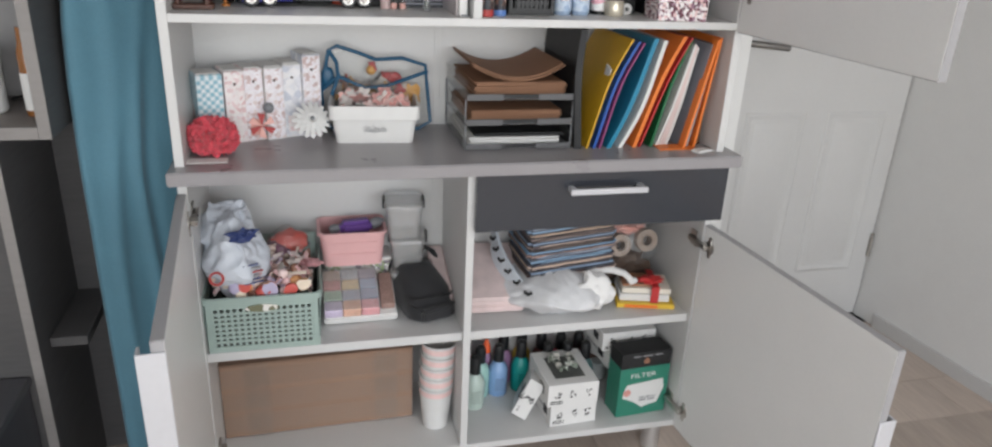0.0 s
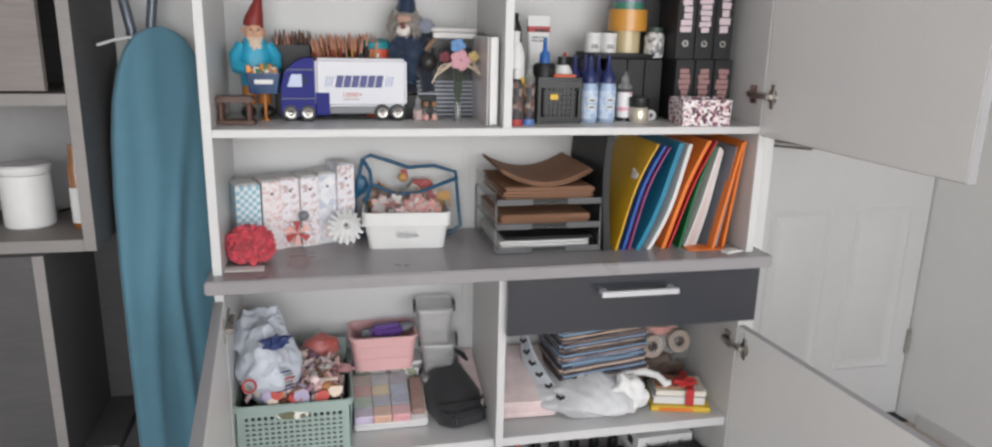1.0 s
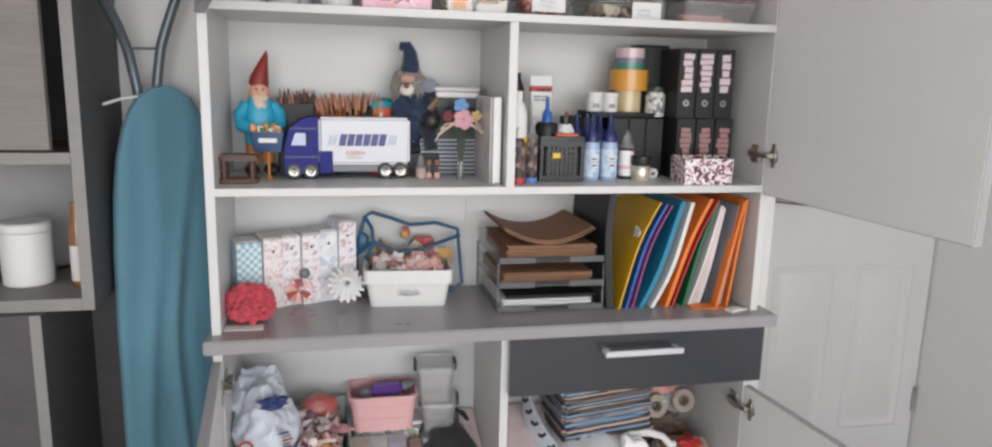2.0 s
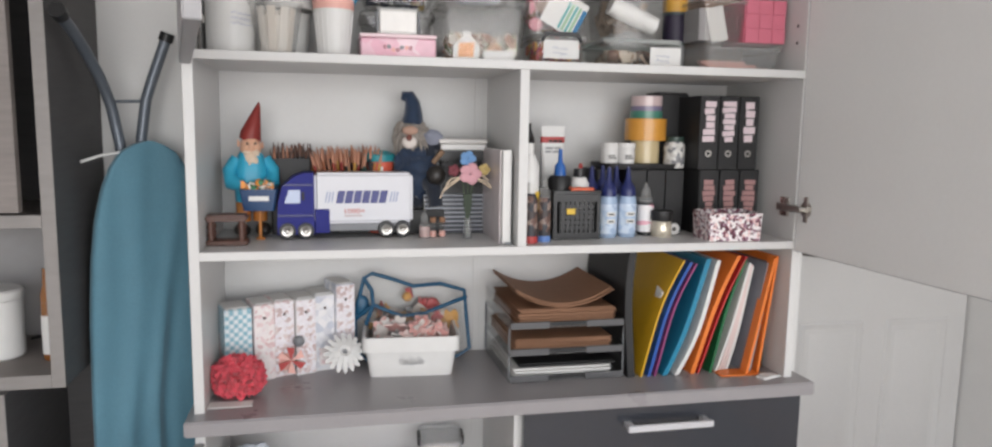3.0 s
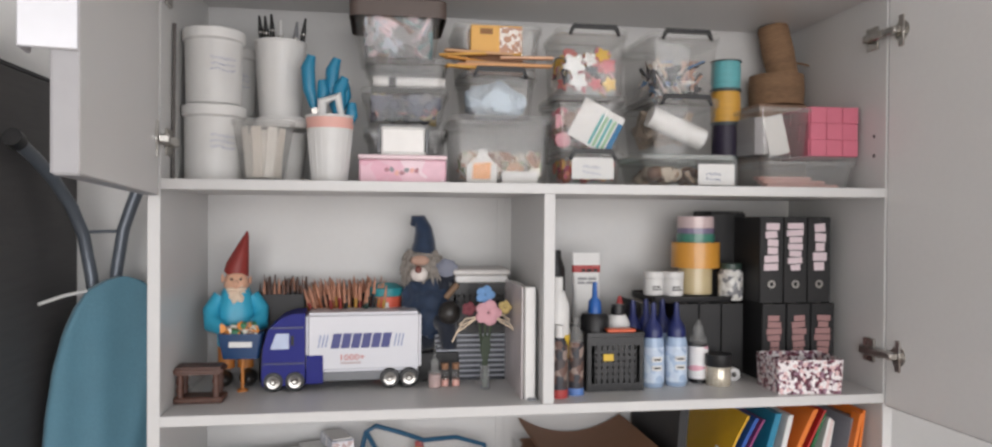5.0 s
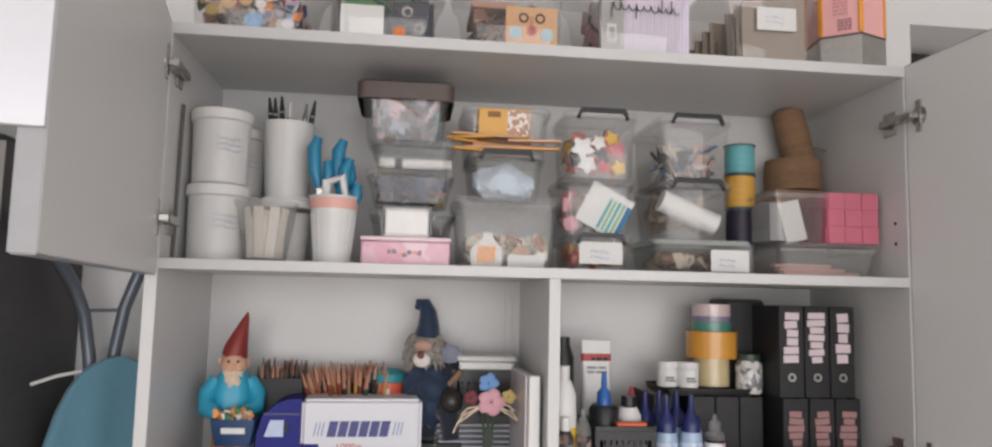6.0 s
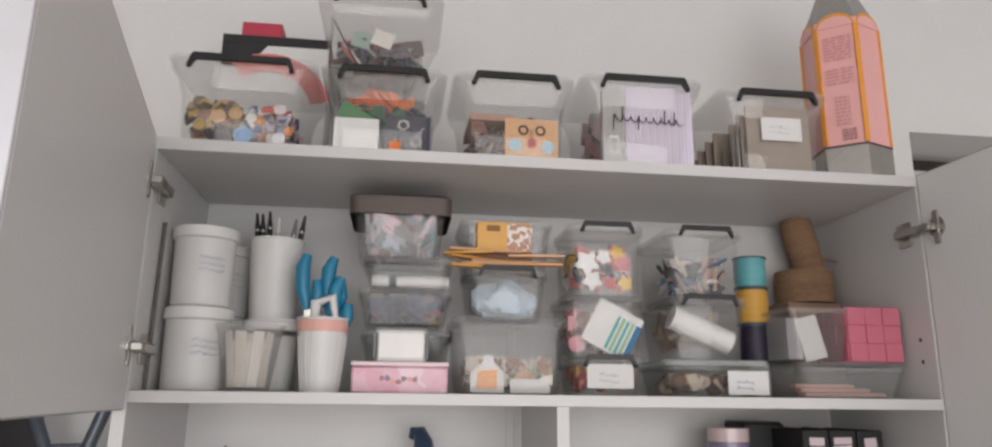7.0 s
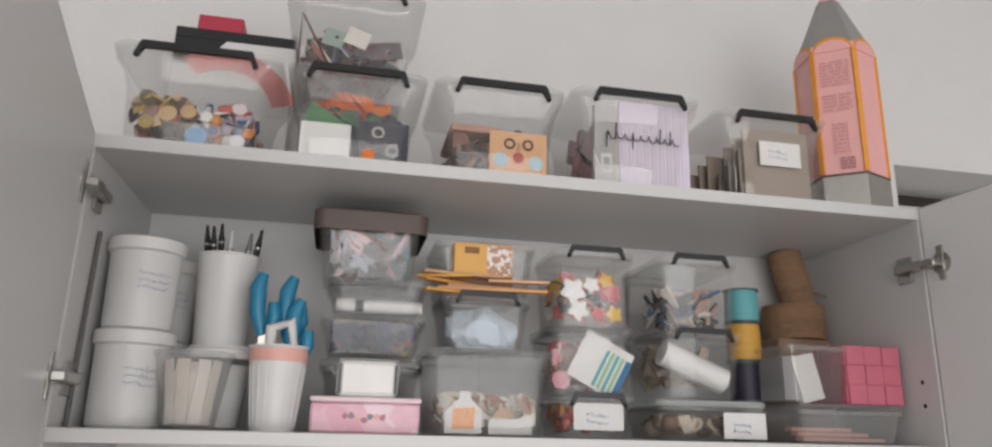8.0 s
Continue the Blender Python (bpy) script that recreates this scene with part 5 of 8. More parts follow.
# ---------------------------------------------------------------- middle shelf, left half
DWOOD = mat("dark_stained_wood", rgb(92, 58, 46), 0.45, grain=0.3, scale=30, bump=0.1, stretch=(8, 1, 1))
bn = thing("toy_bench", "small dark brown wooden toy bench", "toy bench", (-0.546, 0.09, ZA))
part("seat", box(-0.038, 0.038, -0.024, 0.024, 0.045, 0.057, 0.004, seg=2), DWOOD, bn)
part("stretcher", box(-0.036, 0.038, -0.022, 0.02, 0.0, 0.01, 0.002), DWOOD, bn)
for x, y in ((-0.027, -0.014), (0.027, -0.014), (-0.027, 0.014), (0.027, 0.014)):
    part("leg", lathe([(0.006, 0.01), (0.0045, 0.014), (0.0065, 0.02), (0.0045, 0.027), (0.0065, 0.034), (0.0045, 0.04), (0.006, 0.045)], 12, at=(x, y, 0)), DWOOD, bn)

# garden statue and cloth doll, each one plain mesh with painted areas


def painted(name, pieces, at, label, category, turn=0):
    """One mesh from several lumps, each in its own paint."""
    me = bpy.data.meshes.new(name)
    bm = bmesh.new()
    mats = []
    for piece, material in pieces:
        n0 = len(bm.faces)
        merge(bm, piece)
        if material not in mats:
            mats.append(material)
        bm.faces.ensure_lookup_table()
        for k in range(n0, len(bm.faces)):
            bm.faces[k].material_index = mats.index(material)
    bm.to_mesh(me)
    bm.free()
    me.set_sharp_from_angle(angle=radians(50))
    for m in mats:
        me.materials.append(m)
    ob = new(name, me)
    ob.matrix_basis = pose(*at, 0, 0, turn)
    return tagged(ob, label, category)


CYAN, SKIN, HATRED = mat("cyan_paint", rgb(40, 164, 200), 0.4, grain=0.08), mat("flesh_paint", rgb(226, 172, 140), 0.45, grain=0.06), mat("dull_red_paint", rgb(146, 44, 38), 0.5, grain=0.1)
BEARD, OCHRE, BOOT = mat("cream_paint", rgb(232, 206, 180), 0.55, grain=0.12, scale=90, bump=0.4), mat("ochre_paint", rgb(206, 126, 52), 0.5), mat("boot_black", (0.025, 0.022, 0.02, 1), 0.35)
BASKETB = mat("blue_tin", rgb(22, 62, 110), 0.35)


hat = tube([(0, 0.004, 0.194), (0.002, 0.002, 0.206), (0.008, 0, 0.225), (0.014, 0, 0.245), (0.019, 0, 0.26), (0.02, 0, 0.268)], [0.024, 0.0225, 0.0165, 0.01, 0.005, 0.001], 20)
coat = loft([[(x, y + cy, z) for x, y in rounded(w, d, d / 2.3)] for w, d, cy, z in ((0.07, 0.06, 0, 0.07), (0.074, 0.064, 0, 0.1), (0.07, 0.06, 0, 0.135), (0.058, 0.05, 0, 0.16), (0.036, 0.034, 0, 0.178))])
pieces = [(hat, HATRED), (coat, CYAN)]
pieces += [(ball(0.0235, (0, -0.004, 0.178), 3, (1, 1, 1.02), 0.06), SKIN), (ball(0.006, (-0.001, -0.029, 0.179), 2), SKIN), (ball(0.0026, (-0.009, -0.026, 0.186), 2), BOOT), (ball(0.0026, (0.008, -0.026, 0.186), 2), BOOT), (ball(0.006, (-0.026, 0, 0.186), 2, (0.5, 0.8, 1.3)), SKIN), (ball(0.006, (0.026, 0, 0.182), 2, (0.5, 0.8, 1.3)), SKIN),
           (ball(0.02, (0, -0.014, 0.154), 3, (0.98, 0.8, 1.15), 0.4, freq=16), BEARD), (ball(0.009, (-0.009, -0.027, 0.169), 2, (1.2, 0.5, 0.4), 0.4), BEARD), (ball(0.009, (0.009, -0.027, 0.169), 2, (1.2, 0.5, 0.4), 0.4), BEARD)]
for s in (-1, 1):
    pieces.append((tube([(s * 0.03, 0, 0.155), (s * 0.046, -0.004, 0.13), (s * 0.044, -0.02, 0.11), (s * 0.022, -0.04, 0.104)], [0.014, 0.017, 0.016, 0.012], 14), CYAN))
    pieces.append((ball(0.009, (s * 0.014, -0.047, 0.103), 2, (1.3, 0.8, 0.7), 0.3), SKIN))
    pieces.append((tube([(s * 0.018, 0.004, 0.03), (s * 0.019, 0.003, 0.085)], 0.016, 14), OCHRE))
    pieces.append((ball(0.019, (s * 0.023, -0.008, 0.014), 3, (0.95, 1.5, 0.74)), BOOT))
painted("garden_gnome", pieces, (-0.512, 0.202, ZA), "painted garden gnome with red hat and blue coat", "statue", 10).data.transform(Matrix.Diagonal((0.88, 1, 1, 1)))
bk = thing("gnome_basket", "small dark blue tin basket filled with tiny goods", "basket", (-0.492, 0.138, ZA + 0.058), -3)
part("tub", tub(0.056, 0.022, 0.07, 0.03, 0.042, 0.003, 0.0015), BASKETB, bk)
part("logo_bar", box(-0.017, 0.02, -0.0152, -0.0138, 0.02, 0.029), WPLAST, bk, "white printed bar")
stand = thing("basket_stand", "dark block carrying the small basket", "stand", (-0.492, 0.144, ZA))
part("block", lathe([(0, 0), (0.009, 0), (0.009, 0.003), (0.003, 0.005), (0.003, 0.0575), (0, 0.0575)], 14, at=(0, 0.006, 0)), OCHRE, stand)
heap("tiny_goods", "tiny white, orange and green goods in the small basket", "toys", -0.525, -0.459, 0.128, 0.15, ZA + 0.085, ZA + 0.115, 26, 0.015, [rgb(240, 238, 232), rgb(60, 130, 90), rgb(240, 150, 60), rgb(226, 226, 220), rgb(150, 120, 100)], "bcb", 4, dome=0.2)

truck = thing("toy_truck", "blue and white tin toy lorry with printed side", "toy truck", (-0.327, 0.138, ZA), 2.5)
TBLUE, TWHITE = mat("truck_blue", rgb(34, 38, 130), 0.5, grain=0.05, spec=0.2), mat("truck_white", rgb(214, 214, 220), 0.35, grain=0.02)
bm = box(-0.061, 0.134, 0, 0.08, 0.03, 0.131, 0.006, seg=3)
part("trailer", bm, TWHITE, truck)
part("cab", prism([(-0.131, 0.01), (-0.0615, 0.01), (-0.0615, 0.131), (-0.08, 0.131), (-0.1, 0.124), (-0.122, 0.104), (-0.13, 0.075), (-0.132, 0.03)], 0.0, 0.08), TBLUE, truck, "blue cab")
part("chassis", box(-0.06, -0.032, -0.001, 0.081, 0.012, 0.06, 0.001), TBLUE, truck, "blue lower panel")
part("underside", box(-0.06, 0.13, 0.004, 0.076, 0.014, 0.03, 0.002), GREYP, truck)
part("side_window", prism([(-0.118, 0.072), (-0.088, 0.072), (-0.088, 0.098), (-0.109, 0.098)], -0.0012, 0.0004), mat("pale_window", rgb(176, 190, 220), 0.2), truck, "pale blue window")
part("mirror", box(-0.085, -0.08, -0.002, 0.0, 0.078, 0.094), INK, truck)
part("trim", box(-0.131, -0.0615, -0.0012, -0.0002, 0.046, 0.049), mat("deep_blue", rgb(26, 30, 96), 0.3), truck)
part("trim", box(-0.119, -0.064, -0.0012, -0.0002, 0.106, 0.109), mat("deep_blue_trim", rgb(26, 30, 96), 0.3), truck)
for x in (-0.113, -0.078, 0.08, 0.113):
    for y in (-0.001, 0.069):
        w_ = part("wheel", xf(lathe([(0.006, 0), (0.0155, 0), (0.017, 0.002), (0.017, 0.01), (0.0155, 0.012), (0.006, 0.012)], 24), pose(0, 0, 0, -90, 0, 0)), BLACKP, truck, "black tyre")
        w_.matrix_basis = pose(x, y, 0.0172)
        part("rim", xf(lathe([(0, 0.0), (0.004, -0.002), (0.006, 0.0), (0.0105, -0.001), (0.0115, 0.002), (0.0115, 0.01), (0, 0.01)], 20), pose(0, 0, 0, -90, 0, 0)), STEEL, w_, "metal rim")
# the brand word as plain slanted shapes
bm = bmesh.new()
for k in range(6):
    x = -0.02 + 0.0168 * k
    tmp = prism([(0, 0.071), (0.0142, 0.071), (0.0192, 0.096), (0.005, 0.096)], -0.0012, -0.0002)
    merge(bm, tmp, pose(x, 0, 0))
part("logo_block", bm, mat("logo_blue", rgb(38, 44, 126), 0.35), truck, "dark blue printed shapes")
LOGO_STRIPE = mat("stripe_blue", rgb(110, 130, 180), 0.35)
for x in (-0.041, -0.035, -0.029, 0.086, 0.092, 0.098):
    part("logo_stripe", prism([(0, 0.073), (0.0018, 0.073), (0.006, 0.094), (0.0042, 0.094)], -0.0012, -0.0002), LOGO_STRIPE, truck, "pale blue printed stripe").matrix_basis = pose(x, 0, 0)
text_mesh("1000+", 0.014, (0.016, -0.0008, 0.055), mat("red_number", rgb(200, 80, 60), 0.4), truck, width=0.04)
part("print_bar", box(-0.003, 0.031, -0.0012, -0.0002, 0.0445, 0.0475), mat("grey_word", rgb(190, 170, 170), 0.4), truck, "small faint line of print")

PENW = mat("pencil_wood", rgb(192, 132, 104), 0.6, grain=0.15, scale=60)


def pencil(parent, x, y, z0, length, lean, body, tip=PENW, r=0.0036, lead=INK):
    p = part("pencil", lathe([(0, 0), (r, 0), (r, length - 0.028), (r * 0.3, length - 0.003), (0, length)], 6), body, parent)
    p.matrix_basis = pose(x, y, z0, lean[0], lean[1], 20)
    part("tip", lathe([(r * 1.03, length - 0.0285), (r * 0.32, length - 0.003), (0, length - 0.0005)], 6), tip, p, "sharpened wooden tip")
    return p


pot = thing("pencil_box", "black box packed with black pencils, tips up", "pencils", (-0.436, 0.235, ZA))
part("box", tub(0.078, 0.05, 0.082, 0.054, 0.156, 0.004, 0.002), BLACKC, pot)
DARKTIP = mat("dark_tip", rgb(92, 66, 56), 0.6)
rnd = random.Random(5)
for k in range(70):
    i, j = k % 14, k // 14
    pencil(pot, -0.035 + 0.0054 * i, -0.019 + 0.0095 * j, 0.006, 0.168 + rnd.uniform(-0.006, 0.016), (rnd.uniform(-2, 2), rnd.uniform(-2, 2)), BLACKC, DARKTIP if k % 4 else PENW, r=0.0027)
pot2 = thing("pencil_pot", "open pot packed with coloured wooden pencils", "pencils", (-0.312, 0.245, ZA))
part("pot", tub(0.08, 0.05, 0.1, 0.06, 0.125, 0.012, 0.002), BLACKC, pot2)
pal = [mat("pencil_%d" % k, c, 0.4) for k, c in enumerate((rgb(190, 140, 60), rgb(40, 40, 44), rgb(150, 84, 50), rgb(50, 76, 70), rgb(140, 50, 44), rgb(170, 116, 88)))]
for k in range(126):
    i, j = k % 18, k // 18
    u = (i - 8.5) / 8.5
    pencil(pot2, 0.036 * u, -0.019 + 0.0063 * j, 0.006, 0.172 + rnd.uniform(-0.012, 0.01), (rnd.uniform(-4, 5) + 10 - 4 * j, 11 * u + rnd.uniform(-4, 4) - 6), pal[rnd.randrange(6)], r=0.0031)
tp = thing("crayon_pot", "red and white pot with teal lid behind the lorry", "pot", (-0.255, 0.235, ZA))
part("pot", lathe([(0, 0), (0.026, 0), (0.03, 0.15), (0.028, 0.15), (0.024, 0.01), (0, 0.01)], 24), mat("red_white_pot", rgb(206, 84, 60), 0.4, grain=0.3, scale=30, stretch=(3, 3, 0.2)), tp)
part("lid", lathe([(0.031, 0.15), (0.033, 0.152), (0.033, 0.164), (0.02, 0.172), (0, 0.174)], 24), mat("teal_lid", rgb(30, 140, 150), 0.4), tp, "teal lid")
part("white_strip", box(-0.004, 0.006, -0.0305, -0.027, 0.05, 0.14), PAPER, tp)

DBLUE, FUR, DNAVY = mat("petrol_velvet", rgb(14, 42, 74), 0.7, grain=0.35, scale=80, sheen=0.5), mat("grey_fur", rgb(150, 142, 134), 0.95, grain=0.35, scale=160, bump=0.8), mat("dark_velvet", rgb(22, 30, 46), 0.85, grain=0.2, sheen=0.4)
tufts = bmesh.new()
rt = random.Random(23)
for k in range(230):
    a_, c_ = rt.uniform(0, 6.283), rt.uniform(-0.8, 0.75)
    n_ = Vector((math.cos(a_) * math.sqrt(1 - c_ * c_), math.sin(a_) * math.sqrt(1 - c_ * c_), c_))
    if n_.y < -0.55 and abs(n_.x) < 0.5:
        continue
    p_ = Vector((n_.x * 0.037, n_.y * 0.03, 0.155 + n_.z * 0.036))
    tube([p_, p_ + n_ * 0.006 + Vector((0, 0, -0.003)), p_ + n_ * 0.009 + Vector((0.003 * math.sin(k), 0, -0.011))], [0.0042, 0.003, 0.0005], 5, tufts)
pieces = [(ball(0.036, (0, 0, 0.155), 4, (1.05, 0.85, 0.98), 0.22, freq=22), FUR), (tufts, FUR), (ball(0.014, (-0.002, -0.035, 0.142), 3, (1.25, 0.6, 0.95)), mat("doll_muzzle", rgb(224, 214, 206), 0.8)), (ball(0.007, (-0.002, -0.045, 0.151), 2), mat("doll_nose", rgb(130, 70, 60), 0.5)),
          (ball(0.012, (-0.001, -0.03, 0.166), 2, (1.6, 0.5, 0.8)), mat("doll_face", rgb(190, 150, 130), 0.8)),
          (tube([(0.002, 0, 0.18), (0.004, 0, 0.2), (0.002, 0, 0.222), (-0.006, 0, 0.238), (-0.016, 0, 0.238), (-0.02, 0, 0.228)], [0.027, 0.022, 0.018, 0.0135, 0.011, 0.006], 16), DBLUE),
          (crumple(ball(0.05, (0.012, 0.0, 0.075), 4, (1.1, 0.8, 1.2), 0.25, freq=12), 0.006, 40, 3), DBLUE), (ball(0.03, (0.05, 0.0, 0.115), 3, (0.8, 0.7, 1.1), 0.3, freq=12), DNAVY), (ball(0.02, (0.052, -0.02, 0.152), 3, (1.1, 0.3, 0.8), 0.3), mat("grey_lace", rgb(130, 134, 150), 0.8)),
          (tube([(-0.03, -0.02, 0.06), (-0.04, -0.04, 0.05), (-0.045, -0.045, 0.02)], [0.018, 0.018, 0.016], 14), DNAVY), (tube([(0.04, -0.02, 0.06), (0.055, -0.04, 0.05), (0.06, -0.042, 0.01)], [0.02, 0.02, 0.016], 14), DNAVY),
          (ball(0.022, (0.06, -0.05, 0.075), 3, (1, 0.9, 0.95)), BOOT), (ball(0.03, (0.0, 0.0, 0.02), 3, (1.4, 0.9, 0.7)), DNAVY), (tube([(0.052, -0.03, 0.1), (0.075, -0.035, 0.125)], 0.006, 8), mat("stick_wood", rgb(140, 110, 84), 0.6))]
for p_, m_ in pieces:
    for v in p_.verts:
        v.co.z += 0.05
doll_stand = thing("doll_box", "dark box under the seated cloth doll", "box", (-0.183, 0.225, ZA))
part("box", box(-0.045, 0.06, -0.04, 0.045, 0, 0.052, 0.002), BLACKC, doll_stand)
painted("cloth_doll", pieces, (-0.188, 0.225, ZA), "cloth doll with petrol blue hat and grey fur", "doll", -10).data.transform(Matrix.Diagonal((0.9, 1, 1, 1)))

st = thing("dark_cards", "stack of thin dark cases with pale edges", "cases", (-0.098, 0.245, ZA))
for k in range(9):
    dx = random.Random(k).uniform(-0.003, 0.003)
    part("case", box(-0.068 + dx, 0.066 + dx, -0.055, 0.06, 0.0092 * k, 0.0092 * k + 0.0055, 0.0005), mat("slate_case_%d" % k, rgb(52, 56, 66), 0.35), st)
    part("pale_edge", box(-0.066 + dx, 0.064 + dx, -0.054, 0.058, 0.0092 * k + 0.0057, 0.0092 * k + 0.009), mat("pale_case_%d" % k, rgb(168, 172, 182), 0.4), st, "pale edge")
cr = thing("wire_crate", "black mesh crate with small things on the cases", "crate", (-0.082, 0.245, ZA + 0.0835))
for turn, off, length in ((0, 0.05, 0.116), (180, 0.05, 0.116), (90, 0.058, 0.1), (-90, 0.058, 0.1)):
    part("mesh_panel", xf(lattice(length, 0.092, 11, 6), pose(0, 0, 0, 0, 0, turn) @ pose(0, -off, 0)), BLACKP, cr)
part("bottom", box(-0.058, 0.058, -0.05, 0.05, 0, 0.002), BLACKP, cr)
part("dark_contents", box(-0.05, 0.05, -0.04, 0.045, 0.0025, 0.08, 0.004), BLACKC, cr)
lid = thing("white_lid_box", "flat white box lying on the black crate", "box", (-0.08, 0.24, ZA + 0.0925 + 0.0835))
part("body", box(-0.05, 0.046, -0.05, 0.05, 0, 0.013, 0.002), WPLAST, lid)
part("lid", box(-0.054, 0.05, -0.052, 0.052, 0.0135, 0.024, 0.003), mat("pale_lid", rgb(214, 210, 206), 0.5), lid)

ft = thing("flower_tube", "glass tube with pink and blue fabric flowers", "vase", (-0.086, 0.115, ZA))
part("glass", lathe([(0, 0), (0.009, 0), (0.009, 0.042), (0.008, 0.042), (0.008, 0.002), (0, 0.002)], 18), SMOKE, ft, "glass tube")
for k in range(3):
    part("stem", tube([(0.002 * k - 0.002, 0, 0.004), (0.003 * k - 0.003, 0, 0.05), (0.01 * k - 0.01, 0, 0.115)], 0.0022, 6), mat("stem_green_%d" % k, rgb(50, 66, 40), 0.6), ft)
part("leaf", prism([(-0.003, 0.045), (-0.009, 0.07), (-0.004, 0.09), (0.004, 0.092), (0.01, 0.075), (0.004, 0.045)], -0.003, 0.003), mat("leaf_dark", rgb(40, 56, 34), 0.6), ft)


def blossom(parent, at, r, material, petals=5):
    bm = bmesh.new()
    for k in range(petals):
        merge(bm, ball(r * 0.5, (0, 0, 0), 2, (1.05, 0.35, 0.95), 0.2, seed=k), pose(r * 0.55 * math.cos(2 * math.pi * k / petals), 0, r * 0.55 * math.sin(2 * math.pi * k / petals)))
    part("blossom", bm, material, parent, "fabric blossom").matrix_basis = pose(*at)


blossom(ft, (0.004, -0.008, 0.132), 0.022, mat("rose_fabric", rgb(214, 156, 166), 0.75))
blossom(ft, (0.0, 0.0, 0.162), 0.016, mat("sky_fabric", rgb(104, 152, 206), 0.75))
blossom(ft, (-0.028, 0.0, 0.138), 0.012, mat("wine_fabric", rgb(120, 50, 60), 0.7))
blossom(ft, (0.034, 0.0, 0.14), 0.012, mat("gold_fabric", rgb(206, 180, 110), 0.7))
for k in range(6):
    s = -1 if k % 2 else 1
    part("stamen", tube([(s * 0.012, -0.004, 0.125), (s * (0.03 + 0.004 * k), -0.006, 0.128 - 0.006 * k), (s * (0.042 + 0.003 * k), -0.006, 0.118 - 0.007 * k)], 0.0014, 5), mat("stamen_%d" % k, rgb(226, 204, 176), 0.6), ft)
dr = thing("dropper_bottle", "tiny clear bottle with long needle tip", "bottle", (-0.17, 0.14, ZA))
part("body", lathe([(0, 0), (0.0115, 0), (0.012, 0.026), (0.006, 0.033), (0.0055, 0.036), (0, 0.036)], 18), FROST, dr)
part("contents", lathe([(0, 0.001), (0.0105, 0.001), (0.0105, 0.022), (0, 0.023)], 16), mat("pink_glitter", rgb(206, 170, 166), 0.5, grain=0.4, scale=300), dr)
part("tip", lathe([(0.0075, 0.036), (0.0075, 0.046), (0.0015, 0.052), (0.001, 0.08), (0, 0.08)], 14), FROST, dr, "needle tip")
for x in (-0.152, -0.133):
    v = thing("cork_vial", "tiny glass vial with cork", "vial", (x, 0.145, ZA))
    part("glass", lathe([(0, 0), (0.008, 0), (0.008, 0.026), (0.0065, 0.03), (0, 0.03)], 16), CLEAR, v)
    part("contents", lathe([(0, 0.001), (0.0068, 0.001), (0.0068, 0.012), (0, 0.013)], 12), PEACH, v)
    part("cork", lathe([(0, 0.03), (0.006, 0.03), (0.0065, 0.04), (0, 0.04)], 12), KRAFT2, v)
sb = thing("white_album", "white album standing on edge against the divider", "album", (-0.024, 0.03, ZA))
part("spine", box(-0.009, 0.009, 0.0, 0.012, 0.0, 0.183, 0.002), WPLAST, sb)
part("cover", box(-0.0145, -0.0115, 0.002, 0.2, 0.0, 0.183, 0.001), mat("clear_pink_cover", rgb(206, 196, 196), 0.3, grain=0.2, scale=20), sb, "pale cover")
part("pages", box(-0.011, 0.008, 0.0125, 0.19, 0.003, 0.178), PAPER, sb)
part("foot", box(-0.004, 0.01, -0.006, 0.0, 0.0, 0.004), GREYP, sb)

# ---------------------------------------------------------------- middle shelf, right half


def bottle(name, label, at, profile, material, cap=None, capmat=None, band=None, bandmat=None, seg=22, group=""):
    b = thing(name, label, "bottle", at, 0, group)
    part("body", lathe(profile, seg), material, b)
    if cap:
        part("cap", lathe(cap, seg), capmat, b)
    if band:
        r, z0, z1 = band
        part("label", lathe([(r + 0.0004, z0), (r + 0.0006, z1)], seg), bandmat, b, "printed label")
    return b


LABELB = cells("blue_label", [rgb(196, 212, 232), rgb(176, 198, 224), rgb(206, 220, 236), rgb(160, 184, 214), rgb(200, 214, 234)], 90)
LABELD = cells("dark_label", [rgb(70, 60, 60), rgb(110, 80, 70), rgb(50, 52, 60), rgb(150, 130, 120)], 90)
bottle("spray_bottle", "white plastic bottle with white cap by the divider", (0.031, 0.075, ZA), [(0, 0), (0.02, 0), (0.021, 0.1), (0.02, 0.15), (0.012, 0.172), (0, 0.172)], WPLAST, [(0.009, 0.172), (0.0095, 0.195), (0, 0.196)], WPLAST, (0.021, 0.06, 0.1), YELLOWP)
bottle("glue_bottle", "small bottle with red base and clear cap", (0.028, 0.045, ZA), [(0, 0), (0.0135, 0), (0.014, 0.085), (0.008, 0.098), (0, 0.098)], LABELD, [(0.0075, 0.098), (0.0085, 0.1), (0.007, 0.118), (0, 0.119)], WPLAST, (0.0141, 0.0, 0.014), REDP)
bottle("glue_bottle", "small dark labelled bottle with frosted cap", (0.06, 0.06, ZA), [(0, 0), (0.0125, 0), (0.013, 0.08), (0.011, 0.088), (0, 0.088)], LABELD, [(0.0125, 0.088), (0.012, 0.1), (0.004, 0.118), (0.003, 0.128), (0, 0.128)], FROST, (0.0131, 0.0, 0.012), mat("blue_foot", rgb(90, 130, 200), 0.4))
bottle("black_bottle", "tall black bottle at the back by the divider", (0.055, 0.2, ZA), [(0, 0), (0.02, 0), (0.02, 0.2), (0.012, 0.222), (0.012, 0.235), (0, 0.235)], BLACKP)

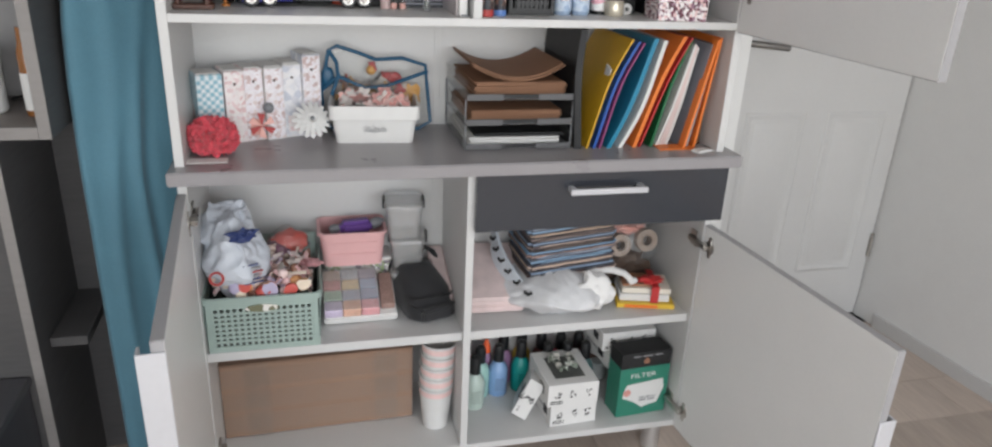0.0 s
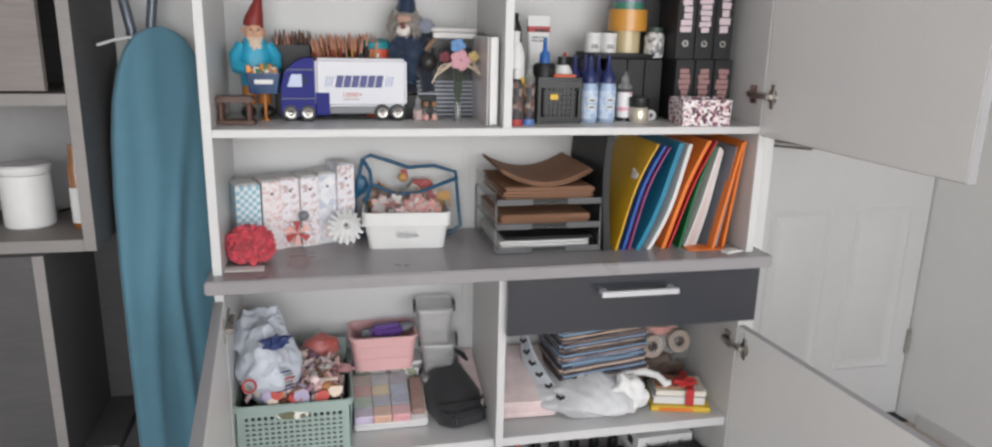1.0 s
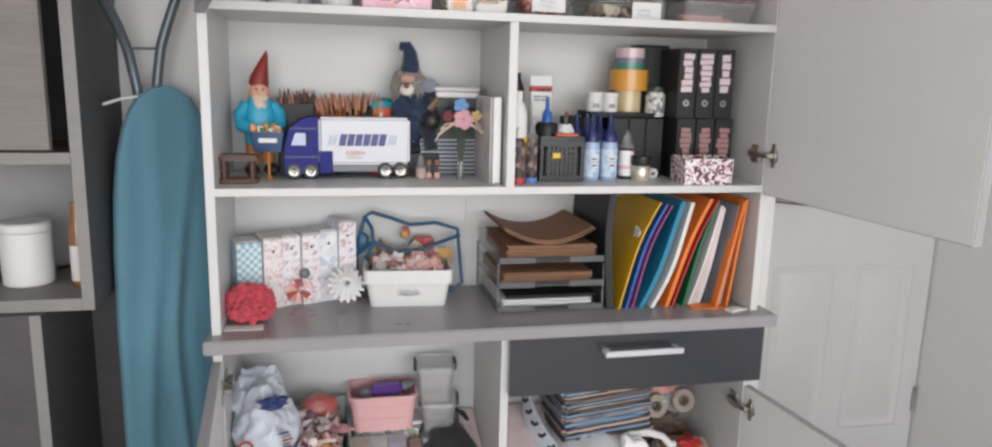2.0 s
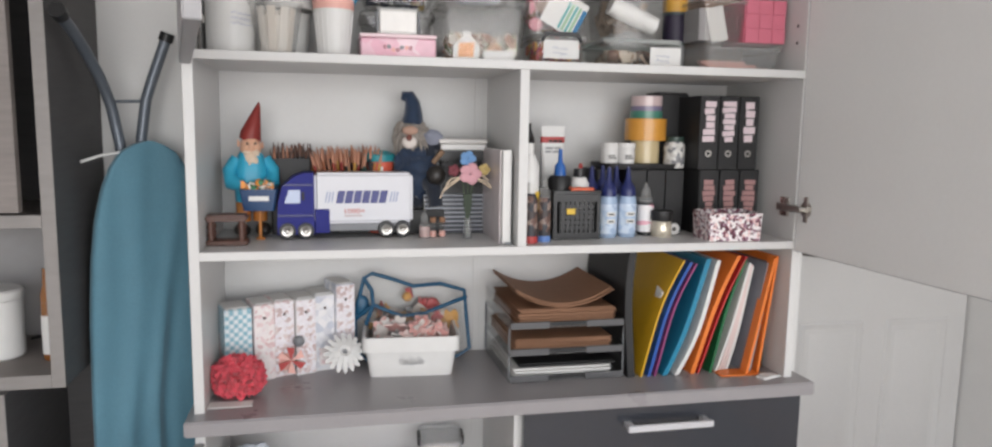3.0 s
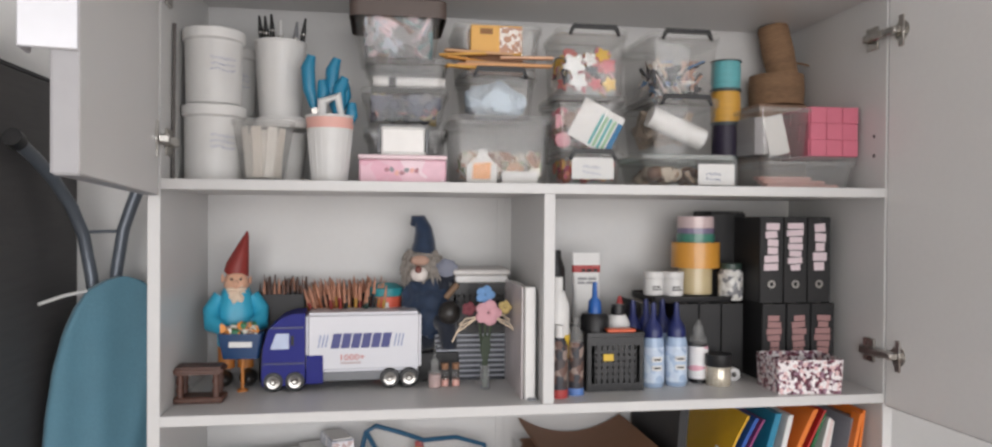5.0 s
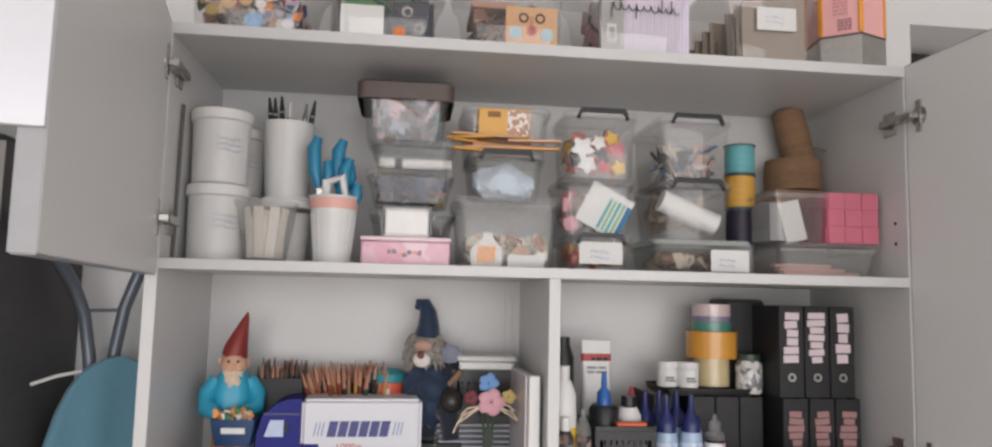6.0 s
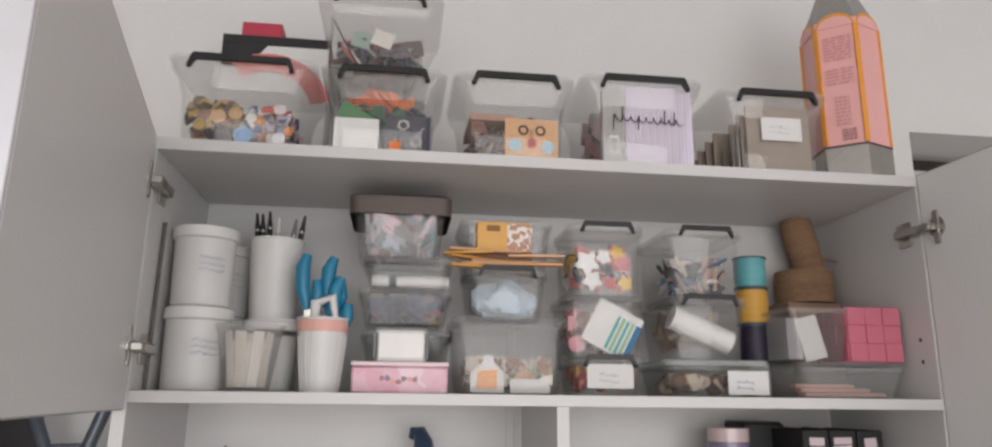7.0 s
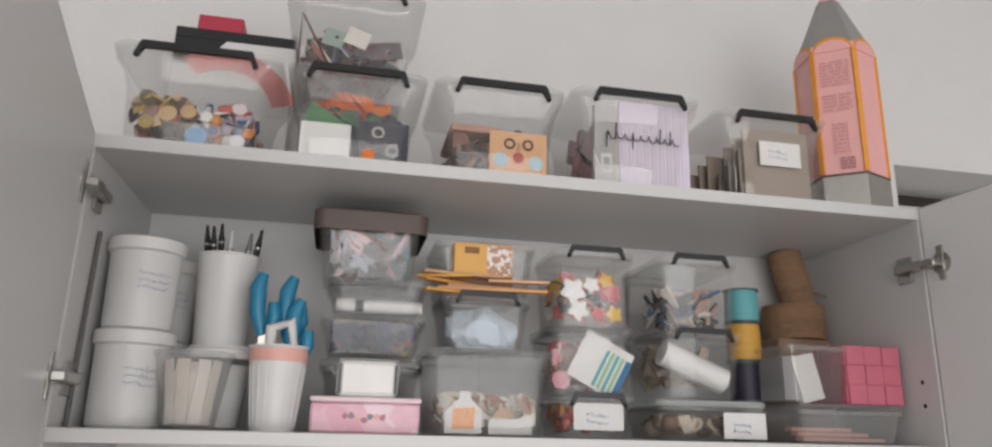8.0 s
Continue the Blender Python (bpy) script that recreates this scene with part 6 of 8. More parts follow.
bb = thing("black_basket", "black perforated basket full of glue bottles", "basket", (0.133, 0.128, ZA))
for turn, off, length, nx in ((0, 0.055, 0.098, 10), (180, 0.055, 0.098, 10), (90, 0.049, 0.11, 11), (-90, 0.049, 0.11, 11)):
    part("lattice_panel", xf(lattice(length, 0.098, nx, 6), pose(0, 0, 0, 0, 0, turn) @ pose(0, -off, 0)), BLACKP, bb)
part("bottom", box(-0.05, 0.05, -0.055, 0.055, 0, 0.002), BLACKP, bb)
part("rim", loft([[(x, y, z) for x, y in rounded(0.1 + g, 0.112 + g, 0.004)] for g, z in ((0, 0.092), (0.005, 0.093), (0.005, 0.1), (-0.002, 0.1))], False, False), BLACKP, bb)
part("dark_contents", box(-0.044, 0.044, -0.048, 0.05, 0.0025, 0.06), BLACKC, bb)
part("yellow_tab", box(-0.022, -0.004, -0.058, -0.0565, 0.052, 0.064, 0.0006), YELLOWP, bb, "yellow tab")
bottle("black_glue", "black bottle with blue collar and pointed nozzle", (0.108, 0.115, ZA + 0.0605), [(0, 0), (0.024, 0), (0.025, 0.06), (0.02, 0.068), (0, 0.068)], BLACKP, [(0.012, 0.068), (0.011, 0.088), (0.005, 0.096), (0.004, 0.122), (0, 0.123)], mat("blue_collar", rgb(34, 96, 180), 0.35))
bottle("white_jar", "white jar with black pump cap", (0.152, 0.12, ZA + 0.0605), [(0, 0), (0.02, 0), (0.021, 0.05), (0.014, 0.064), (0, 0.064)], WPLAST, [(0.01, 0.064), (0.0125, 0.066), (0.0125, 0.082), (0, 0.083)], BLACKP)
og = thing("orange_sachet", "orange sachet lying over the basket rim", "sachet", (0.142, 0.076, ZA + 0.1005))
part("strip", box(-0.024, 0.026, -0.008, 0.012, 0, 0.006, 0.002), mat("orange_red", rgb(226, 96, 56), 0.4), og)
tb = thing("paint_tube", "white paint tube with red band standing cap down", "tube", (0.114, 0.195, ZA + 0.008))
part("body", loft([[(x, y, z) for x, y in rounded(w, d, d / 2.2)] for w, d, z in ((0.034, 0.03, 0.03), (0.05, 0.034, 0.04), (0.052, 0.02, 0.15), (0.054, 0.006, 0.205), (0.054, 0.004, 0.222))]), WPLAST, tb)
part("red_band", loft([[(x, y, z) for x, y in rounded(w, d, d / 2.2)] for w, d, z in ((0.0535, 0.0125, 0.186), (0.0545, 0.01, 0.199))], False, False), REDP, tb, "red printed band")
part("cap", lathe([(0, 0), (0.017, 0), (0.017, 0.03), (0, 0.03)], 20), BLACKP, tb)
bars(tb, INK, -0.01, 0.02, 0.187, 0.197, 1, -0.0068, 3)
bars(tb, GREYINK, -0.018, 0.018, 0.165, 0.18, 2, -0.0095, 5)

GLUE, GLUECAP = mat("pale_blue_glue", rgb(160, 184, 214), 0.25, grain=0.05), mat("navy_cap", rgb(34, 44, 104), 0.35)
for k, (x, y) in enumerate(((0.212, 0.105), (0.256, 0.108), (0.19, 0.15), (0.22, 0.165), (0.25, 0.16), (0.28, 0.165))):
    b = bottle("glue_bottle", "pale blue glue bottle with pointed navy cap", (x, y, ZA), [(0, 0), (0.0175, 0), (0.019, 0.004), (0.019, 0.075), (0.017, 0.086), (0, 0.087)], GLUE,
               [(0.0165, 0.086), (0.0165, 0.098), (0.014, 0.106), (0.006, 0.118), (0.004, 0.146), (0, 0.148)], GLUECAP, (0.0192, 0.008, 0.07), LABELB, group="glue bottles")
    if k < 2:
        for z in (0.03, 0.045):
            part("label_patch", box(-0.009, 0.009, -0.0208, -0.018, z, z + 0.009), PAPER, b)
            part("label_word", box(-0.006, 0.006, -0.0214, -0.0206, z + 0.003, z + 0.006), INK, b)
rd_ = bottle("red_marker", "thin bottle with a dark red pointed cap", (0.178, 0.19, ZA), [(0, 0), (0.01, 0), (0.01, 0.11), (0, 0.112)], GLUE, [(0.0105, 0.11), (0.008, 0.13), (0.003, 0.15), (0, 0.15)], REDP)
bottle("pink_bottle", "small bottle with pink label and frosted tip", (0.305, 0.125, ZA), [(0, 0), (0.0165, 0), (0.017, 0.065), (0.015, 0.07), (0, 0.07)], BLACKP, [(0.0165, 0.07), (0.0165, 0.08), (0.01, 0.084), (0.0095, 0.1), (0.004, 0.104), (0.003, 0.112), (0, 0.112)], FROST, (0.0171, 0.008, 0.066), cells("pink_label", [rgb(230, 130, 160), rgb(238, 236, 236), rgb(236, 170, 186), rgb(238, 234, 234)], 60, squash=(0.2, 0.2, 1)))
jb = bottle("glitter_jar", "small jar with black lid and shiny contents", (0.332, 0.1, ZA), [(0, 0), (0.021, 0), (0.022, 0.003), (0.022, 0.03), (0.02, 0.034), (0, 0.034)], mat("glitter_fill", rgb(206, 196, 176), 0.2, metal=0.4, grain=0.4, scale=300), [(0.0225, 0.034), (0.0235, 0.036), (0.0235, 0.055), (0, 0.057)], BLACKP)
ps = thing("tape_ring", "small ring of white tape standing on edge", "tape", (0.372, 0.125, ZA + 0.0121), tilt=(90, 0))
part("ring", lathe([(0.005, -0.006), (0.012, -0.006), (0.012, 0.006), (0.005, 0.006), (0.005, -0.006)], 20), PAPER, ps)

fbx = thing("floral_box", "small box with burgundy and white flower print", "box", (0.458, 0.052, ZA), -4)
FLORAL = cells("burgundy_flowers", [rgb(232, 224, 226), rgb(120, 54, 72), rgb(236, 228, 228), rgb(226, 190, 190), rgb(150, 110, 130), rgb(238, 232, 232), rgb(90, 44, 60)], 190)
part("body", tub(0.112, 0.085, 0.116, 0.089, 0.058, 0.004, 0.002), FLORAL, fbx)
part("inside", box(-0.05, 0.05, -0.036, 0.036, 0.003, 0.04), BLACKC, fbx)


def binder(at, w, h, d, label_mat, seed, rows, ring=True):
    b = thing("mini_binder", "small black ring binder with paper strips on the spine", "binder", at, 0, "black binders")
    part("spine", box(-w / 2, w / 2, 0, 0.003, 0, h, 0.001), BLACKC, b)
    part("cover", box(-w / 2, -w / 2 + 0.003, 0.0035, d, 0, h, 0.001), BLACKC, b)
    part("cover", box(w / 2 - 0.003, w / 2, 0.0035, d, 0, h, 0.001), BLACKC, b)
    part("pages", box(-w / 2 + 0.004, w / 2 - 0.004, 0.006, d - 0.006, 0.003, h - 0.004), mat("cream_pages", rgb(190, 180, 170), 0.8), b)
    rnd = random.Random(seed)
    if label_mat:
        z1 = h * 0.94 if ring else h * 0.86
        z0 = h * 0.38 if ring else h * 0.1
        for k in range(rows):
            zz = z0 + (z1 - z0) * k / rows
            ww = w * rnd.uniform(0.4, 0.66)
            part("paper_strip", box(-ww / 2 + rnd.uniform(-0.003, 0.003), ww / 2, -0.0012, -0.0002, 0, (z1 - z0) / rows * 0.85), label_mat, b, "paper label strip").matrix_basis = pose(0, 0, zz, 0, rnd.uniform(-4, 4), 0)
    if ring:
        part("finger_ring", xf(lathe([(0.004, 0), (0.0075, 0), (0.0075, 0.001), (0.004, 0.001), (0.004, 0)], 20), pose(0, 0, 0, 90, 0, 0)), STEEL, b, "metal finger ring").matrix_basis = pose(0, -0.0002, h * 0.22)
    return b


STRIP, STRIP2 = mat("pinkish_label", rgb(226, 206, 212), 0.7, grain=0.06), mat("dusky_label", rgb(176, 130, 128), 0.7, grain=0.15)
for k in range(3):
    binder((0.445 + 0.048 * k, 0.112, ZA), 0.045, 0.141, 0.165, STRIP2, 20 + k, 9, False)
for k in range(3):
    binder((0.441 + 0.047 * k, 0.116, ZA + 0.1415), 0.045, 0.158, 0.165, STRIP, 30 + k, (6, 7, 5)[k])
for k in range(3):
    binder((0.296 + 0.044 * k, 0.152, ZA), 0.042, 0.138, 0.14, None, 40 + k, 0, False)
binder((0.232, 0.165, ZA), 0.042, 0.138, 0.13, None, 45, 0, False)
al = thing("black_album", "large black album standing behind the binders", "album", (0.408, 0.218, ZA + 0.1415))
part("body", box(-0.04, 0.034, 0, 0.08, 0, 0.165, 0.002), BLACKC, al)
part("pages", box(-0.036, 0.03, 0.003, 0.082, 0.1655, 0.168), BLACKP, al)
shelfp = thing("black_tray", "flat black tray lying on the black binders", "tray", (0.31, 0.22, ZA + 0.1385))
part("tray", tub(0.15, 0.12, 0.156, 0.126, 0.012, 0.006, 0.002), BLACKP, shelfp)

zt = ZA + 0.151
for r, h, c, rg, nm, lb in ((0.032, 0.05, rgb(206, 186, 140), 0.25, "gold_tape_roll", "wide cream gold tape roll lying flat"), (0.046, 0.048, rgb(222, 152, 52), 0.3, "ochre_tape_roll", "wide ochre yellow tape roll lying flat"), (0.036, 0.016, rgb(70, 140, 120), 0.3, "green_tape_roll", "narrow green tape roll on top"), (0.035, 0.01, rgb(130, 120, 150), 0.25, "mauve_tape_roll", "narrow mauve tape roll on top"), (0.035, 0.022, rgb(214, 190, 190), 0.15, "glitter_tape_roll", "shiny pink tape roll on top of the stack")):
    t = thing(nm, lb, "tape roll", (0.336, 0.212, zt), 0, "stack of tape rolls")
    part("tape", lathe([(r * 0.62, 0), (r, 0), (r, h), (r * 0.62, h), (r * 0.62, 0)], 32), mat(nm + "_colour", c, rg, grain=0.05, clear=0.3), t)
    part("core", lathe([(r * 0.57, 0.0), (r * 0.615, 0), (r * 0.615, h), (r * 0.57, h), (r * 0.57, 0)], 28), KRAFT2, t)
    zt += h + 0.0005
for x, y in ((0.244, 0.19), (0.278, 0.178)):
    j = bottle("cream_jar", "small white lidded jar with printed label", (x, y, ZA + 0.1515), [(0, 0), (0.018, 0), (0.0188, 0.002), (0.0188, 0.031), (0, 0.031)], WPLAST, [(0.019, 0.0315), (0.0196, 0.033), (0.0196, 0.044), (0, 0.0445)], WPLAST)
    bars(j, INK, -0.009, 0.009, 0.01, 0.02, 2, -0.0192, 3)
j = bottle("glass_jar", "glass jar of white pieces with dark green lid", (0.3945, 0.183, ZA + 0.1415), [(0, 0), (0.0215, 0), (0.0235, 0.004), (0.0235, 0.05), (0.0185, 0.058), (0, 0.058)], cells("white_pieces", [rgb(214, 212, 206), rgb(190, 186, 180), rgb(226, 224, 220), rgb(130, 130, 134)], 110, 0.25), [(0.019, 0.058), (0.0205, 0.0595), (0.0205, 0.069), (0, 0.07)], mat("bottle_green", rgb(50, 70, 62), 0.4))


# ---------------------------------------------------------------- upper shelf, left: buckets, cups
SCRIB = mat("blue_grey_pen", rgb(150, 158, 186), 0.6)


def scribble(parent, x, z, y, w, seed, material=SCRIB, r=0.0006, rows=1, curve=0.0):
    """A line of handwriting that cannot be read, on a front at y (curving back by curve at its ends)."""
    rnd = random.Random(seed)
    for k in range(rows):
        n = int(w / 0.0022)
        pts = []
        for q in range(n):
            u = q / n
            xx = x + w * u
            pts.append((xx + 0.0016 * math.sin(q * 2.6), y + curve * xx * xx, z - 0.009 * k + rnd.choice((0.0004, 0.0016, 0.002, 0.004)) * (1 if q % 2 else -0.6) - 0.004 * u))
        part("pen_line", tube(pts, r, 5), material, parent, "line of handwriting")


BUCKETPEN = mat("faded_pen", rgb(176, 180, 206), 0.6)


def bucket(at, r0, r1, h, seed):
    b = thing("plastic_bucket", "white lidded plastic bucket with a pen-written label", "bucket", at, 0, "white buckets")
    part("body", lathe([(0, 0), (r0 - 0.003, 0), (r0, 0.003), (r1, h - 0.02), (r1 + 0.002, h - 0.018), (0, h - 0.018)], 36), WPLAST, b)
    part("lid", lathe([(r1 + 0.002, h - 0.0178), (r1 + 0.004, h - 0.017), (r1 + 0.004, h - 0.002), (r1 + 0.001, h), (r1 - 0.004, h - 0.001), (r1 - 0.006, h - 0.004), (0, h - 0.004)], 36), mat("bucket_lid", (0.8, 0.79, 0.77, 1), 0.4, grain=0.03), b)
    scribble(b, 0.004, h * 0.6, -r1 - 0.0002, 0.036, seed, BUCKETPEN, 0.0005, rows=3, curve=9.0)
    return b


bucket((-0.531, 0.112, ZS), 0.0445, 0.0455, 0.121, 3)
bucket((-0.532, 0.114, ZS + 0.1215), 0.0425, 0.0445, 0.121, 6)
bucket((-0.53, 0.228, ZS), 0.041, 0.043, 0.118, 4)
bucket((-0.528, 0.228, ZS + 0.1185), 0.041, 0.043, 0.118, 9)
rod = thing("thin_rod", "thin dark rod leaning behind the buckets", "rod", (-0.578, 0.05, ZS))
part("rod", tube([(0, 0, 0), (0.0, 0.008, 0.24)], 0.003, 8), mat("dark_rod", rgb(90, 84, 80), 0.5), rod)

CUPCLEAR = clear_mat("bright_clear_plastic", (0.99, 0.99, 0.985), 0.1, 0.15, 0.05)
cc = thing("clear_cup", "clear plastic tub holding pale wooden sticks", "cup", (-0.45, 0.088, ZS))
part("tub", lathe([(0, 0), (0.031, 0), (0.033, 0.003), (0.046, 0.086), (0.048, 0.09), (0.0455, 0.086), (0.0315, 0.004), (0, 0.004)], 32), FROST, cc)
part("rim", lathe([(0.0455, 0.0895), (0.049, 0.09), (0.05, 0.092), (0.05, 0.096), (0.0475, 0.0965), (0.0455, 0.092), (0.0455, 0.0895)], 32), FROST, cc, "frosted rolled rim")
lc = thing("lidded_cup", "white plastic cup with a lid, carrying another cup", "cup", (-0.428, 0.165, ZS))
part("cup", lathe([(0, 0), (0.031, 0), (0.032, 0.002), (0.041, 0.092), (0, 0.092)], 32), CUPCLEAR, lc, "clear cup body")
part("contents", lathe([(0, 0.003), (0.029, 0.003), (0.038, 0.085), (0, 0.085)], 24), PAPER, lc, "white paper inside")
part("lid", lathe([(0.041, 0.0925), (0.0485, 0.093), (0.0495, 0.095), (0.0495, 0.105), (0.046, 0.107), (0.045, 0.111), (0, 0.1113)], 32), WPLAST, lc, "white lid")
PALESTICK, CREAMSTICK = mat("pale_stick", rgb(236, 224, 210), 0.6, grain=0.1), mat("cream_stick", rgb(244, 236, 226), 0.6, grain=0.08)
for k in range(11):
    a = 2 * math.pi * k / 11
    part("stick", box(-0.008, 0.008, -0.001, 0.001, 0, 0.08, 0.0008), (PALESTICK, CREAMSTICK)[k % 2], cc, "pale wooden stick").matrix_basis = pose(0.026 * math.cos(a), 0.026 * math.sin(a), 0.006, -7 * math.sin(a), 7 * math.cos(a), math.degrees(a) + 90)
part("inner_paper", lathe([(0, 0.006), (0.0235, 0.006), (0.0315, 0.07), (0, 0.07)], 14), CREAMSTICK, cc)
wc = thing("white_cup", "tall white plastic cup with pens standing in it", "cup", (-0.434, 0.165, ZS + 0.1118))
part("cup", lathe([(0, 0), (0.034, 0), (0.035, 0.002), (0.0425, 0.126), (0.041, 0.127), (0.033, 0.004), (0, 0.004)], 32), WPLAST, wc)
part("rim", lathe([(0.0425, 0.1245), (0.0438, 0.125), (0.0438, 0.128), (0.0415, 0.1285), (0.041, 0.127)], 32), WPLAST, wc)
for k, (x, y, l, m_) in enumerate(((-0.026, 0.0, 0.152, INK), (-0.018, -0.012, 0.148, INK), (-0.012, 0.008, 0.157, INK), (-0.002, 0.012, 0.148, WPLAST), (0.02, 0.0, 0.144, GREYP), (0.03, -0.004, 0.15, INK))):
    p = thing("pen", "thin pen standing in the white cup", "pen", (-0.434 + x * 0.7, 0.165 + y * 0.7, ZS + 0.134), tilt=(-y * 120, x * 260), group="pens in the cup")
    part("barrel", lathe([(0, 0), (0.004, 0), (0.0046, l - 0.025), (0.003, l - 0.012), (0.002, l), (0, l)], 10), m_, p)
    part("collar", lathe([(0.0048, l - 0.03), (0.0048, l - 0.027)], 10), STEEL, p)
pc = thing("pink_rim_cup", "white ribbed paper cup with pink rim band", "cup", (-0.347, 0.1, ZS))
bm = lathe([(0, 0.002), (0.0275, 0.002), (0.028, 0), (0.0385, 0.106), (0.04, 0.107), (0.04, 0.109), (0.038, 0.109), (0.027, 0.006), (0, 0.006)], 40)
part("cup", bm, WPLAST, pc)
part("band", lathe([(0.0372, 0.088), (0.0389, 0.105)], 40), PEACH, pc, "pink printed band")
for k in range(20):
    a = 2 * math.pi * k / 20
    part("rib", tube([(0.0288 * math.cos(a), 0.0288 * math.sin(a), 0.006), (0.0363 * math.cos(a), 0.0363 * math.sin(a), 0.082)], 0.0007, 4), WPLAST, pc)
for k, (x, y, l, rz) in enumerate(((-0.024, 0.0, 0.2, 6), (0.012, 0.01, 0.198, -4), (0.026, -0.004, 0.165, 10))):
    c = thing("scissors", "pair of scissors with teal plastic handles", "scissors", (-0.347 + x * 0.6, 0.1 + y, ZS + 0.008), tilt=(0, x * 150), group="scissors in the cup")
    bm = tube([(-0.004, 0, l - 0.085), (-0.01, 0, l - 0.055), (-0.01, 0, l - 0.02), (-0.003, 0, l)], [0.006, 0.0105, 0.0115, 0.007], 14)
    part("handle", bm, TEALP, c, "teal plastic handle", True)
    bm = tube([(0.006, 0.002, l - 0.085), (0.012, 0.002, l - 0.06), (0.011, 0.002, l - 0.04)], [0.006, 0.0105, 0.007], 14)
    part("handle", bm, TEALP, c, "teal plastic handle", True)
    part("blade", prism([(-0.006, 0), (0.004, 0), (0.008, l - 0.08), (-0.008, l - 0.08)], -0.0012, 0.0012), STEEL, c)
wg = thing("white_tool", "white plastic handled tool among the scissors", "tool", (-0.355, 0.085, ZS + 0.01), tilt=(0, 4))
part("handle", tube([(-0.01, 0, 0.085), (-0.012, 0, 0.12), (0.012, 0, 0.132), (0.02, 0, 0.1)], [0.006, 0.009, 0.008, 0.005], 12), WPLAST, wg, "", True)


# ---------------------------------------------------------------- upper shelf: boxes
def bar_handle(parent, L, y, h, s):
    """A flat black bar with short slanting feet and small knobs, over the front edge of a box."""
    bm = prism([(-L - 0.007 * s, h - 0.013 * s), (-L - 0.001 * s, h - 0.013 * s), (-L + 0.005 * s, h - 0.004 * s), (L - 0.005 * s, h - 0.004 * s), (L + 0.001 * s, h - 0.013 * s), (L + 0.007 * s, h - 0.013 * s), (L + 0.002 * s, h + 0.001 * s), (L - 0.001 * s, h + 0.006 * s), (-L + 0.001 * s, h + 0.006 * s), (-L - 0.002 * s, h + 0.001 * s)], -y - 0.009 * s, -y - 0.0022)
    hd = part("handle", bm, BLACKP, parent, "black carrying bar")
    for q in (-1, 1):
        part("knob", xf(ball(0.0045 * s, (0, 0, 0), 2), pose(q * (L + 0.004 * s), -y - 0.006 * s, h - 0.014 * s)), BLACKP, hd)


def lid_box(name, label, at, w, d, h, turn=0, body=CLEAR, lid=FROST, handle=False, group="clear storage boxes", taper=0.86, category="storage box", hw=0.62):
    """A clear box with a rimmed lid; some have a black carrying bar over the front edge."""
    b = thing(name, label, category, at, turn, group)
    part("tub", tub(w * taper, d * taper, w * 0.97, d * 0.97, h - 0.009, 0.014, 0.0016, 0.003), body, b)
    part("lid", loft([[(x, y, z) for x, y in rounded(w + g, d + g, 0.015)] for g, z in ((0.0, h - 0.0085), (0.002, h - 0.003), (-0.002, h), (-0.018, h - 0.0005), (-0.024, h - 0.004))]), lid, b)
    if handle:
        L = w * hw / 2
        bar_handle(b, L, d / 2, h, 0.8)
    return b


# column 1
pk = thing("pink_tin", "long pale pink box with small printed animals", "box", (-0.229, 0.105, ZS), 0)
PINKB = cells("pink_print", [rgb(238, 186, 202), rgb(240, 196, 208), rgb(236, 176, 194), rgb(244, 214, 222), rgb(238, 190, 204)], 40)
part("body", box(-0.07, 0.07, -0.045, 0.06, 0, 0.038, 0.003), PINKB, pk)
part("lid", box(-0.0715, 0.0715, -0.0465, 0.0615, 0.0385, 0.0455, 0.002), mat("pale_pink_lid", rgb(244, 214, 220), 0.45), pk)
rnd = random.Random(2)
for k in range(7):
    part("printed_figure", xf(ball(0.0036, (0, 0, 0), 2, (1, 0.08, 1), 0.9, seed=k), pose(-0.026 + 0.008 * k, -0.0456, 0.016 + 0.006 * rnd.random())), (mat("dusty_rose_%d" % k, rgb(190, 130, 140), 0.6), GREYINK, PEACH)[k % 3], pk)
wt = thing("white_tin", "small white box with clear clips on the pink box", "box", (-0.229, 0.11, ZS + 0.046))
part("body", box(-0.035, 0.036, -0.035, 0.05, 0, 0.047, 0.003), mat("white_card_inside", rgb(240, 238, 234), 0.5), wt)
part("frame", box(-0.038, 0.039, -0.0375, -0.0352, 0.0, 0.006, bm=box(-0.038, 0.039, -0.0375, -0.0352, 0.042, 0.05)), FROST, wt)
for s in (-1, 1):
    part("clip", box(*sorted((s * 0.037, s * 0.041)), -0.039, -0.02, 0.004, 0.042, 0.001), GREYP, wt, "grey clip")
lid_box("clear_box", "low clear box behind the small white box", (-0.22, 0.235, ZS + 0.046), 0.15, 0.13, 0.056)
lid_box("clear_box", "clear box of blue and red sewing bits", (-0.225, 0.15, ZS + 0.1035), 0.143, 0.135, 0.054)
heap("sewing_bits", "dark blue, red and yellow sewing bits in a clear box", "craft supplies", -0.284, -0.166, 0.09, 0.2, ZS + 0.107, ZS + 0.145, 110, 0.024, [rgb(26, 36, 76), rgb(40, 50, 86), rgb(24, 34, 70), rgb(150, 60, 52), rgb(100, 98, 108), rgb(20, 28, 58), rgb(186, 160, 90), rgb(36, 46, 80)], "bcc", 21, dome=0.1)
lid_box("clear_box", "clear box holding white rolled papers and tape", (-0.222, 0.155, ZS + 0.158), 0.138, 0.135, 0.05)
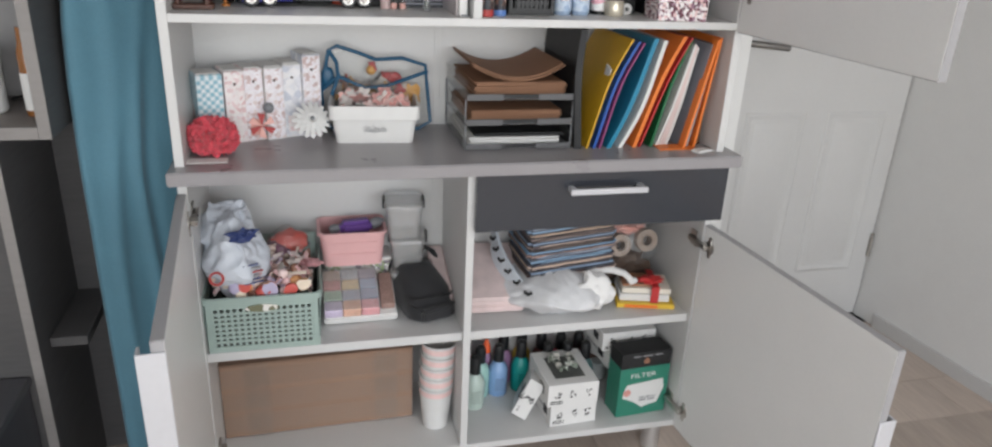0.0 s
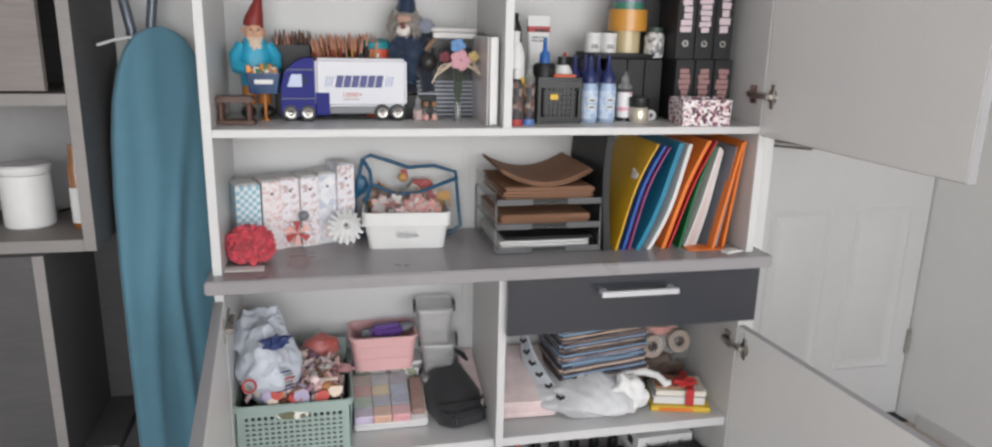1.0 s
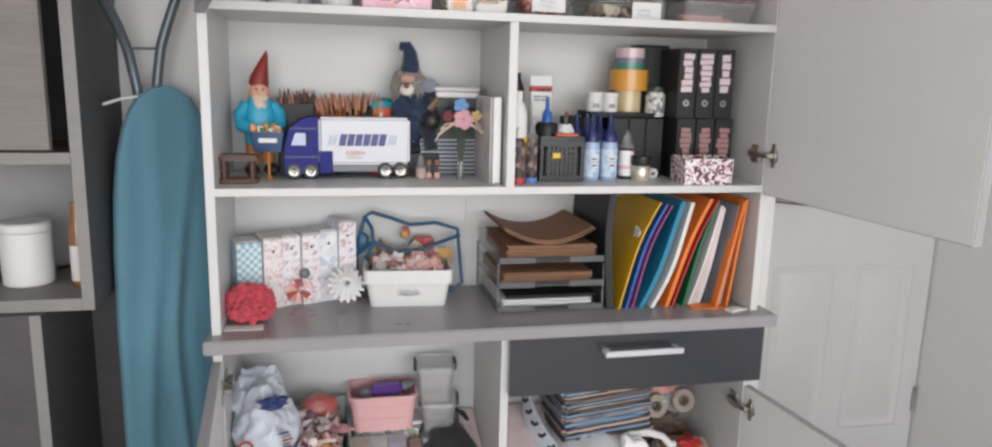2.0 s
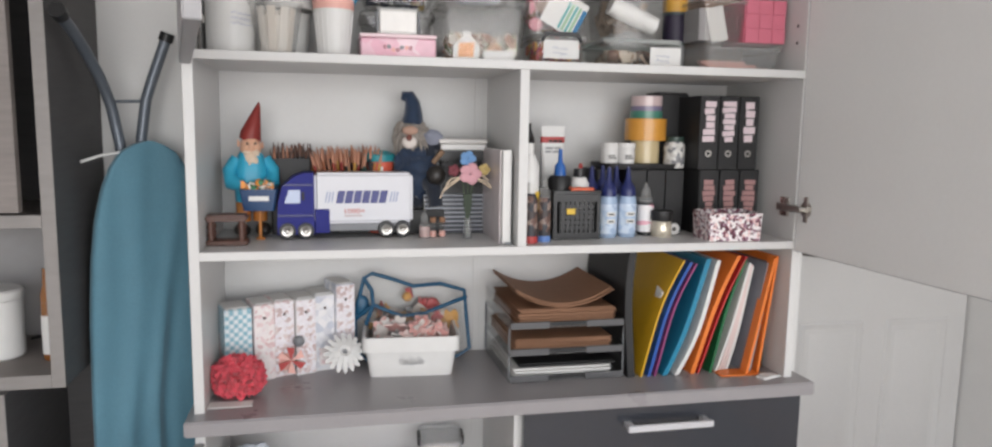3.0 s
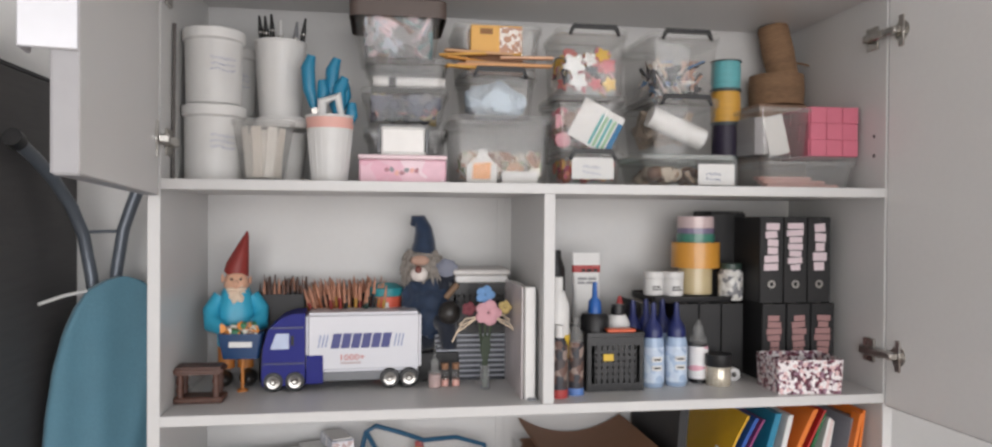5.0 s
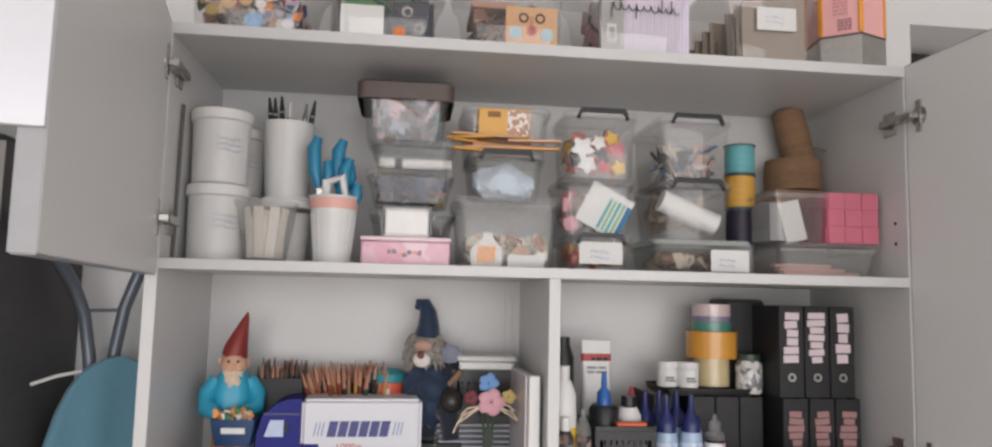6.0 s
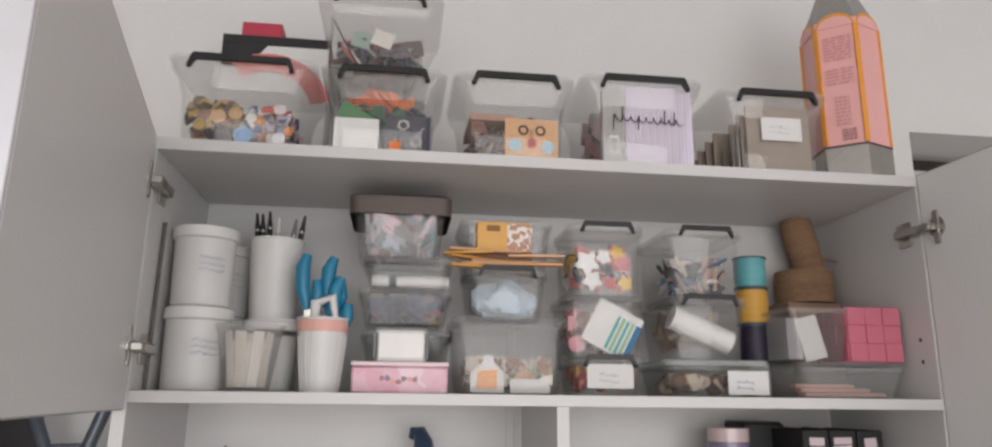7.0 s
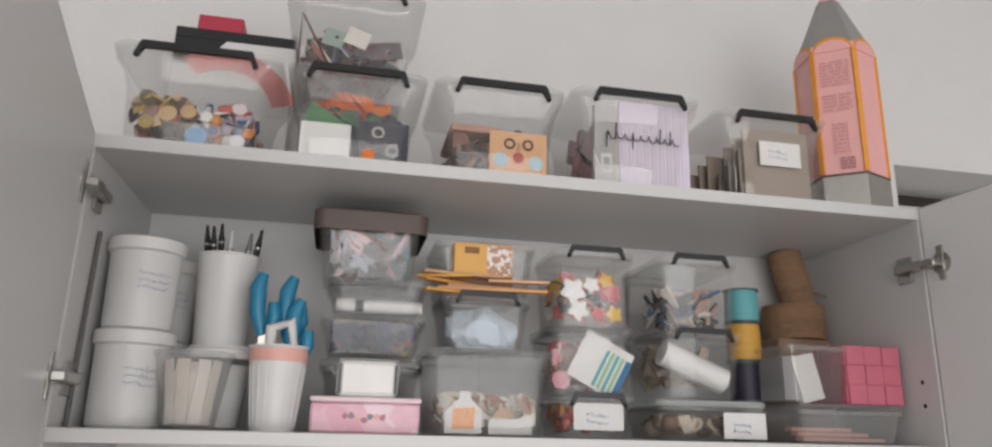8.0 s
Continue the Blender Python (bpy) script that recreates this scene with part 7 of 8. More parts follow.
for k in range(3):
    rl = thing("paper_roll", "thin white paper roll lying in the box", "paper roll", (-0.278, 0.115 + 0.02 * k, ZS + 0.172 + 0.004 * k), tilt=(0, 90))
    part("roll", lathe([(0, 0), (0.0085, 0), (0.0085, 0.12), (0, 0.12)], 16), PAPER, rl)
    part("dark_band", lathe([(0.0087, 0.026 + 0.008 * k), (0.0087, 0.038 + 0.008 * k)], 16), BLACKC, rl, "dark band")
tb3 = lid_box("clear_box", "deep clear box with a dark grey lid, full of fabric pieces", (-0.237, 0.16, ZS + 0.2085), 0.147, 0.14, 0.088, body=CLEAR, lid=FROST)
part("dark_lid", loft([[(x, y, z) for x, y in rounded(w, d, 0.016)] for w, d, z in ((0.16, 0.15, 0.066), (0.161, 0.151, 0.094), (0.152, 0.142, 0.098), (0.02, 0.02, 0.098))], False, True), mat("taupe_lid", rgb(92, 78, 72), 0.45, grain=0.05), tb3, "dark taupe lid")
heap("fabric_pieces", "pale pink, grey and teal fabric pieces in a clear box", "craft supplies", -0.294, -0.18, 0.1, 0.215, ZS + 0.212, ZS + 0.27, 70, 0.04, [rgb(226, 204, 212), rgb(180, 192, 206), rgb(104, 160, 164), rgb(236, 206, 214), rgb(130, 128, 134), rgb(128, 96, 82)], "fbf", 22, dome=0.05, rough=0.8)

# column 2
lid_box("clear_box", "large clear box of paper cut-outs with white label", (-0.066, 0.135, ZS), 0.176, 0.16, 0.114)
heap("paper_cutouts", "white, green and brown paper cut-outs in a clear box", "craft supplies", -0.132, 0.004, 0.075, 0.19, ZS + 0.003, ZS + 0.05, 90, 0.03, [rgb(232, 226, 212), rgb(160, 112, 80), rgb(240, 234, 224), rgb(150, 176, 110), rgb(196, 150, 112), rgb(236, 228, 214)], "fdf", 23, dome=0.1, rough=0.8)
og = thing("orange_bottle_cutout", "orange and white bottle-shaped paper cut-out", "cut-out", (-0.1, 0.07, ZS + 0.003))
part("shape", prism([(-0.025, 0), (0.025, 0), (0.025, 0.03), (0.01, 0.045), (0.01, 0.055), (-0.006, 0.055), (-0.006, 0.045), (-0.025, 0.028)], 0, 0.002), PAPER, og)
part("orange_patch", prism([(-0.016, 0.006), (0.014, 0.006), (0.016, 0.034), (-0.014, 0.032)], -0.001, -0.0002), mat("orange_patch", rgb(240, 160, 80), 0.5), og)
wl = thing("white_card", "white card strip inside the clear box", "card", (-0.035, 0.072, ZS + 0.003))
part("card", box(-0.03, 0.03, 0, 0.001, 0, 0.02), PAPER, wl)
lid_box("clear_box", "clear box of pale blue tissue with black handle", (-0.067, 0.155, ZS + 0.1145), 0.13, 0.13, 0.079, handle=True)
bt = thing("blue_tissue", "pale blue crumpled tissue filling a clear box", "tissue", (-0.067, 0.15, ZS + 0.1185))
bm = sack(0.112, 0.105, 0.06, 24, 5, 0.012, 30)
crumple(bm, 0.005, 80, 3)
for v in bm.verts:
    v.co = (min(max(v.co.x, -0.053), 0.053), min(max(v.co.y, -0.05), 0.05), max(v.co.z, 0.0))
part("sheet", bm, mat("pale_blue_tissue", rgb(186, 206, 222), 0.9, grain=0.1, scale=60, bump=0.3), bt, smooth=True)
lid_box("clear_box", "clear box behind the yellow carton, nearly empty", (-0.062, 0.2, ZS + 0.194), 0.155, 0.14, 0.088)
for k, (x, y, rz, l, c) in enumerate(((-0.11, 0.095, 14, 0.1, rgb(212, 156, 70)), (-0.06, 0.092, -4, 0.16, rgb(222, 160, 104)), (-0.05, 0.105, 3, 0.15, rgb(196, 150, 110)), (-0.12, 0.105, 28, 0.09, rgb(206, 140, 60)), (-0.02, 0.098, -8, 0.09, rgb(226, 176, 140)), (-0.128, 0.11, -20, 0.08, rgb(226, 170, 80)), (-0.1, 0.115, 8, 0.12, rgb(214, 164, 120)))):
    sp = thing("wood_strip", "thin orange brown wooden strip lying on a box", "wood strip", (x, y, ZS + 0.1945 + 0.005 * k), rz, "wooden strips")
    part("strip", box(-l / 2, l / 2, -0.007, 0.007, 0, 0.0045, 0.001), mat("wood_strip_%d" % k, c, 0.55, grain=0.2, stretch=(1, 10, 10)), sp)
yc = thing("yellow_carton", "yellow printed carton with white picture side", "carton", (-0.067, 0.155, ZS + 0.2275))
part("body", box(-0.046, 0.044, -0.03, 0.025, 0, 0.05, 0.0015), mat("amber_card", rgb(238, 178, 84), 0.45), yc)
part("picture", box(0.004, 0.043, -0.0312, -0.0302, 0.003, 0.047), cells("brown_picture", [rgb(236, 226, 214), rgb(200, 150, 120), rgb(240, 232, 224), rgb(190, 150, 130)], 160), yc, "white and brown picture")
part("badge", box(-0.03, -0.008, -0.0312, -0.0302, 0.034, 0.044, 0.0003), mat("brown_badge", rgb(150, 100, 50), 0.5), yc)
supp = thing("card_stack", "small stack of cards under the yellow carton", "cards", (-0.066, 0.155, ZS + 0.1945))
part("cards", box(-0.048, 0.046, -0.02, 0.02, 0, 0.0325, 0.001), KRAFT2, supp)

# column 3
b = lid_box("clear_box", "low clear box of coloured pompoms with white label", (0.086, 0.125, ZS), 0.112, 0.13, 0.057, handle=True)
part("paper_label", box(-0.036, 0.036, -0.0668, -0.066, 0.011, 0.047), PAPER, b, "white handwritten label")
scribble(b, -0.018, 0.032, -0.0674, 0.034, 5, SCRIB, 0.0005, 2)
heap("pompoms", "small bright pompoms in a clear box", "craft supplies", 0.041, 0.131, 0.075, 0.17, ZS + 0.003, ZS + 0.044, 120, 0.018, [rgb(226, 80, 60), rgb(240, 180, 80), rgb(236, 190, 190), rgb(150, 180, 130), rgb(230, 130, 100), rgb(200, 80, 110)], "c", 25, dome=0.05, rough=0.9)
lid_box("clear_box", "clear box of pink flowers and a printed card", (0.086, 0.14, ZS + 0.0585), 0.128, 0.135, 0.096)
heap("pale_flowers", "pink and white fabric flowers in a clear box", "craft supplies", 0.03, 0.13, 0.095, 0.19, ZS + 0.062, ZS + 0.13, 44, 0.032, [rgb(232, 164, 176), rgb(230, 214, 208), rgb(190, 84, 100), rgb(150, 120, 104), rgb(90, 74, 70)], "fc", 26, dome=0.1, rough=0.8)
gc_ = thing("printed_card", "white card with teal and green stripes, tilted", "card", (0.083, 0.078, ZS + 0.068), tilt=(0, 28))
part("card", box(-0.042, 0.036, 0, 0.0012, 0, 0.072), PAPER, gc_)
for k, c in enumerate((rgb(90, 170, 170), rgb(150, 190, 150), rgb(90, 170, 170), rgb(150, 190, 150), rgb(30, 110, 160))):
    part("stripe", box(-0.004 + 0.008 * k, 0.001 + 0.008 * k + (0.004 if k == 4 else 0), -0.001, -0.0002, 0.004, 0.06), mat("card_stripe_%d" % k, c, 0.5), gc_, "printed stripe")
lid_box("clear_box", "clear box of felt shapes with black handle", (0.094, 0.15, ZS + 0.1555), 0.125, 0.13, 0.115, handle=True, taper=0.9)
heap("felt_shapes", "white, pink and yellow felt shapes in a clear box", "craft supplies", 0.044, 0.144, 0.096, 0.2, ZS + 0.159, ZS + 0.235, 50, 0.034, [rgb(226, 120, 116), rgb(240, 190, 60), rgb(222, 130, 140), rgb(232, 228, 224), rgb(70, 72, 78)], "fdf", 27, dome=0.05, rough=0.8)
for x, zz, s_, c in ((0.062, 0.05, 0.021, rgb(236, 236, 234)), (0.07, 0.022, 0.018, rgb(234, 232, 230)), (0.09, 0.06, 0.014, rgb(236, 234, 230)), (0.112, 0.068, 0.013, rgb(240, 190, 60)), (0.122, 0.05, 0.016, rgb(222, 122, 130)), (0.125, 0.018, 0.014, rgb(240, 196, 80)), (0.1, 0.018, 0.013, rgb(214, 90, 90)), (0.096, 0.04, 0.011, rgb(60, 62, 66))):
    fp = thing("felt_flower", "cut felt flower against the box front", "felt", (x, 0.0945, ZS + 0.159 + zz), tilt=(-4, 300 * x), group="felt flowers")
    part("flower", prism([(s_ * (0.8 + 0.2 * math.cos(5 * a)) * math.cos(a), s_ * (0.8 + 0.2 * math.cos(5 * a)) * math.sin(a)) for a in [2 * math.pi * q / 30 for q in range(30)]], 0, 0.0015), mat("felt_cut", c, 0.9, grain=0.1, scale=90), fp)

# column 4
b = lid_box("clear_box", "low wide clear box with pale green lid and label", (0.26, 0.135, ZS), 0.17, 0.15, 0.056, lid=clear_mat("green_tint_plastic", (0.8, 0.9, 0.86), 0.35, 0.3))
part("paper_label", box(0.012, 0.078, -0.0772, -0.0764, 0.004, 0.04), PAPER, b, "white handwritten label")
scribble(b, 0.026, 0.024, -0.0778, 0.03, 9, SCRIB, 0.0005, 2)
heap("brown_bits", "brown and beige bits in a low clear box", "craft supplies", 0.195, 0.325, 0.085, 0.19, ZS + 0.003, ZS + 0.03, 50, 0.026, [rgb(150, 110, 84), rgb(190, 160, 136), rgb(120, 84, 64), rgb(206, 190, 170)], "cbd", 28, dome=0.1)
lid_box("clear_box", "clear box with a white paper roll and black handle", (0.256, 0.155, ZS + 0.0575), 0.132, 0.16, 0.098, handle=True)
rl = thing("paper_roll", "white rolled paper slanting inside the clear box", "paper roll", (0.2, 0.1, ZS + 0.125), tilt=(0, 112))
part("roll", lathe([(0, 0), (0.019, 0), (0.019, 0.105), (0.0165, 0.105), (0.0165, 0.004), (0, 0.004)], 22), PAPER, rl)
heap("kraft_bits", "brown kraft bits at the back of the clear box", "craft supplies", 0.2, 0.304, 0.14, 0.22, ZS + 0.061, ZS + 0.13, 24, 0.04, [rgb(150, 130, 110), rgb(170, 150, 130), rgb(130, 112, 96)], "b", 29, dome=0.1)
lid_box("clear_box", "clear box of wooden pegs and shapes with black handle", (0.258, 0.165, ZS + 0.1565), 0.13, 0.17, 0.112, handle=True, taper=0.9)
heap("wooden_shapes", "pale, black and blue wooden shapes in a clear box", "craft supplies", 0.208, 0.308, 0.095, 0.22, ZS + 0.16, ZS + 0.225, 85, 0.022, [rgb(232, 210, 184), rgb(48, 48, 50), rgb(80, 140, 200), rgb(60, 58, 60), rgb(206, 160, 140), rgb(90, 90, 94), rgb(236, 230, 222)], "sfs", 30, dome=0.05)

# column 5
z = ZS
for r, h, c, nm in ((0.023, 0.06, rgb(160, 160, 160), "grey"), (0.025, 0.062, rgb(44, 36, 58), "dark plum"), (0.027, 0.062, rgb(214, 158, 56), "ochre"), (0.027, 0.055, rgb(92, 172, 178), "turquoise")):
    s = thing("ribbon_spool", "upright %s ribbon spool in a tower" % nm, "ribbon spool", (0.372, 0.165, z), 0, "tower of ribbon spools")
    part("ribbon", lathe([(0, 0.003), (r * 0.96, 0.003), (r, h * 0.3), (r, h * 0.7), (r * 0.96, h - 0.003), (0, h - 0.003)], 26), mat("ribbon_" + nm.replace(" ", "_"), c, 0.5, grain=0.12, scale=60, stretch=(1, 1, 20), bump=0.3), s)
    for zz in (0.0, h - 0.003):
        part("flange", lathe([(0, zz), (r * 1.06, zz), (r * 1.06, zz + 0.0025), (0, zz + 0.0025)], 26), mat("spool_flange", rgb(70, 84, 84), 0.45), s)
    z += h + 0.0003
HEMP = mat("hemp_twine", rgb(142, 108, 78), 0.9, grain=0.3, scale=90, bump=0.8, stretch=(1, 1, 6))
cbx = thing("cardboard_block", "brown cardboard block at the back of the shelf", "box", (0.515, 0.25, ZS))
part("block", box(-0.05, 0.05, -0.04, 0.05, 0, 0.172, 0.002), KRAFT, cbx)
tw = thing("twine_roll", "wide roll of brown jute ribbon lying flat", "twine", (0.52, 0.248, ZS + 0.1725))
part("roll", lathe([(0.018, 0), (0.052, 0), (0.054, 0.03), (0.052, 0.06), (0.018, 0.06), (0.018, 0)], 32), HEMP, tw)
tw2 = thing("twine_cone", "tall roll of brown hemp twine, tilted", "twine", (0.533, 0.245, ZS + 0.233), tilt=(0, -14))
part("roll", lathe([(0.008, 0), (0.029, 0), (0.031, 0.05), (0.029, 0.098), (0.026, 0.104), (0.008, 0.1), (0.008, 0)], 28), HEMP, tw2)
part("loose_end", tube([(0.028, -0.008, 0.02), (0.04, -0.012, 0.014), (0.052, -0.012, 0.008)], 0.0018, 6), HEMP, tw2)

lid_box("clear_box", "low wide clear box with pink strips inside", (0.483, 0.13, ZS), 0.178, 0.145, 0.057, body=FROST, lid=FROST)
for k in range(3):
    sp = thing("pink_strip", "pink paper strip lying in the low box", "paper strip", (0.478, 0.09 + 0.012 * k, ZS + 0.003 + 0.007 * k), 3 - 2 * k, "pink strips")
    part("strip", box(-0.07, 0.072 - 0.02 * k, -0.01, 0.01, 0, 0.006, 0.001), PEACH, sp)
ob_ = thing("open_box", "open clear box holding white cards, lying on its side", "storage box", (0.43, 0.12, ZS + 0.0575), 4)
part("tub", tub(0.088, 0.11, 0.103, 0.12, 0.082, 0.01, 0.002, 0.002), CLEAR, ob_)
part("rim", loft([[(x, y, z) for x, y in rounded(0.105 + g, 0.122 + g, 0.01)] for g, z in ((0, 0.076), (0.005, 0.077), (0.005, 0.084), (-0.002, 0.084))], False, False), FROST, ob_)
for k in range(3):
    cd = thing("white_card", "white card leaning inside the open box", "card", (0.436 + 0.006 * k, 0.085 + 0.014 * k, ZS + 0.061), 4, tilt=(0, -14))
    part("card", box(-0.018, 0.022, 0, 0.0012, 0, 0.07), PAPER, cd)
gc2 = thing("grey_card_pack", "pack of grey cards inside the open box", "cards", (0.398, 0.12, ZS + 0.061), 4)
part("pack", box(-0.012, 0.016, -0.035, 0.035, 0, 0.066, 0.001), mat("grey_card", rgb(160, 158, 160), 0.6), gc2)
pw = thing("pink_woven_box", "bright pink woven paper box with square weave", "box", (0.53, 0.115, ZS + 0.0575), -2)
ROSEB = mat("rose_paper", rgb(210, 104, 126), 0.55, grain=0.08)
part("body", box(-0.045, 0.045, -0.05, 0.05, 0, 0.088, 0.002), ROSEB, pw)
for i in range(3):
    for j in range(3):
        x0, z0 = -0.045 + 0.03 * i, 0.0293 * j
        dy = 0.0012 if (i + j) % 2 else 0.0024
        part("woven_strip", box(x0 + 0.0006, x0 + 0.0294, -0.05 - dy, -0.0502, z0 + 0.0006, z0 + 0.0287, 0.0004), ROSEB, pw)
        part("woven_strip", box(-0.045 - dy, -0.0452, -0.05 + 0.033 * i + 0.001, -0.05 + 0.033 * (i + 1) - 0.001, z0 + 0.0006, z0 + 0.0287, 0.0004), ROSEB, pw)

# ---------------------------------------------------------------- on the roof of the cabinet
def crate(name, label, x, w, y0, d, h, z=ZR, hw=0.66, turn=0):
    """A tapered clear crate with wide wings at the rim and a black bar handle."""
    b = thing(name, label, "storage box", (x, y0 + d / 2, z), turn, "clear crates on the cabinet")
    rings = []
    for k, (s, zz) in enumerate(((0.78, 0.0), (0.8, 0.004), (0.84, h * 0.6), (0.9, h * 0.8), (1.0, h * 0.92), (1.01, h))):
        rings.append([(px, py, zz) for px, py in rounded(w * s, d * (0.86 + 0.14 * (s - 0.78) / 0.23), 0.02)])
    inner = [[(px * 0.985, py * 0.985, zz + 0.002 * (zz < 0.01)) for px, py, zz in r] for r in rings[::-1]]
    part("tub", loft(rings + inner, smooth=False), CLEAR, b)
    part("lid", loft([[(px, py, zz) for px, py in rounded(w * 1.01 + g, d + g, 0.02)] for g, zz in ((0.002, h + 0.0004), (0.004, h + 0.005), (-0.002, h + 0.008), (-0.03, h + 0.006))]), FROST, b)
    L = w * hw / 2
    bar_handle(b, L, d / 2, h, 1.0)
    return b


CH = 0.132
crate("clear_crate", "clear crate half full of mixed buttons", -0.482, 0.212, 0.015, 0.2, CH)
heap("buttons", "mixed coloured buttons in a clear crate", "buttons", -0.563, -0.485, 0.032, 0.2, ZR + 0.004, ZR + 0.078, 190, 0.022, [rgb(196, 156, 116), rgb(110, 82, 66), rgb(92, 84, 62), rgb(170, 96, 92), rgb(220, 186, 140), rgb(70, 58, 60), rgb(150, 110, 90), rgb(206, 166, 70), rgb(120, 110, 80)], "dddb", 31, dome=0.05, rough=0.3)
heap("buttons", "blue, white and red buttons in a clear crate", "buttons", -0.488, -0.405, 0.032, 0.2, ZR + 0.004, ZR + 0.07, 170, 0.021, [rgb(90, 150, 206), rgb(230, 214, 216), rgb(60, 76, 130), rgb(200, 70, 60), rgb(190, 170, 196), rgb(236, 232, 228), rgb(226, 140, 60), rgb(70, 58, 60)], "dddc", 41, dome=0.05, rough=0.3)
for x, zz, r, c in ((-0.5, 0.048, 0.017, rgb(224, 184, 136)), (-0.475, 0.053, 0.015, rgb(216, 176, 124)), (-0.525, 0.034, 0.014, rgb(190, 160, 90)), (-0.462, 0.02, 0.021, rgb(104, 164, 214)), (-0.452, 0.048, 0.012, rgb(240, 238, 234)), (-0.41, 0.018, 0.014, rgb(228, 224, 232)), (-0.397, 0.03, 0.011, rgb(226, 130, 50))):
    bt = thing("large_button", "large round button lying against the crate front", "button", (x - 0.013, 0.0315, ZR + zz), tilt=(80, 0), group="large buttons")
    part("disc", lathe([(q * 0.68, h_) for q, h_ in ((0, 0), (r * 0.55, 0.0), (r * 0.62, 0.0014), (r, 0.0012), (r, -0.002), (0, -0.002))], 24), mat("button_gloss", c, 0.25), bt)
crate("clear_crate", "clear crate of felt sheets, cards and orange cloth", -0.271, 0.19, 0.02, 0.2, CH)
heap("orange_felt", "orange, green and dark felt scraps in a clear crate", "fabric", -0.338, -0.204, 0.05, 0.2, ZR + 0.004, ZR + 0.075, 60, 0.05, [rgb(60, 64, 86), rgb(70, 120, 80), rgb(60, 64, 86), rgb(110, 96, 96), rgb(56, 60, 80)], "fbs", 32, dome=0.05, rough=0.9)
heap("orange_cloth", "orange cloth strips lying on the felt", "fabric", -0.333, -0.223, 0.05, 0.18, ZR + 0.08, ZR + 0.1, 26, 0.045, [rgb(238, 118, 48), rgb(226, 104, 50), rgb(240, 136, 70)], "sb", 42, dome=0.3, rough=0.9)
felt = thing("green_felt", "green felt triangle standing in the crate", "felt", (-0.327, 0.045, ZR + 0.005))
part("piece", prism([(-0.012, 0.0), (0.05, 0.0), (0.05, 0.055), (-0.004, 0.088), (-0.012, 0.07)], 0, 0.002), mat("leaf_green_felt", rgb(78, 136, 84), 0.95, grain=0.15, scale=90), felt)
wcd = thing("white_cards", "glossy white cards standing in the crate", "cards", (-0.312, 0.036, ZR + 0.005))
part("cards", box(-0.032, 0.036, 0, 0.01, 0, 0.055, 0.001), mat("gloss_white_card", rgb(238, 238, 236), 0.15), wcd)
dcd = thing("dark_card", "dark card with metal eyelets and orange star", "card", (-0.231, 0.034, ZR + 0.005))
part("card", box(-0.034, 0.034, 0, 0.004, 0, 0.062, 0.0005), mat("ink_blue_card", rgb(54, 54, 70), 0.4), dcd)
for x, zz in ((-0.008, 0.046), (0.012, 0.02)):
    part("eyelet", xf(lathe([(0.0055, 0), (0.009, 0), (0.009, 0.001), (0.0055, 0.001), (0.0055, 0)], 22), pose(x, -0.0006, zz, 90, 0, 0)), STEEL, dcd, "metal eyelet")
part("orange_star", prism([(-0.02 + 0.012 * (1 if q % 2 else 0.55) * math.cos(q * math.pi / 6), 0.012 + 0.012 * (1 if q % 2 else 0.55) * math.sin(q * math.pi / 6)) for q in range(12)], -0.002, -0.0005), ORANGE, dcd, "orange star")
crate("clear_crate", "clear crate of dark wood scraps stacked on another crate", -0.283, 0.2, 0.04, 0.19, 0.13, ZR + CH + 0.0095)
heap("wood_scraps", "dark brown and grey wooden scraps in a clear crate", "craft supplies", -0.357, -0.211, 0.058, 0.2, ZR + CH + 0.014, ZR + CH + 0.085, 80, 0.034, [rgb(96, 62, 56), rgb(150, 140, 138), rgb(84, 58, 56), rgb(196, 110, 104), rgb(214, 208, 202), rgb(70, 60, 66), rgb(150, 176, 170), rgb(80, 84, 104)], "sbs", 33, dome=0.3)
for x, zz, w_, h_, c in ((-0.262, 0.062, 0.034, 0.03, rgb(228, 222, 214)), (-0.296, 0.058, 0.03, 0.03, rgb(150, 172, 160)), (-0.222, 0.046, 0.05, 0.03, rgb(104, 92, 94))):
    cd = thing("card_scrap", "small card scrap among the wooden scraps", "card", (x - 0.015, 0.062, ZR + CH + 0.014 + zz), 0, tilt=(-8, 20 * math.sin(40 * x)), group="card scraps")
    part("card", box(-w_ / 2, w_ / 2, 0, 0.0015, -h_ / 2, h_ / 2, 0.0004), mat("scrap_card", c, 0.6, grain=0.08), cd)
tri = thing("set_square", "thin brown wooden triangle in the upper crate", "triangle", (-0.34, 0.052, ZR + CH + 0.016))
bm = tube([(-0.018, 0, 0.0), (-0.018, 0, 0.085), (0.028, 0, 0.0)], 0.0022, 6, closed=True)
part("frame", bm, DWOOD, tri)
crate("clear_crate", "clear crate of wooden sticks and an orange card", -0.066, 0.19, 0.02, 0.2, CH + 0.003)
heap("wooden_sticks", "brown and grey wooden sticks in a clear crate", "craft supplies", -0.134, -0.058, 0.034, 0.18, ZR + 0.004, ZR + 0.06, 60, 0.026, [rgb(130, 86, 70), rgb(70, 62, 68), rgb(176, 136, 110), rgb(60, 54, 62)], "sbs", 34, dome=0.02)
tl = thing("tan_board", "pinkish tan board lying on the wooden sticks", "board", (-0.098, 0.1, ZR + 0.07))
part("board", box(-0.038, 0.034, -0.06, 0.06, 0, 0.011, 0.001), mat("tan_board", rgb(186, 140, 118), 0.7, grain=0.12), tl)
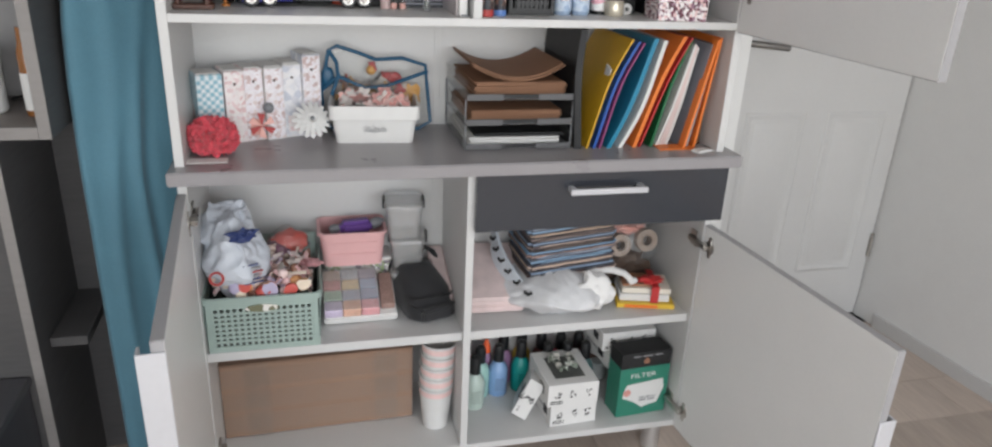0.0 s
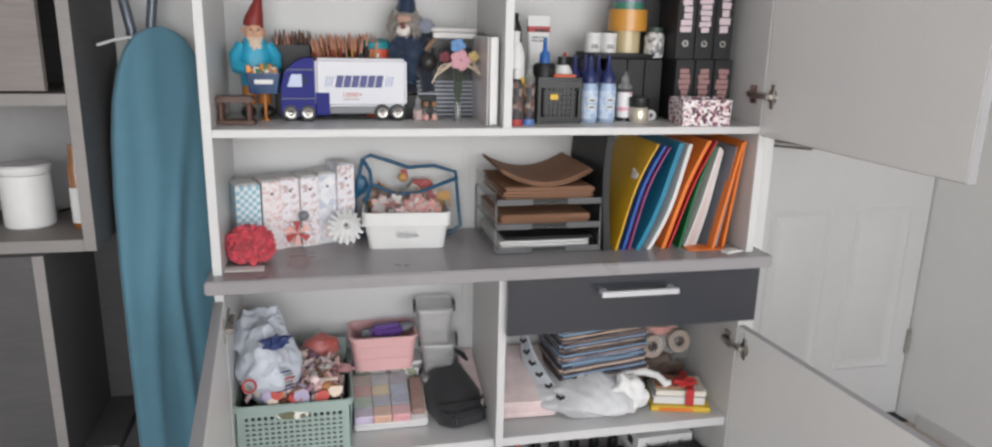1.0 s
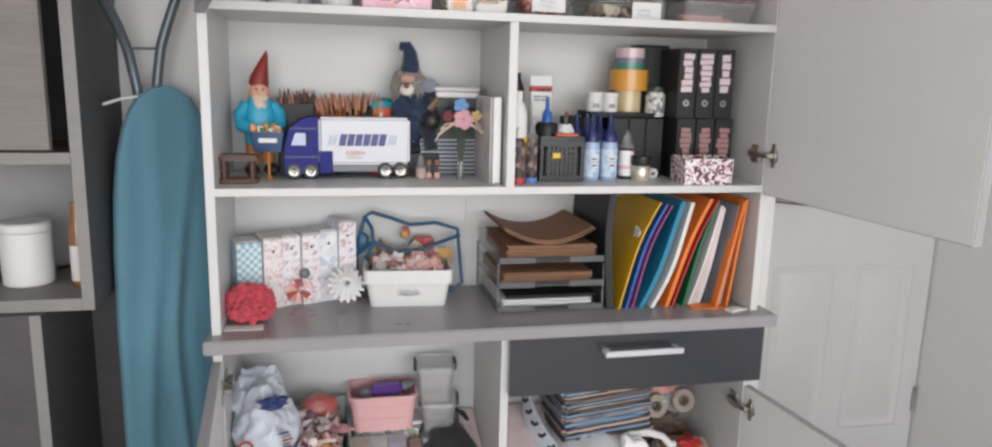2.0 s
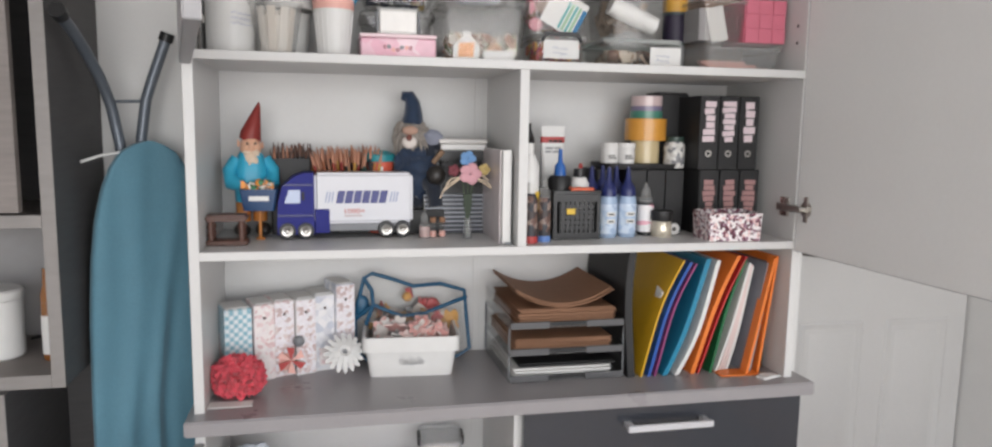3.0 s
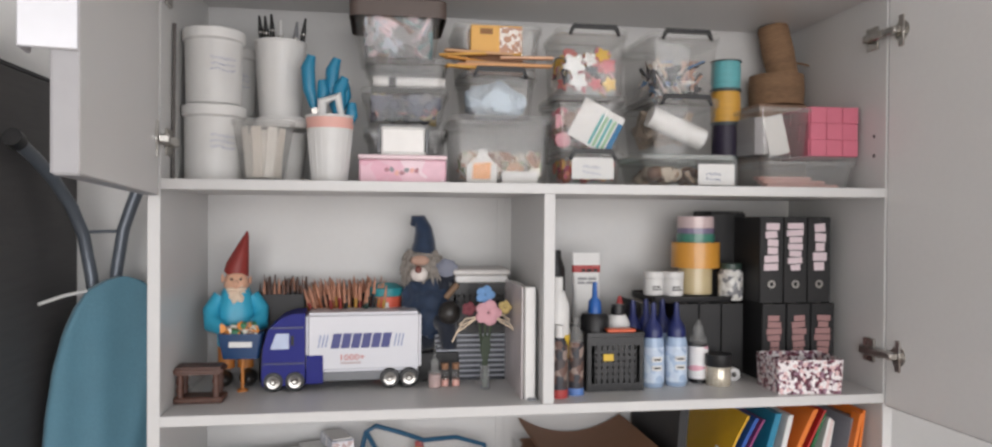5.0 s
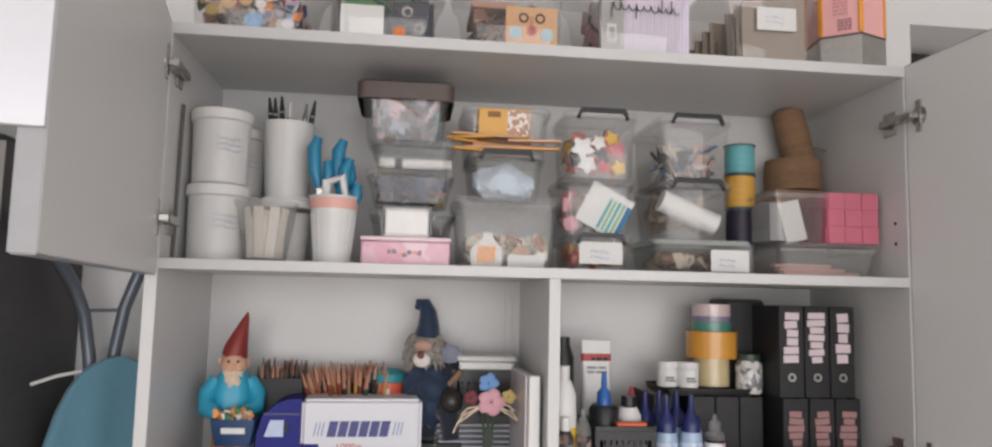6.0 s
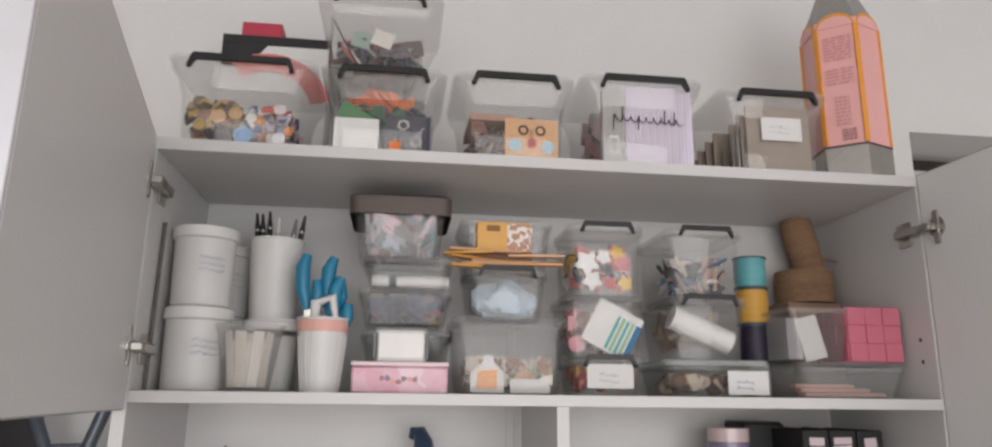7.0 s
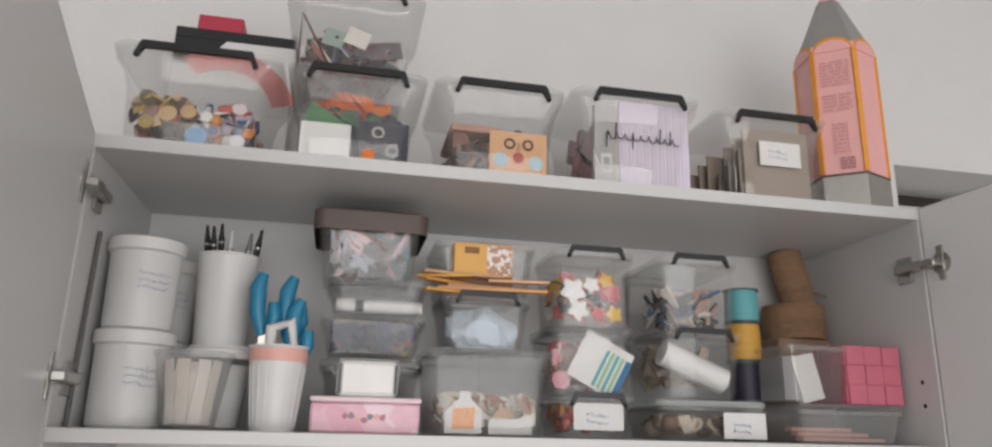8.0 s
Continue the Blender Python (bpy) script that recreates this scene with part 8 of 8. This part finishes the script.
kn = thing("wooden_bead", "small wooden bead behind the orange card", "bead", (-0.038, 0.046, ZR + 0.06))
part("bead", ball(0.009, (0, 0, 0.012), 2), DWOOD, kn)
fc = thing("picture_card", "orange card printed with circles and pale blue patches", "card", (-0.039, 0.034, ZR + 0.005))
part("card", box(-0.042, 0.042, 0, 0.003, 0, 0.068, 0.0005), mat("peach_card", rgb(232, 176, 122), 0.55, grain=0.06), fc)
for x in (-0.013, 0.014):
    part("printed_ring", xf(lathe([(0.005, 0), (0.0085, 0), (0.0085, 0.0008), (0.005, 0.0008), (0.005, 0)], 20), pose(x, -0.0006, 0.049, 90, 0, 0)), DWOOD, fc)
for x, zz, r, m_ in ((-0.026, 0.024, 0.011, mat("sky_patch", rgb(170, 200, 210), 0.6)), (0.026, 0.022, 0.011, mat("sky_patch_b", rgb(170, 200, 210), 0.6)), (0.0, 0.028, 0.008, REDP)):
    part("printed_patch", xf(lathe([(0, 0), (r, 0), (r, 0.0008), (0, 0.001)], 20), pose(x, -0.0006, zz, 90, 0, 0)), m_, fc)
part("nose_strip", box(-0.003, 0.003, -0.001, -0.0002, 0.03, 0.052), mat("tan_print", rgb(206, 146, 96), 0.6), fc)
b4 = crate("clear_crate", "clear crate packed with lilac paper and a handwritten sign", 0.143, 0.2, 0.02, 0.2, CH + 0.013)
LILAC = stripes("lilac_paper", [rgb(214, 202, 222), rgb(226, 216, 232), rgb(208, 196, 218), rgb(222, 212, 230)], "X", 0.012, 0.7)
lp = thing("lilac_paper", "lilac ribbed paper sheet standing in the crate", "paper", (0.171, 0.034, ZR + 0.005))
part("sheet", box(-0.056, 0.056, 0, 0.003, 0, 0.136, 0.001), LILAC, lp)
heap("grey_packs", "grey and pink packs behind the lilac paper", "craft supplies", 0.07, 0.217, 0.05, 0.2, ZR + 0.004, ZR + 0.1, 30, 0.05, [rgb(176, 150, 152), rgb(206, 150, 152), rgb(150, 150, 150), rgb(196, 140, 142)], "b", 35, dome=0.05)
MARKER = mat("marker_pen", rgb(60, 54, 66), 0.6)
strokes = []
for k in range(60):
    u = k / 59
    swing = math.sin(k * 0.95) * (0.0055 + 0.001 * math.sin(k * 0.37))
    strokes.append((-0.05 + 0.112 * u + 0.0022 * math.cos(k * 0.95), -0.0935, 0.082 - 0.003 * u + swing))
part("pen_line", tube(strokes, 0.0009, 6), MARKER, b4, "running line of handwriting")
for x, up, lo in ((-0.05, 0.007, -0.02), (-0.036, 0.02, -0.006), (-0.009, 0.006, -0.019), (0.034, 0.016, -0.006), (0.05, 0.014, -0.006)):
    part("pen_line", tube([(x + 0.001, -0.0935, 0.082 + up), (x, -0.0935, 0.082), (x - 0.001, -0.0935, 0.082 + lo)], 0.001, 6), MARKER, b4, "stroke of handwriting")
gp = thing("grey_pack", "grey card pack standing beside the lilac paper", "pack", (0.099, 0.036, ZR + 0.005))
part("pack", box(-0.022, 0.02, 0, 0.012, 0, 0.128, 0.001), mat("cool_grey_pack", rgb(176, 174, 172), 0.45, grain=0.06), gp)
part("print_outline", box(-0.012, 0.004, -0.001, -0.0002, 0.02, 0.05, 0.0003), PAPER, gp)
part("print_inside", box(-0.009, 0.001, -0.0018, -0.0012, 0.024, 0.044, 0.0002), mat("cool_grey_print", rgb(170, 166, 164), 0.5), gp)
b5 = crate("clear_crate", "clear crate of grey cardboard pieces with a white label", 0.372, 0.19, 0.03, 0.18, CH + 0.008)
for k in range(7):
    cp = thing("cardboard_piece", "grey brown cardboard piece standing in the crate", "cardboard", (0.38 - 0.012 * k, 0.045 + 0.018 * k, ZR + 0.005), 2 * k, "cardboard pieces")
    part("piece", box(-0.056 + 0.005 * (k % 3), 0.056, 0, 0.004, 0, 0.12 - 0.011 * k, 0.0008), mat("grey_board_%d" % k, rgb(164 - 4 * k, 148 - 4 * k, 134 - 4 * k), 0.8, grain=0.08), cp)
for k in range(4):
    cp = thing("cardboard_piece", "low grey cardboard strip standing in the crate", "cardboard", (0.318 - 0.007 * k, 0.05 + 0.02 * k, ZR + 0.005), 70, "cardboard pieces")
    part("piece", box(-0.02, 0.03, 0, 0.004, 0, 0.08 - 0.016 * k, 0.0008), mat("grey_strip_%d" % k, rgb(140 - 8 * k, 128 - 8 * k, 116 - 8 * k), 0.8, grain=0.08), cp)
part("paper_label", box(-0.026, 0.044, -0.0848, -0.0835, 0.062, 0.102), PAPER, b5, "white label")
scribble(b5, -0.012, 0.086, -0.0853, 0.035, 12, mat("faint_pen", rgb(196, 202, 216), 0.6), 0.0005, 2)

pt = thing("pencil_tin", "large pink and orange tin shaped like a pencil", "tin", (0.543, 0.1, ZR), -8)
PSKIN, PORANGE, PGREY = mat("salmon_print", rgb(238, 172, 168), 0.35, grain=0.04), mat("orange_line", rgb(238, 152, 44), 0.35), mat("grey_tin", rgb(146, 144, 140), 0.35, grain=0.05)
R6, H0, H1 = 0.065, 0.07, 0.302


def hexa(r, z, n=6, off=30):
    return [(r * math.cos(radians(off + 60 * k)), r * math.sin(radians(off + 60 * k)), z) for k in range(n)]


part("foot", loft([hexa(R6 + 0.0008, 0), hexa(R6 + 0.0008, H0 - 0.004)], smooth=False), STEEL, pt, "grey metal foot")
part("foot_line", loft([hexa(R6 + 0.001, H0 - 0.0038), hexa(R6 + 0.001, H0)], smooth=False), mat("dark_ring", rgb(90, 60, 60), 0.5), pt)
part("barrel", loft([hexa(R6, H0 + 0.0002), hexa(R6, H1)], smooth=False), PSKIN, pt, "salmon pink barrel")
for k in range(6):
    a = radians(30 + 60 * k)
    part("edge_line", box(-0.004, 0.004, -0.0025, 0.0015, H0 + 0.001, H1 - 0.012), PORANGE, pt, "orange edge line").matrix_basis = pose((R6 - 0.0005) * math.cos(a), (R6 - 0.0005) * math.sin(a), 0, 0, 0, math.degrees(a) + 90)
    # scalloped upper end of each face
    b_ = radians(60 * k)
    ap = R6 * math.cos(radians(30))
    half = R6 / 2 - 0.004
    part("scallop_line", prism([(half * math.cos(t) * 1.08, H1 - 0.012 + 0.0245 * math.sin(t)) for t in [math.pi * q / 10 for q in range(11)]], -0.0014, 0.0006), PORANGE, pt, "orange rim of the rounded end").matrix_basis = pose(ap * math.cos(b_), ap * math.sin(b_), 0, 0, 0, 60 * k + 90)
    part("scallop", prism([(half, H1 - 0.014)] + [(half * math.cos(t), H1 - 0.014 + 0.02 * math.sin(t)) for t in [math.pi * q / 10 for q in range(11)]] + [(-half, H1 - 0.014)], -0.0022, 0.0004), PSKIN, pt, "rounded pink end").matrix_basis = pose(ap * math.cos(b_), ap * math.sin(b_), 0, 0, 0, 60 * k + 90)
part("cone", loft([hexa(R6 - 0.0004, H1 + 0.0002), hexa(R6 * 0.72, H1 + 0.04), hexa(0.02, H1 + 0.105)], smooth=False), PGREY, pt, "grey cone")
part("tip", loft([hexa(0.0205, H1 + 0.1052), hexa(0.003, H1 + 0.135)], smooth=False), PSKIN, pt, "pink tip")
face = part("print_panel", bmesh.new(), PSKIN, pt, "faint printed panel")
face.matrix_basis = pose(R6 * math.cos(radians(30)) * math.cos(radians(-120)), R6 * math.cos(radians(30)) * math.sin(radians(-120)), 0, 0, 0, -30)
MAUVE = mat("mauve_print", rgb(216, 150, 150), 0.5)
for z0, z1, rows, x0, x1 in ((0.225, 0.272, 8, -0.022, 0.022), (0.18, 0.212, 5, -0.022, 0.022), (0.105, 0.16, 8, -0.012, 0.012), (0.078, 0.097, 3, -0.005, 0.018)):
    bars(face, MAUVE, x0, x1, z0, z1, rows, -0.0012, rows, fill=0.6)
bars(face, mat("dusk_print", rgb(176, 118, 122), 0.5), -0.004, 0.018, 0.077, 0.099, 4, -0.0014, 9, fill=0.7)

gm = thing("game_box", "black and white board game box with red arc", "game box", (-0.475, 0.255, ZR))
part("body", box(-0.095, 0.095, -0.02, 0.04, 0, 0.283, 0.002), PAPER, gm)
part("black_top", box(-0.0955, 0.0955, -0.0212, 0.041, 0.266, 0.2845, 0.001), BLACKC, gm)
part("black_corner", prism([(-0.095, 0.22), (-0.05, 0.22), (-0.015, 0.266), (-0.095, 0.266)], -0.0214, -0.0204), BLACKC, gm, "black printed corner")
part("red_arc", prism(arc(-0.01, 0.135, 0.115, 15, 125, 16) + arc(-0.01, 0.135, 0.08, 125, 15, 16), -0.0218, -0.0204), mat("coral_print", rgb(226, 120, 116), 0.5), gm, "coral printed arc")
rb = thing("red_box", "small red box lying on the game box", "box", (-0.505, 0.265, ZR + 0.285))
part("body", box(-0.036, 0.036, -0.02, 0.025, 0, 0.032, 0.002), mat("crimson_card", rgb(196, 54, 76), 0.5), rb)

# ---------------------------------------------------------------- ironing board in the gap
ib = thing("ironing_board", "folded ironing board with teal cover leaning upright", "ironing board", (-0.708, 0.135, 0.0))
COVER = mat("teal_cover", rgb(84, 134, 154), 0.75, grain=0.08, scale=200, bump=0.25, sheen=0.2)
prof_w = [(0.06, 0.2), (0.3, 0.21), (0.6, 0.226), (0.85, 0.236), (1.0, 0.236), (1.12, 0.226), (1.2, 0.208), (1.26, 0.18), (1.3, 0.148), (1.33, 0.108), (1.345, 0.058), (1.352, 0.012)]
rings = []
for step in range(61):
    zz = prof_w[0][0] + (prof_w[-1][0] - prof_w[0][0]) * math.sin(math.pi / 2 * step / 60)
    w = next(wa + (wb - wa) * (zz - za) / (zb - za) for (za, wa), (zb, wb) in zip(prof_w, prof_w[1:]) if zz <= zb + 1e-6)
    ring = []
    low = max(0.0, min(1.0, (1.27 - zz) * 2.2))
    for k in range(96):
        front = k < 64
        u = -math.cos(math.pi * k / 64) if front else math.cos(math.pi * (k - 64) / 32)
        u = 0.6 * u + 0.4 * ((k / 32 - 1) if front else 1 - (k - 64) / 16)
        xx = w / 2 * u
        yy = 0.017 * max(0.0, 1 - abs(u) ** 5.7) ** 0.25
        if front:
            mid = 1 - abs(u) ** 6
            c1 = 0.052 - 0.05 * low + 0.012 * math.sin(zz * 5)
            c2 = -0.03 - 0.03 * low + 0.01 * math.sin(zz * 7 + 1)
            yy = -yy - mid * low * (0.013 * math.exp(-((xx - c1) / 0.013) ** 2) + 0.008 * math.exp(-((xx - c2) / 0.016) ** 2) - 0.006 * math.exp(-((xx - c1 - 0.026) / 0.012) ** 2))
            yy -= mid * 0.006 * noise.noise(Vector((xx * 22, zz * 4, 1.5)))
        ring.append((xx, yy, zz))
    rings.append(ring)
part("cover", xf(loft(rings), pose(0, 0, 0, -4.0, 0, 0) @ pose(0, 0, 0, 0, 0, 36)), COVER, ib, "teal fabric cover", True)
LEGM = mat("grey_tube", rgb(104, 112, 122), 0.35, metal=0.3)
for pts in ([(-0.03, 0.03, 0.2), (-0.052, 0.118, 1.28), (-0.057, 0.116, 1.345), (-0.069, 0.112, 1.42), (-0.079, 0.085, 1.47), (-0.088, 0.035, 1.515), (-0.089, -0.03, 1.545), (-0.089, -0.085, 1.564)], [(-0.01, 0.045, 0.2), (-0.022, 0.12, 1.28), (-0.017, 0.118, 1.355), (-0.005, 0.116, 1.43), (0.008, 0.116, 1.47), (0.02, 0.116, 1.503), (0.036, 0.116, 1.548)]):
    part("leg", tube(pts, 0.0105, 12), LEGM, ib, "grey metal leg tube", True)
    e = Vector(pts[-1]) - Vector(pts[-2])
    part("foot_cap", tube([Vector(pts[-1]) - 0.08 * e, Vector(pts[-1]) + 0.28 * e], 0.0138, 12), BLACKP, ib, "black rubber foot cap")
part("cross_bar", tube([(-0.069, 0.112, 1.425), (-0.005, 0.116, 1.427)], 0.003, 8), LEGM, ib)
part("tie_cord", tube([(-0.045, 0.06, 1.327), (-0.07, 0.03, 1.322), (-0.095, 0.0, 1.312)], 0.003, 6), WPLAST, ib, "white cord")

# ---------------------------------------------------------------- things on and in the grey wall unit
mg = thing("white_canister", "white ceramic canister in the niche", "canister", (-0.972, 0.16, 0.945))
part("body", lathe([(0, 0), (0.043, 0), (0.047, 0.004), (0.048, 0.11), (0, 0.11)], 32), WPLAST, mg)
part("lid", lathe([(0.0485, 0.111), (0.05, 0.113), (0.05, 0.126), (0.046, 0.13), (0, 0.131)], 32), WPLAST, mg)
ab = thing("amber_bottle", "amber bottle with paper label in the niche corner", "bottle", (-0.866, 0.13, 0.945))
part("body", lathe([(0, 0), (0.015, 0), (0.0165, 0.004), (0.0165, 0.125), (0.012, 0.14), (0.011, 0.172), (0, 0.173)], 24), mat("amber_glass", rgb(150, 92, 40), 0.15, clear=0.5), ab)
part("label", lathe([(0.0169, 0.012), (0.0171, 0.085)], 24), PAPER, ab)
sj = thing("striped_jar", "small dark jar with white stripes in the niche", "jar", (-1.07, 0.17, 0.945))
part("body", lathe([(0, 0), (0.03, 0), (0.03, 0.09), (0, 0.092)], 24), stripes("dark_stripes", [rgb(50, 50, 54), rgb(210, 208, 204)], "Z", 0.03, 0.4), sj)
cab2 = thing("power_cord", "thin black cord lying in the niche", "cord", (-0.92, 0.26, 0.946))
part("cord", tube([(-0.03, 0, 0.003), (0.0, 0.005, 0.01), (0.03, 0.0, 0.02), (0.06, 0.01, 0.015)], 0.003, 6), BLACKP, cab2)
fbk = thing("folded_blanket", "black edged zigzag patterned fabric folded on the unit", "fabric", (-1.05, 0.14, 1.676))
part("dark_fold", box(-0.2, 0.225, -0.1, 0.12, 0, 0.014, 0.006, seg=2), BLKCLOTH, fbk, "black fold")
ZIG = cells("zigzag_fabric", [rgb(52, 52, 56), rgb(200, 198, 196), rgb(60, 60, 64), rgb(190, 188, 186)], 40, 0.9, (1, 1, 3))
bm = sack(0.36, 0.2, 0.11, 41, 4, 0.015, 10)
part("pillow", xf(bm, pose(-0.02, 0.0, 0.0145)), ZIG, fbk, "black and white patterned fold", True)
dk = thing("dark_chest", "low dark grey chest beside the base unit", "chest", (-1.2, -0.14, 0))
part("body", box(-0.3, 0.265, -0.14, 0.14, 0.02, 0.40, 0.004), mat("charcoal_wood", rgb(62, 62, 66), 0.5, grain=0.15, stretch=(8, 1, 1)), dk)
part("top", box(-0.305, 0.27, -0.146, 0.145, 0.4005, 0.42, 0.003), mat("charcoal_top", rgb(74, 74, 78), 0.45, grain=0.12, stretch=(8, 1, 1)), dk)
for x in (-0.27, 0.235):
    part("foot", box(x - 0.02, x + 0.02, -0.12, 0.12, 0.0, 0.0198), BLACKP, dk)

# ---------------------------------------------------------------- floor planks
PW, PL, GAP = 0.19, 1.2, 0.0015
FLOORWOOD_N = FLOORWOOD.node_tree
oi = FLOORWOOD_N.nodes.new("ShaderNodeObjectInfo")
mr = FLOORWOOD_N.nodes.new("ShaderNodeMapRange")
mr.inputs["To Min"].default_value, mr.inputs["To Max"].default_value = 0.85, 1.12
FLOORWOOD_N.links.new(oi.outputs["Random"], mr.inputs[0])
sc = [x for x in FLOORWOOD_N.nodes if x.bl_idname == "ShaderNodeVectorMath"][0]
s2 = FLOORWOOD_N.nodes.new("ShaderNodeVectorMath")
s2.operation = "SCALE"
FLOORWOOD_N.links.new(sc.outputs[0], s2.inputs[0])
FLOORWOOD_N.links.new(mr.outputs[0], s2.inputs["Scale"])
FLOORWOOD_N.links.new(s2.outputs[0], FLOORWOOD_N.nodes["Principled BSDF"].inputs["Base Color"])
PLANKS = {}


def plank_mesh(a, b):
    """A plank cut to run from a to b along its length."""
    key = (round(a, 3), round(b, 3))
    if key not in PLANKS:
        bm = box(a, b - GAP, 0, PW - GAP, -0.008, 0.0, 0.0006)
        me = bpy.data.meshes.new("plank")
        bm.to_mesh(me)
        bm.free()
        me.materials.append(FLOORWOOD)
        PLANKS[key] = me
    return PLANKS[key]


pm = plank_mesh(0, PL)
row, y = 0, YF
while y < YB + 0.42 - PW:
    x = X0 - (0.4 * (row % 3))
    while x < XE:
        a, b_ = max(x, X0), min(x + PL, XE)
        o = new("plank", pm if b_ - a > PL - 0.001 else plank_mesh(a - x, b_ - x))
        o.parent = floor
        o.matrix_basis = pose(x, y, 0)
        x += PL
    y += PW
    row += 1
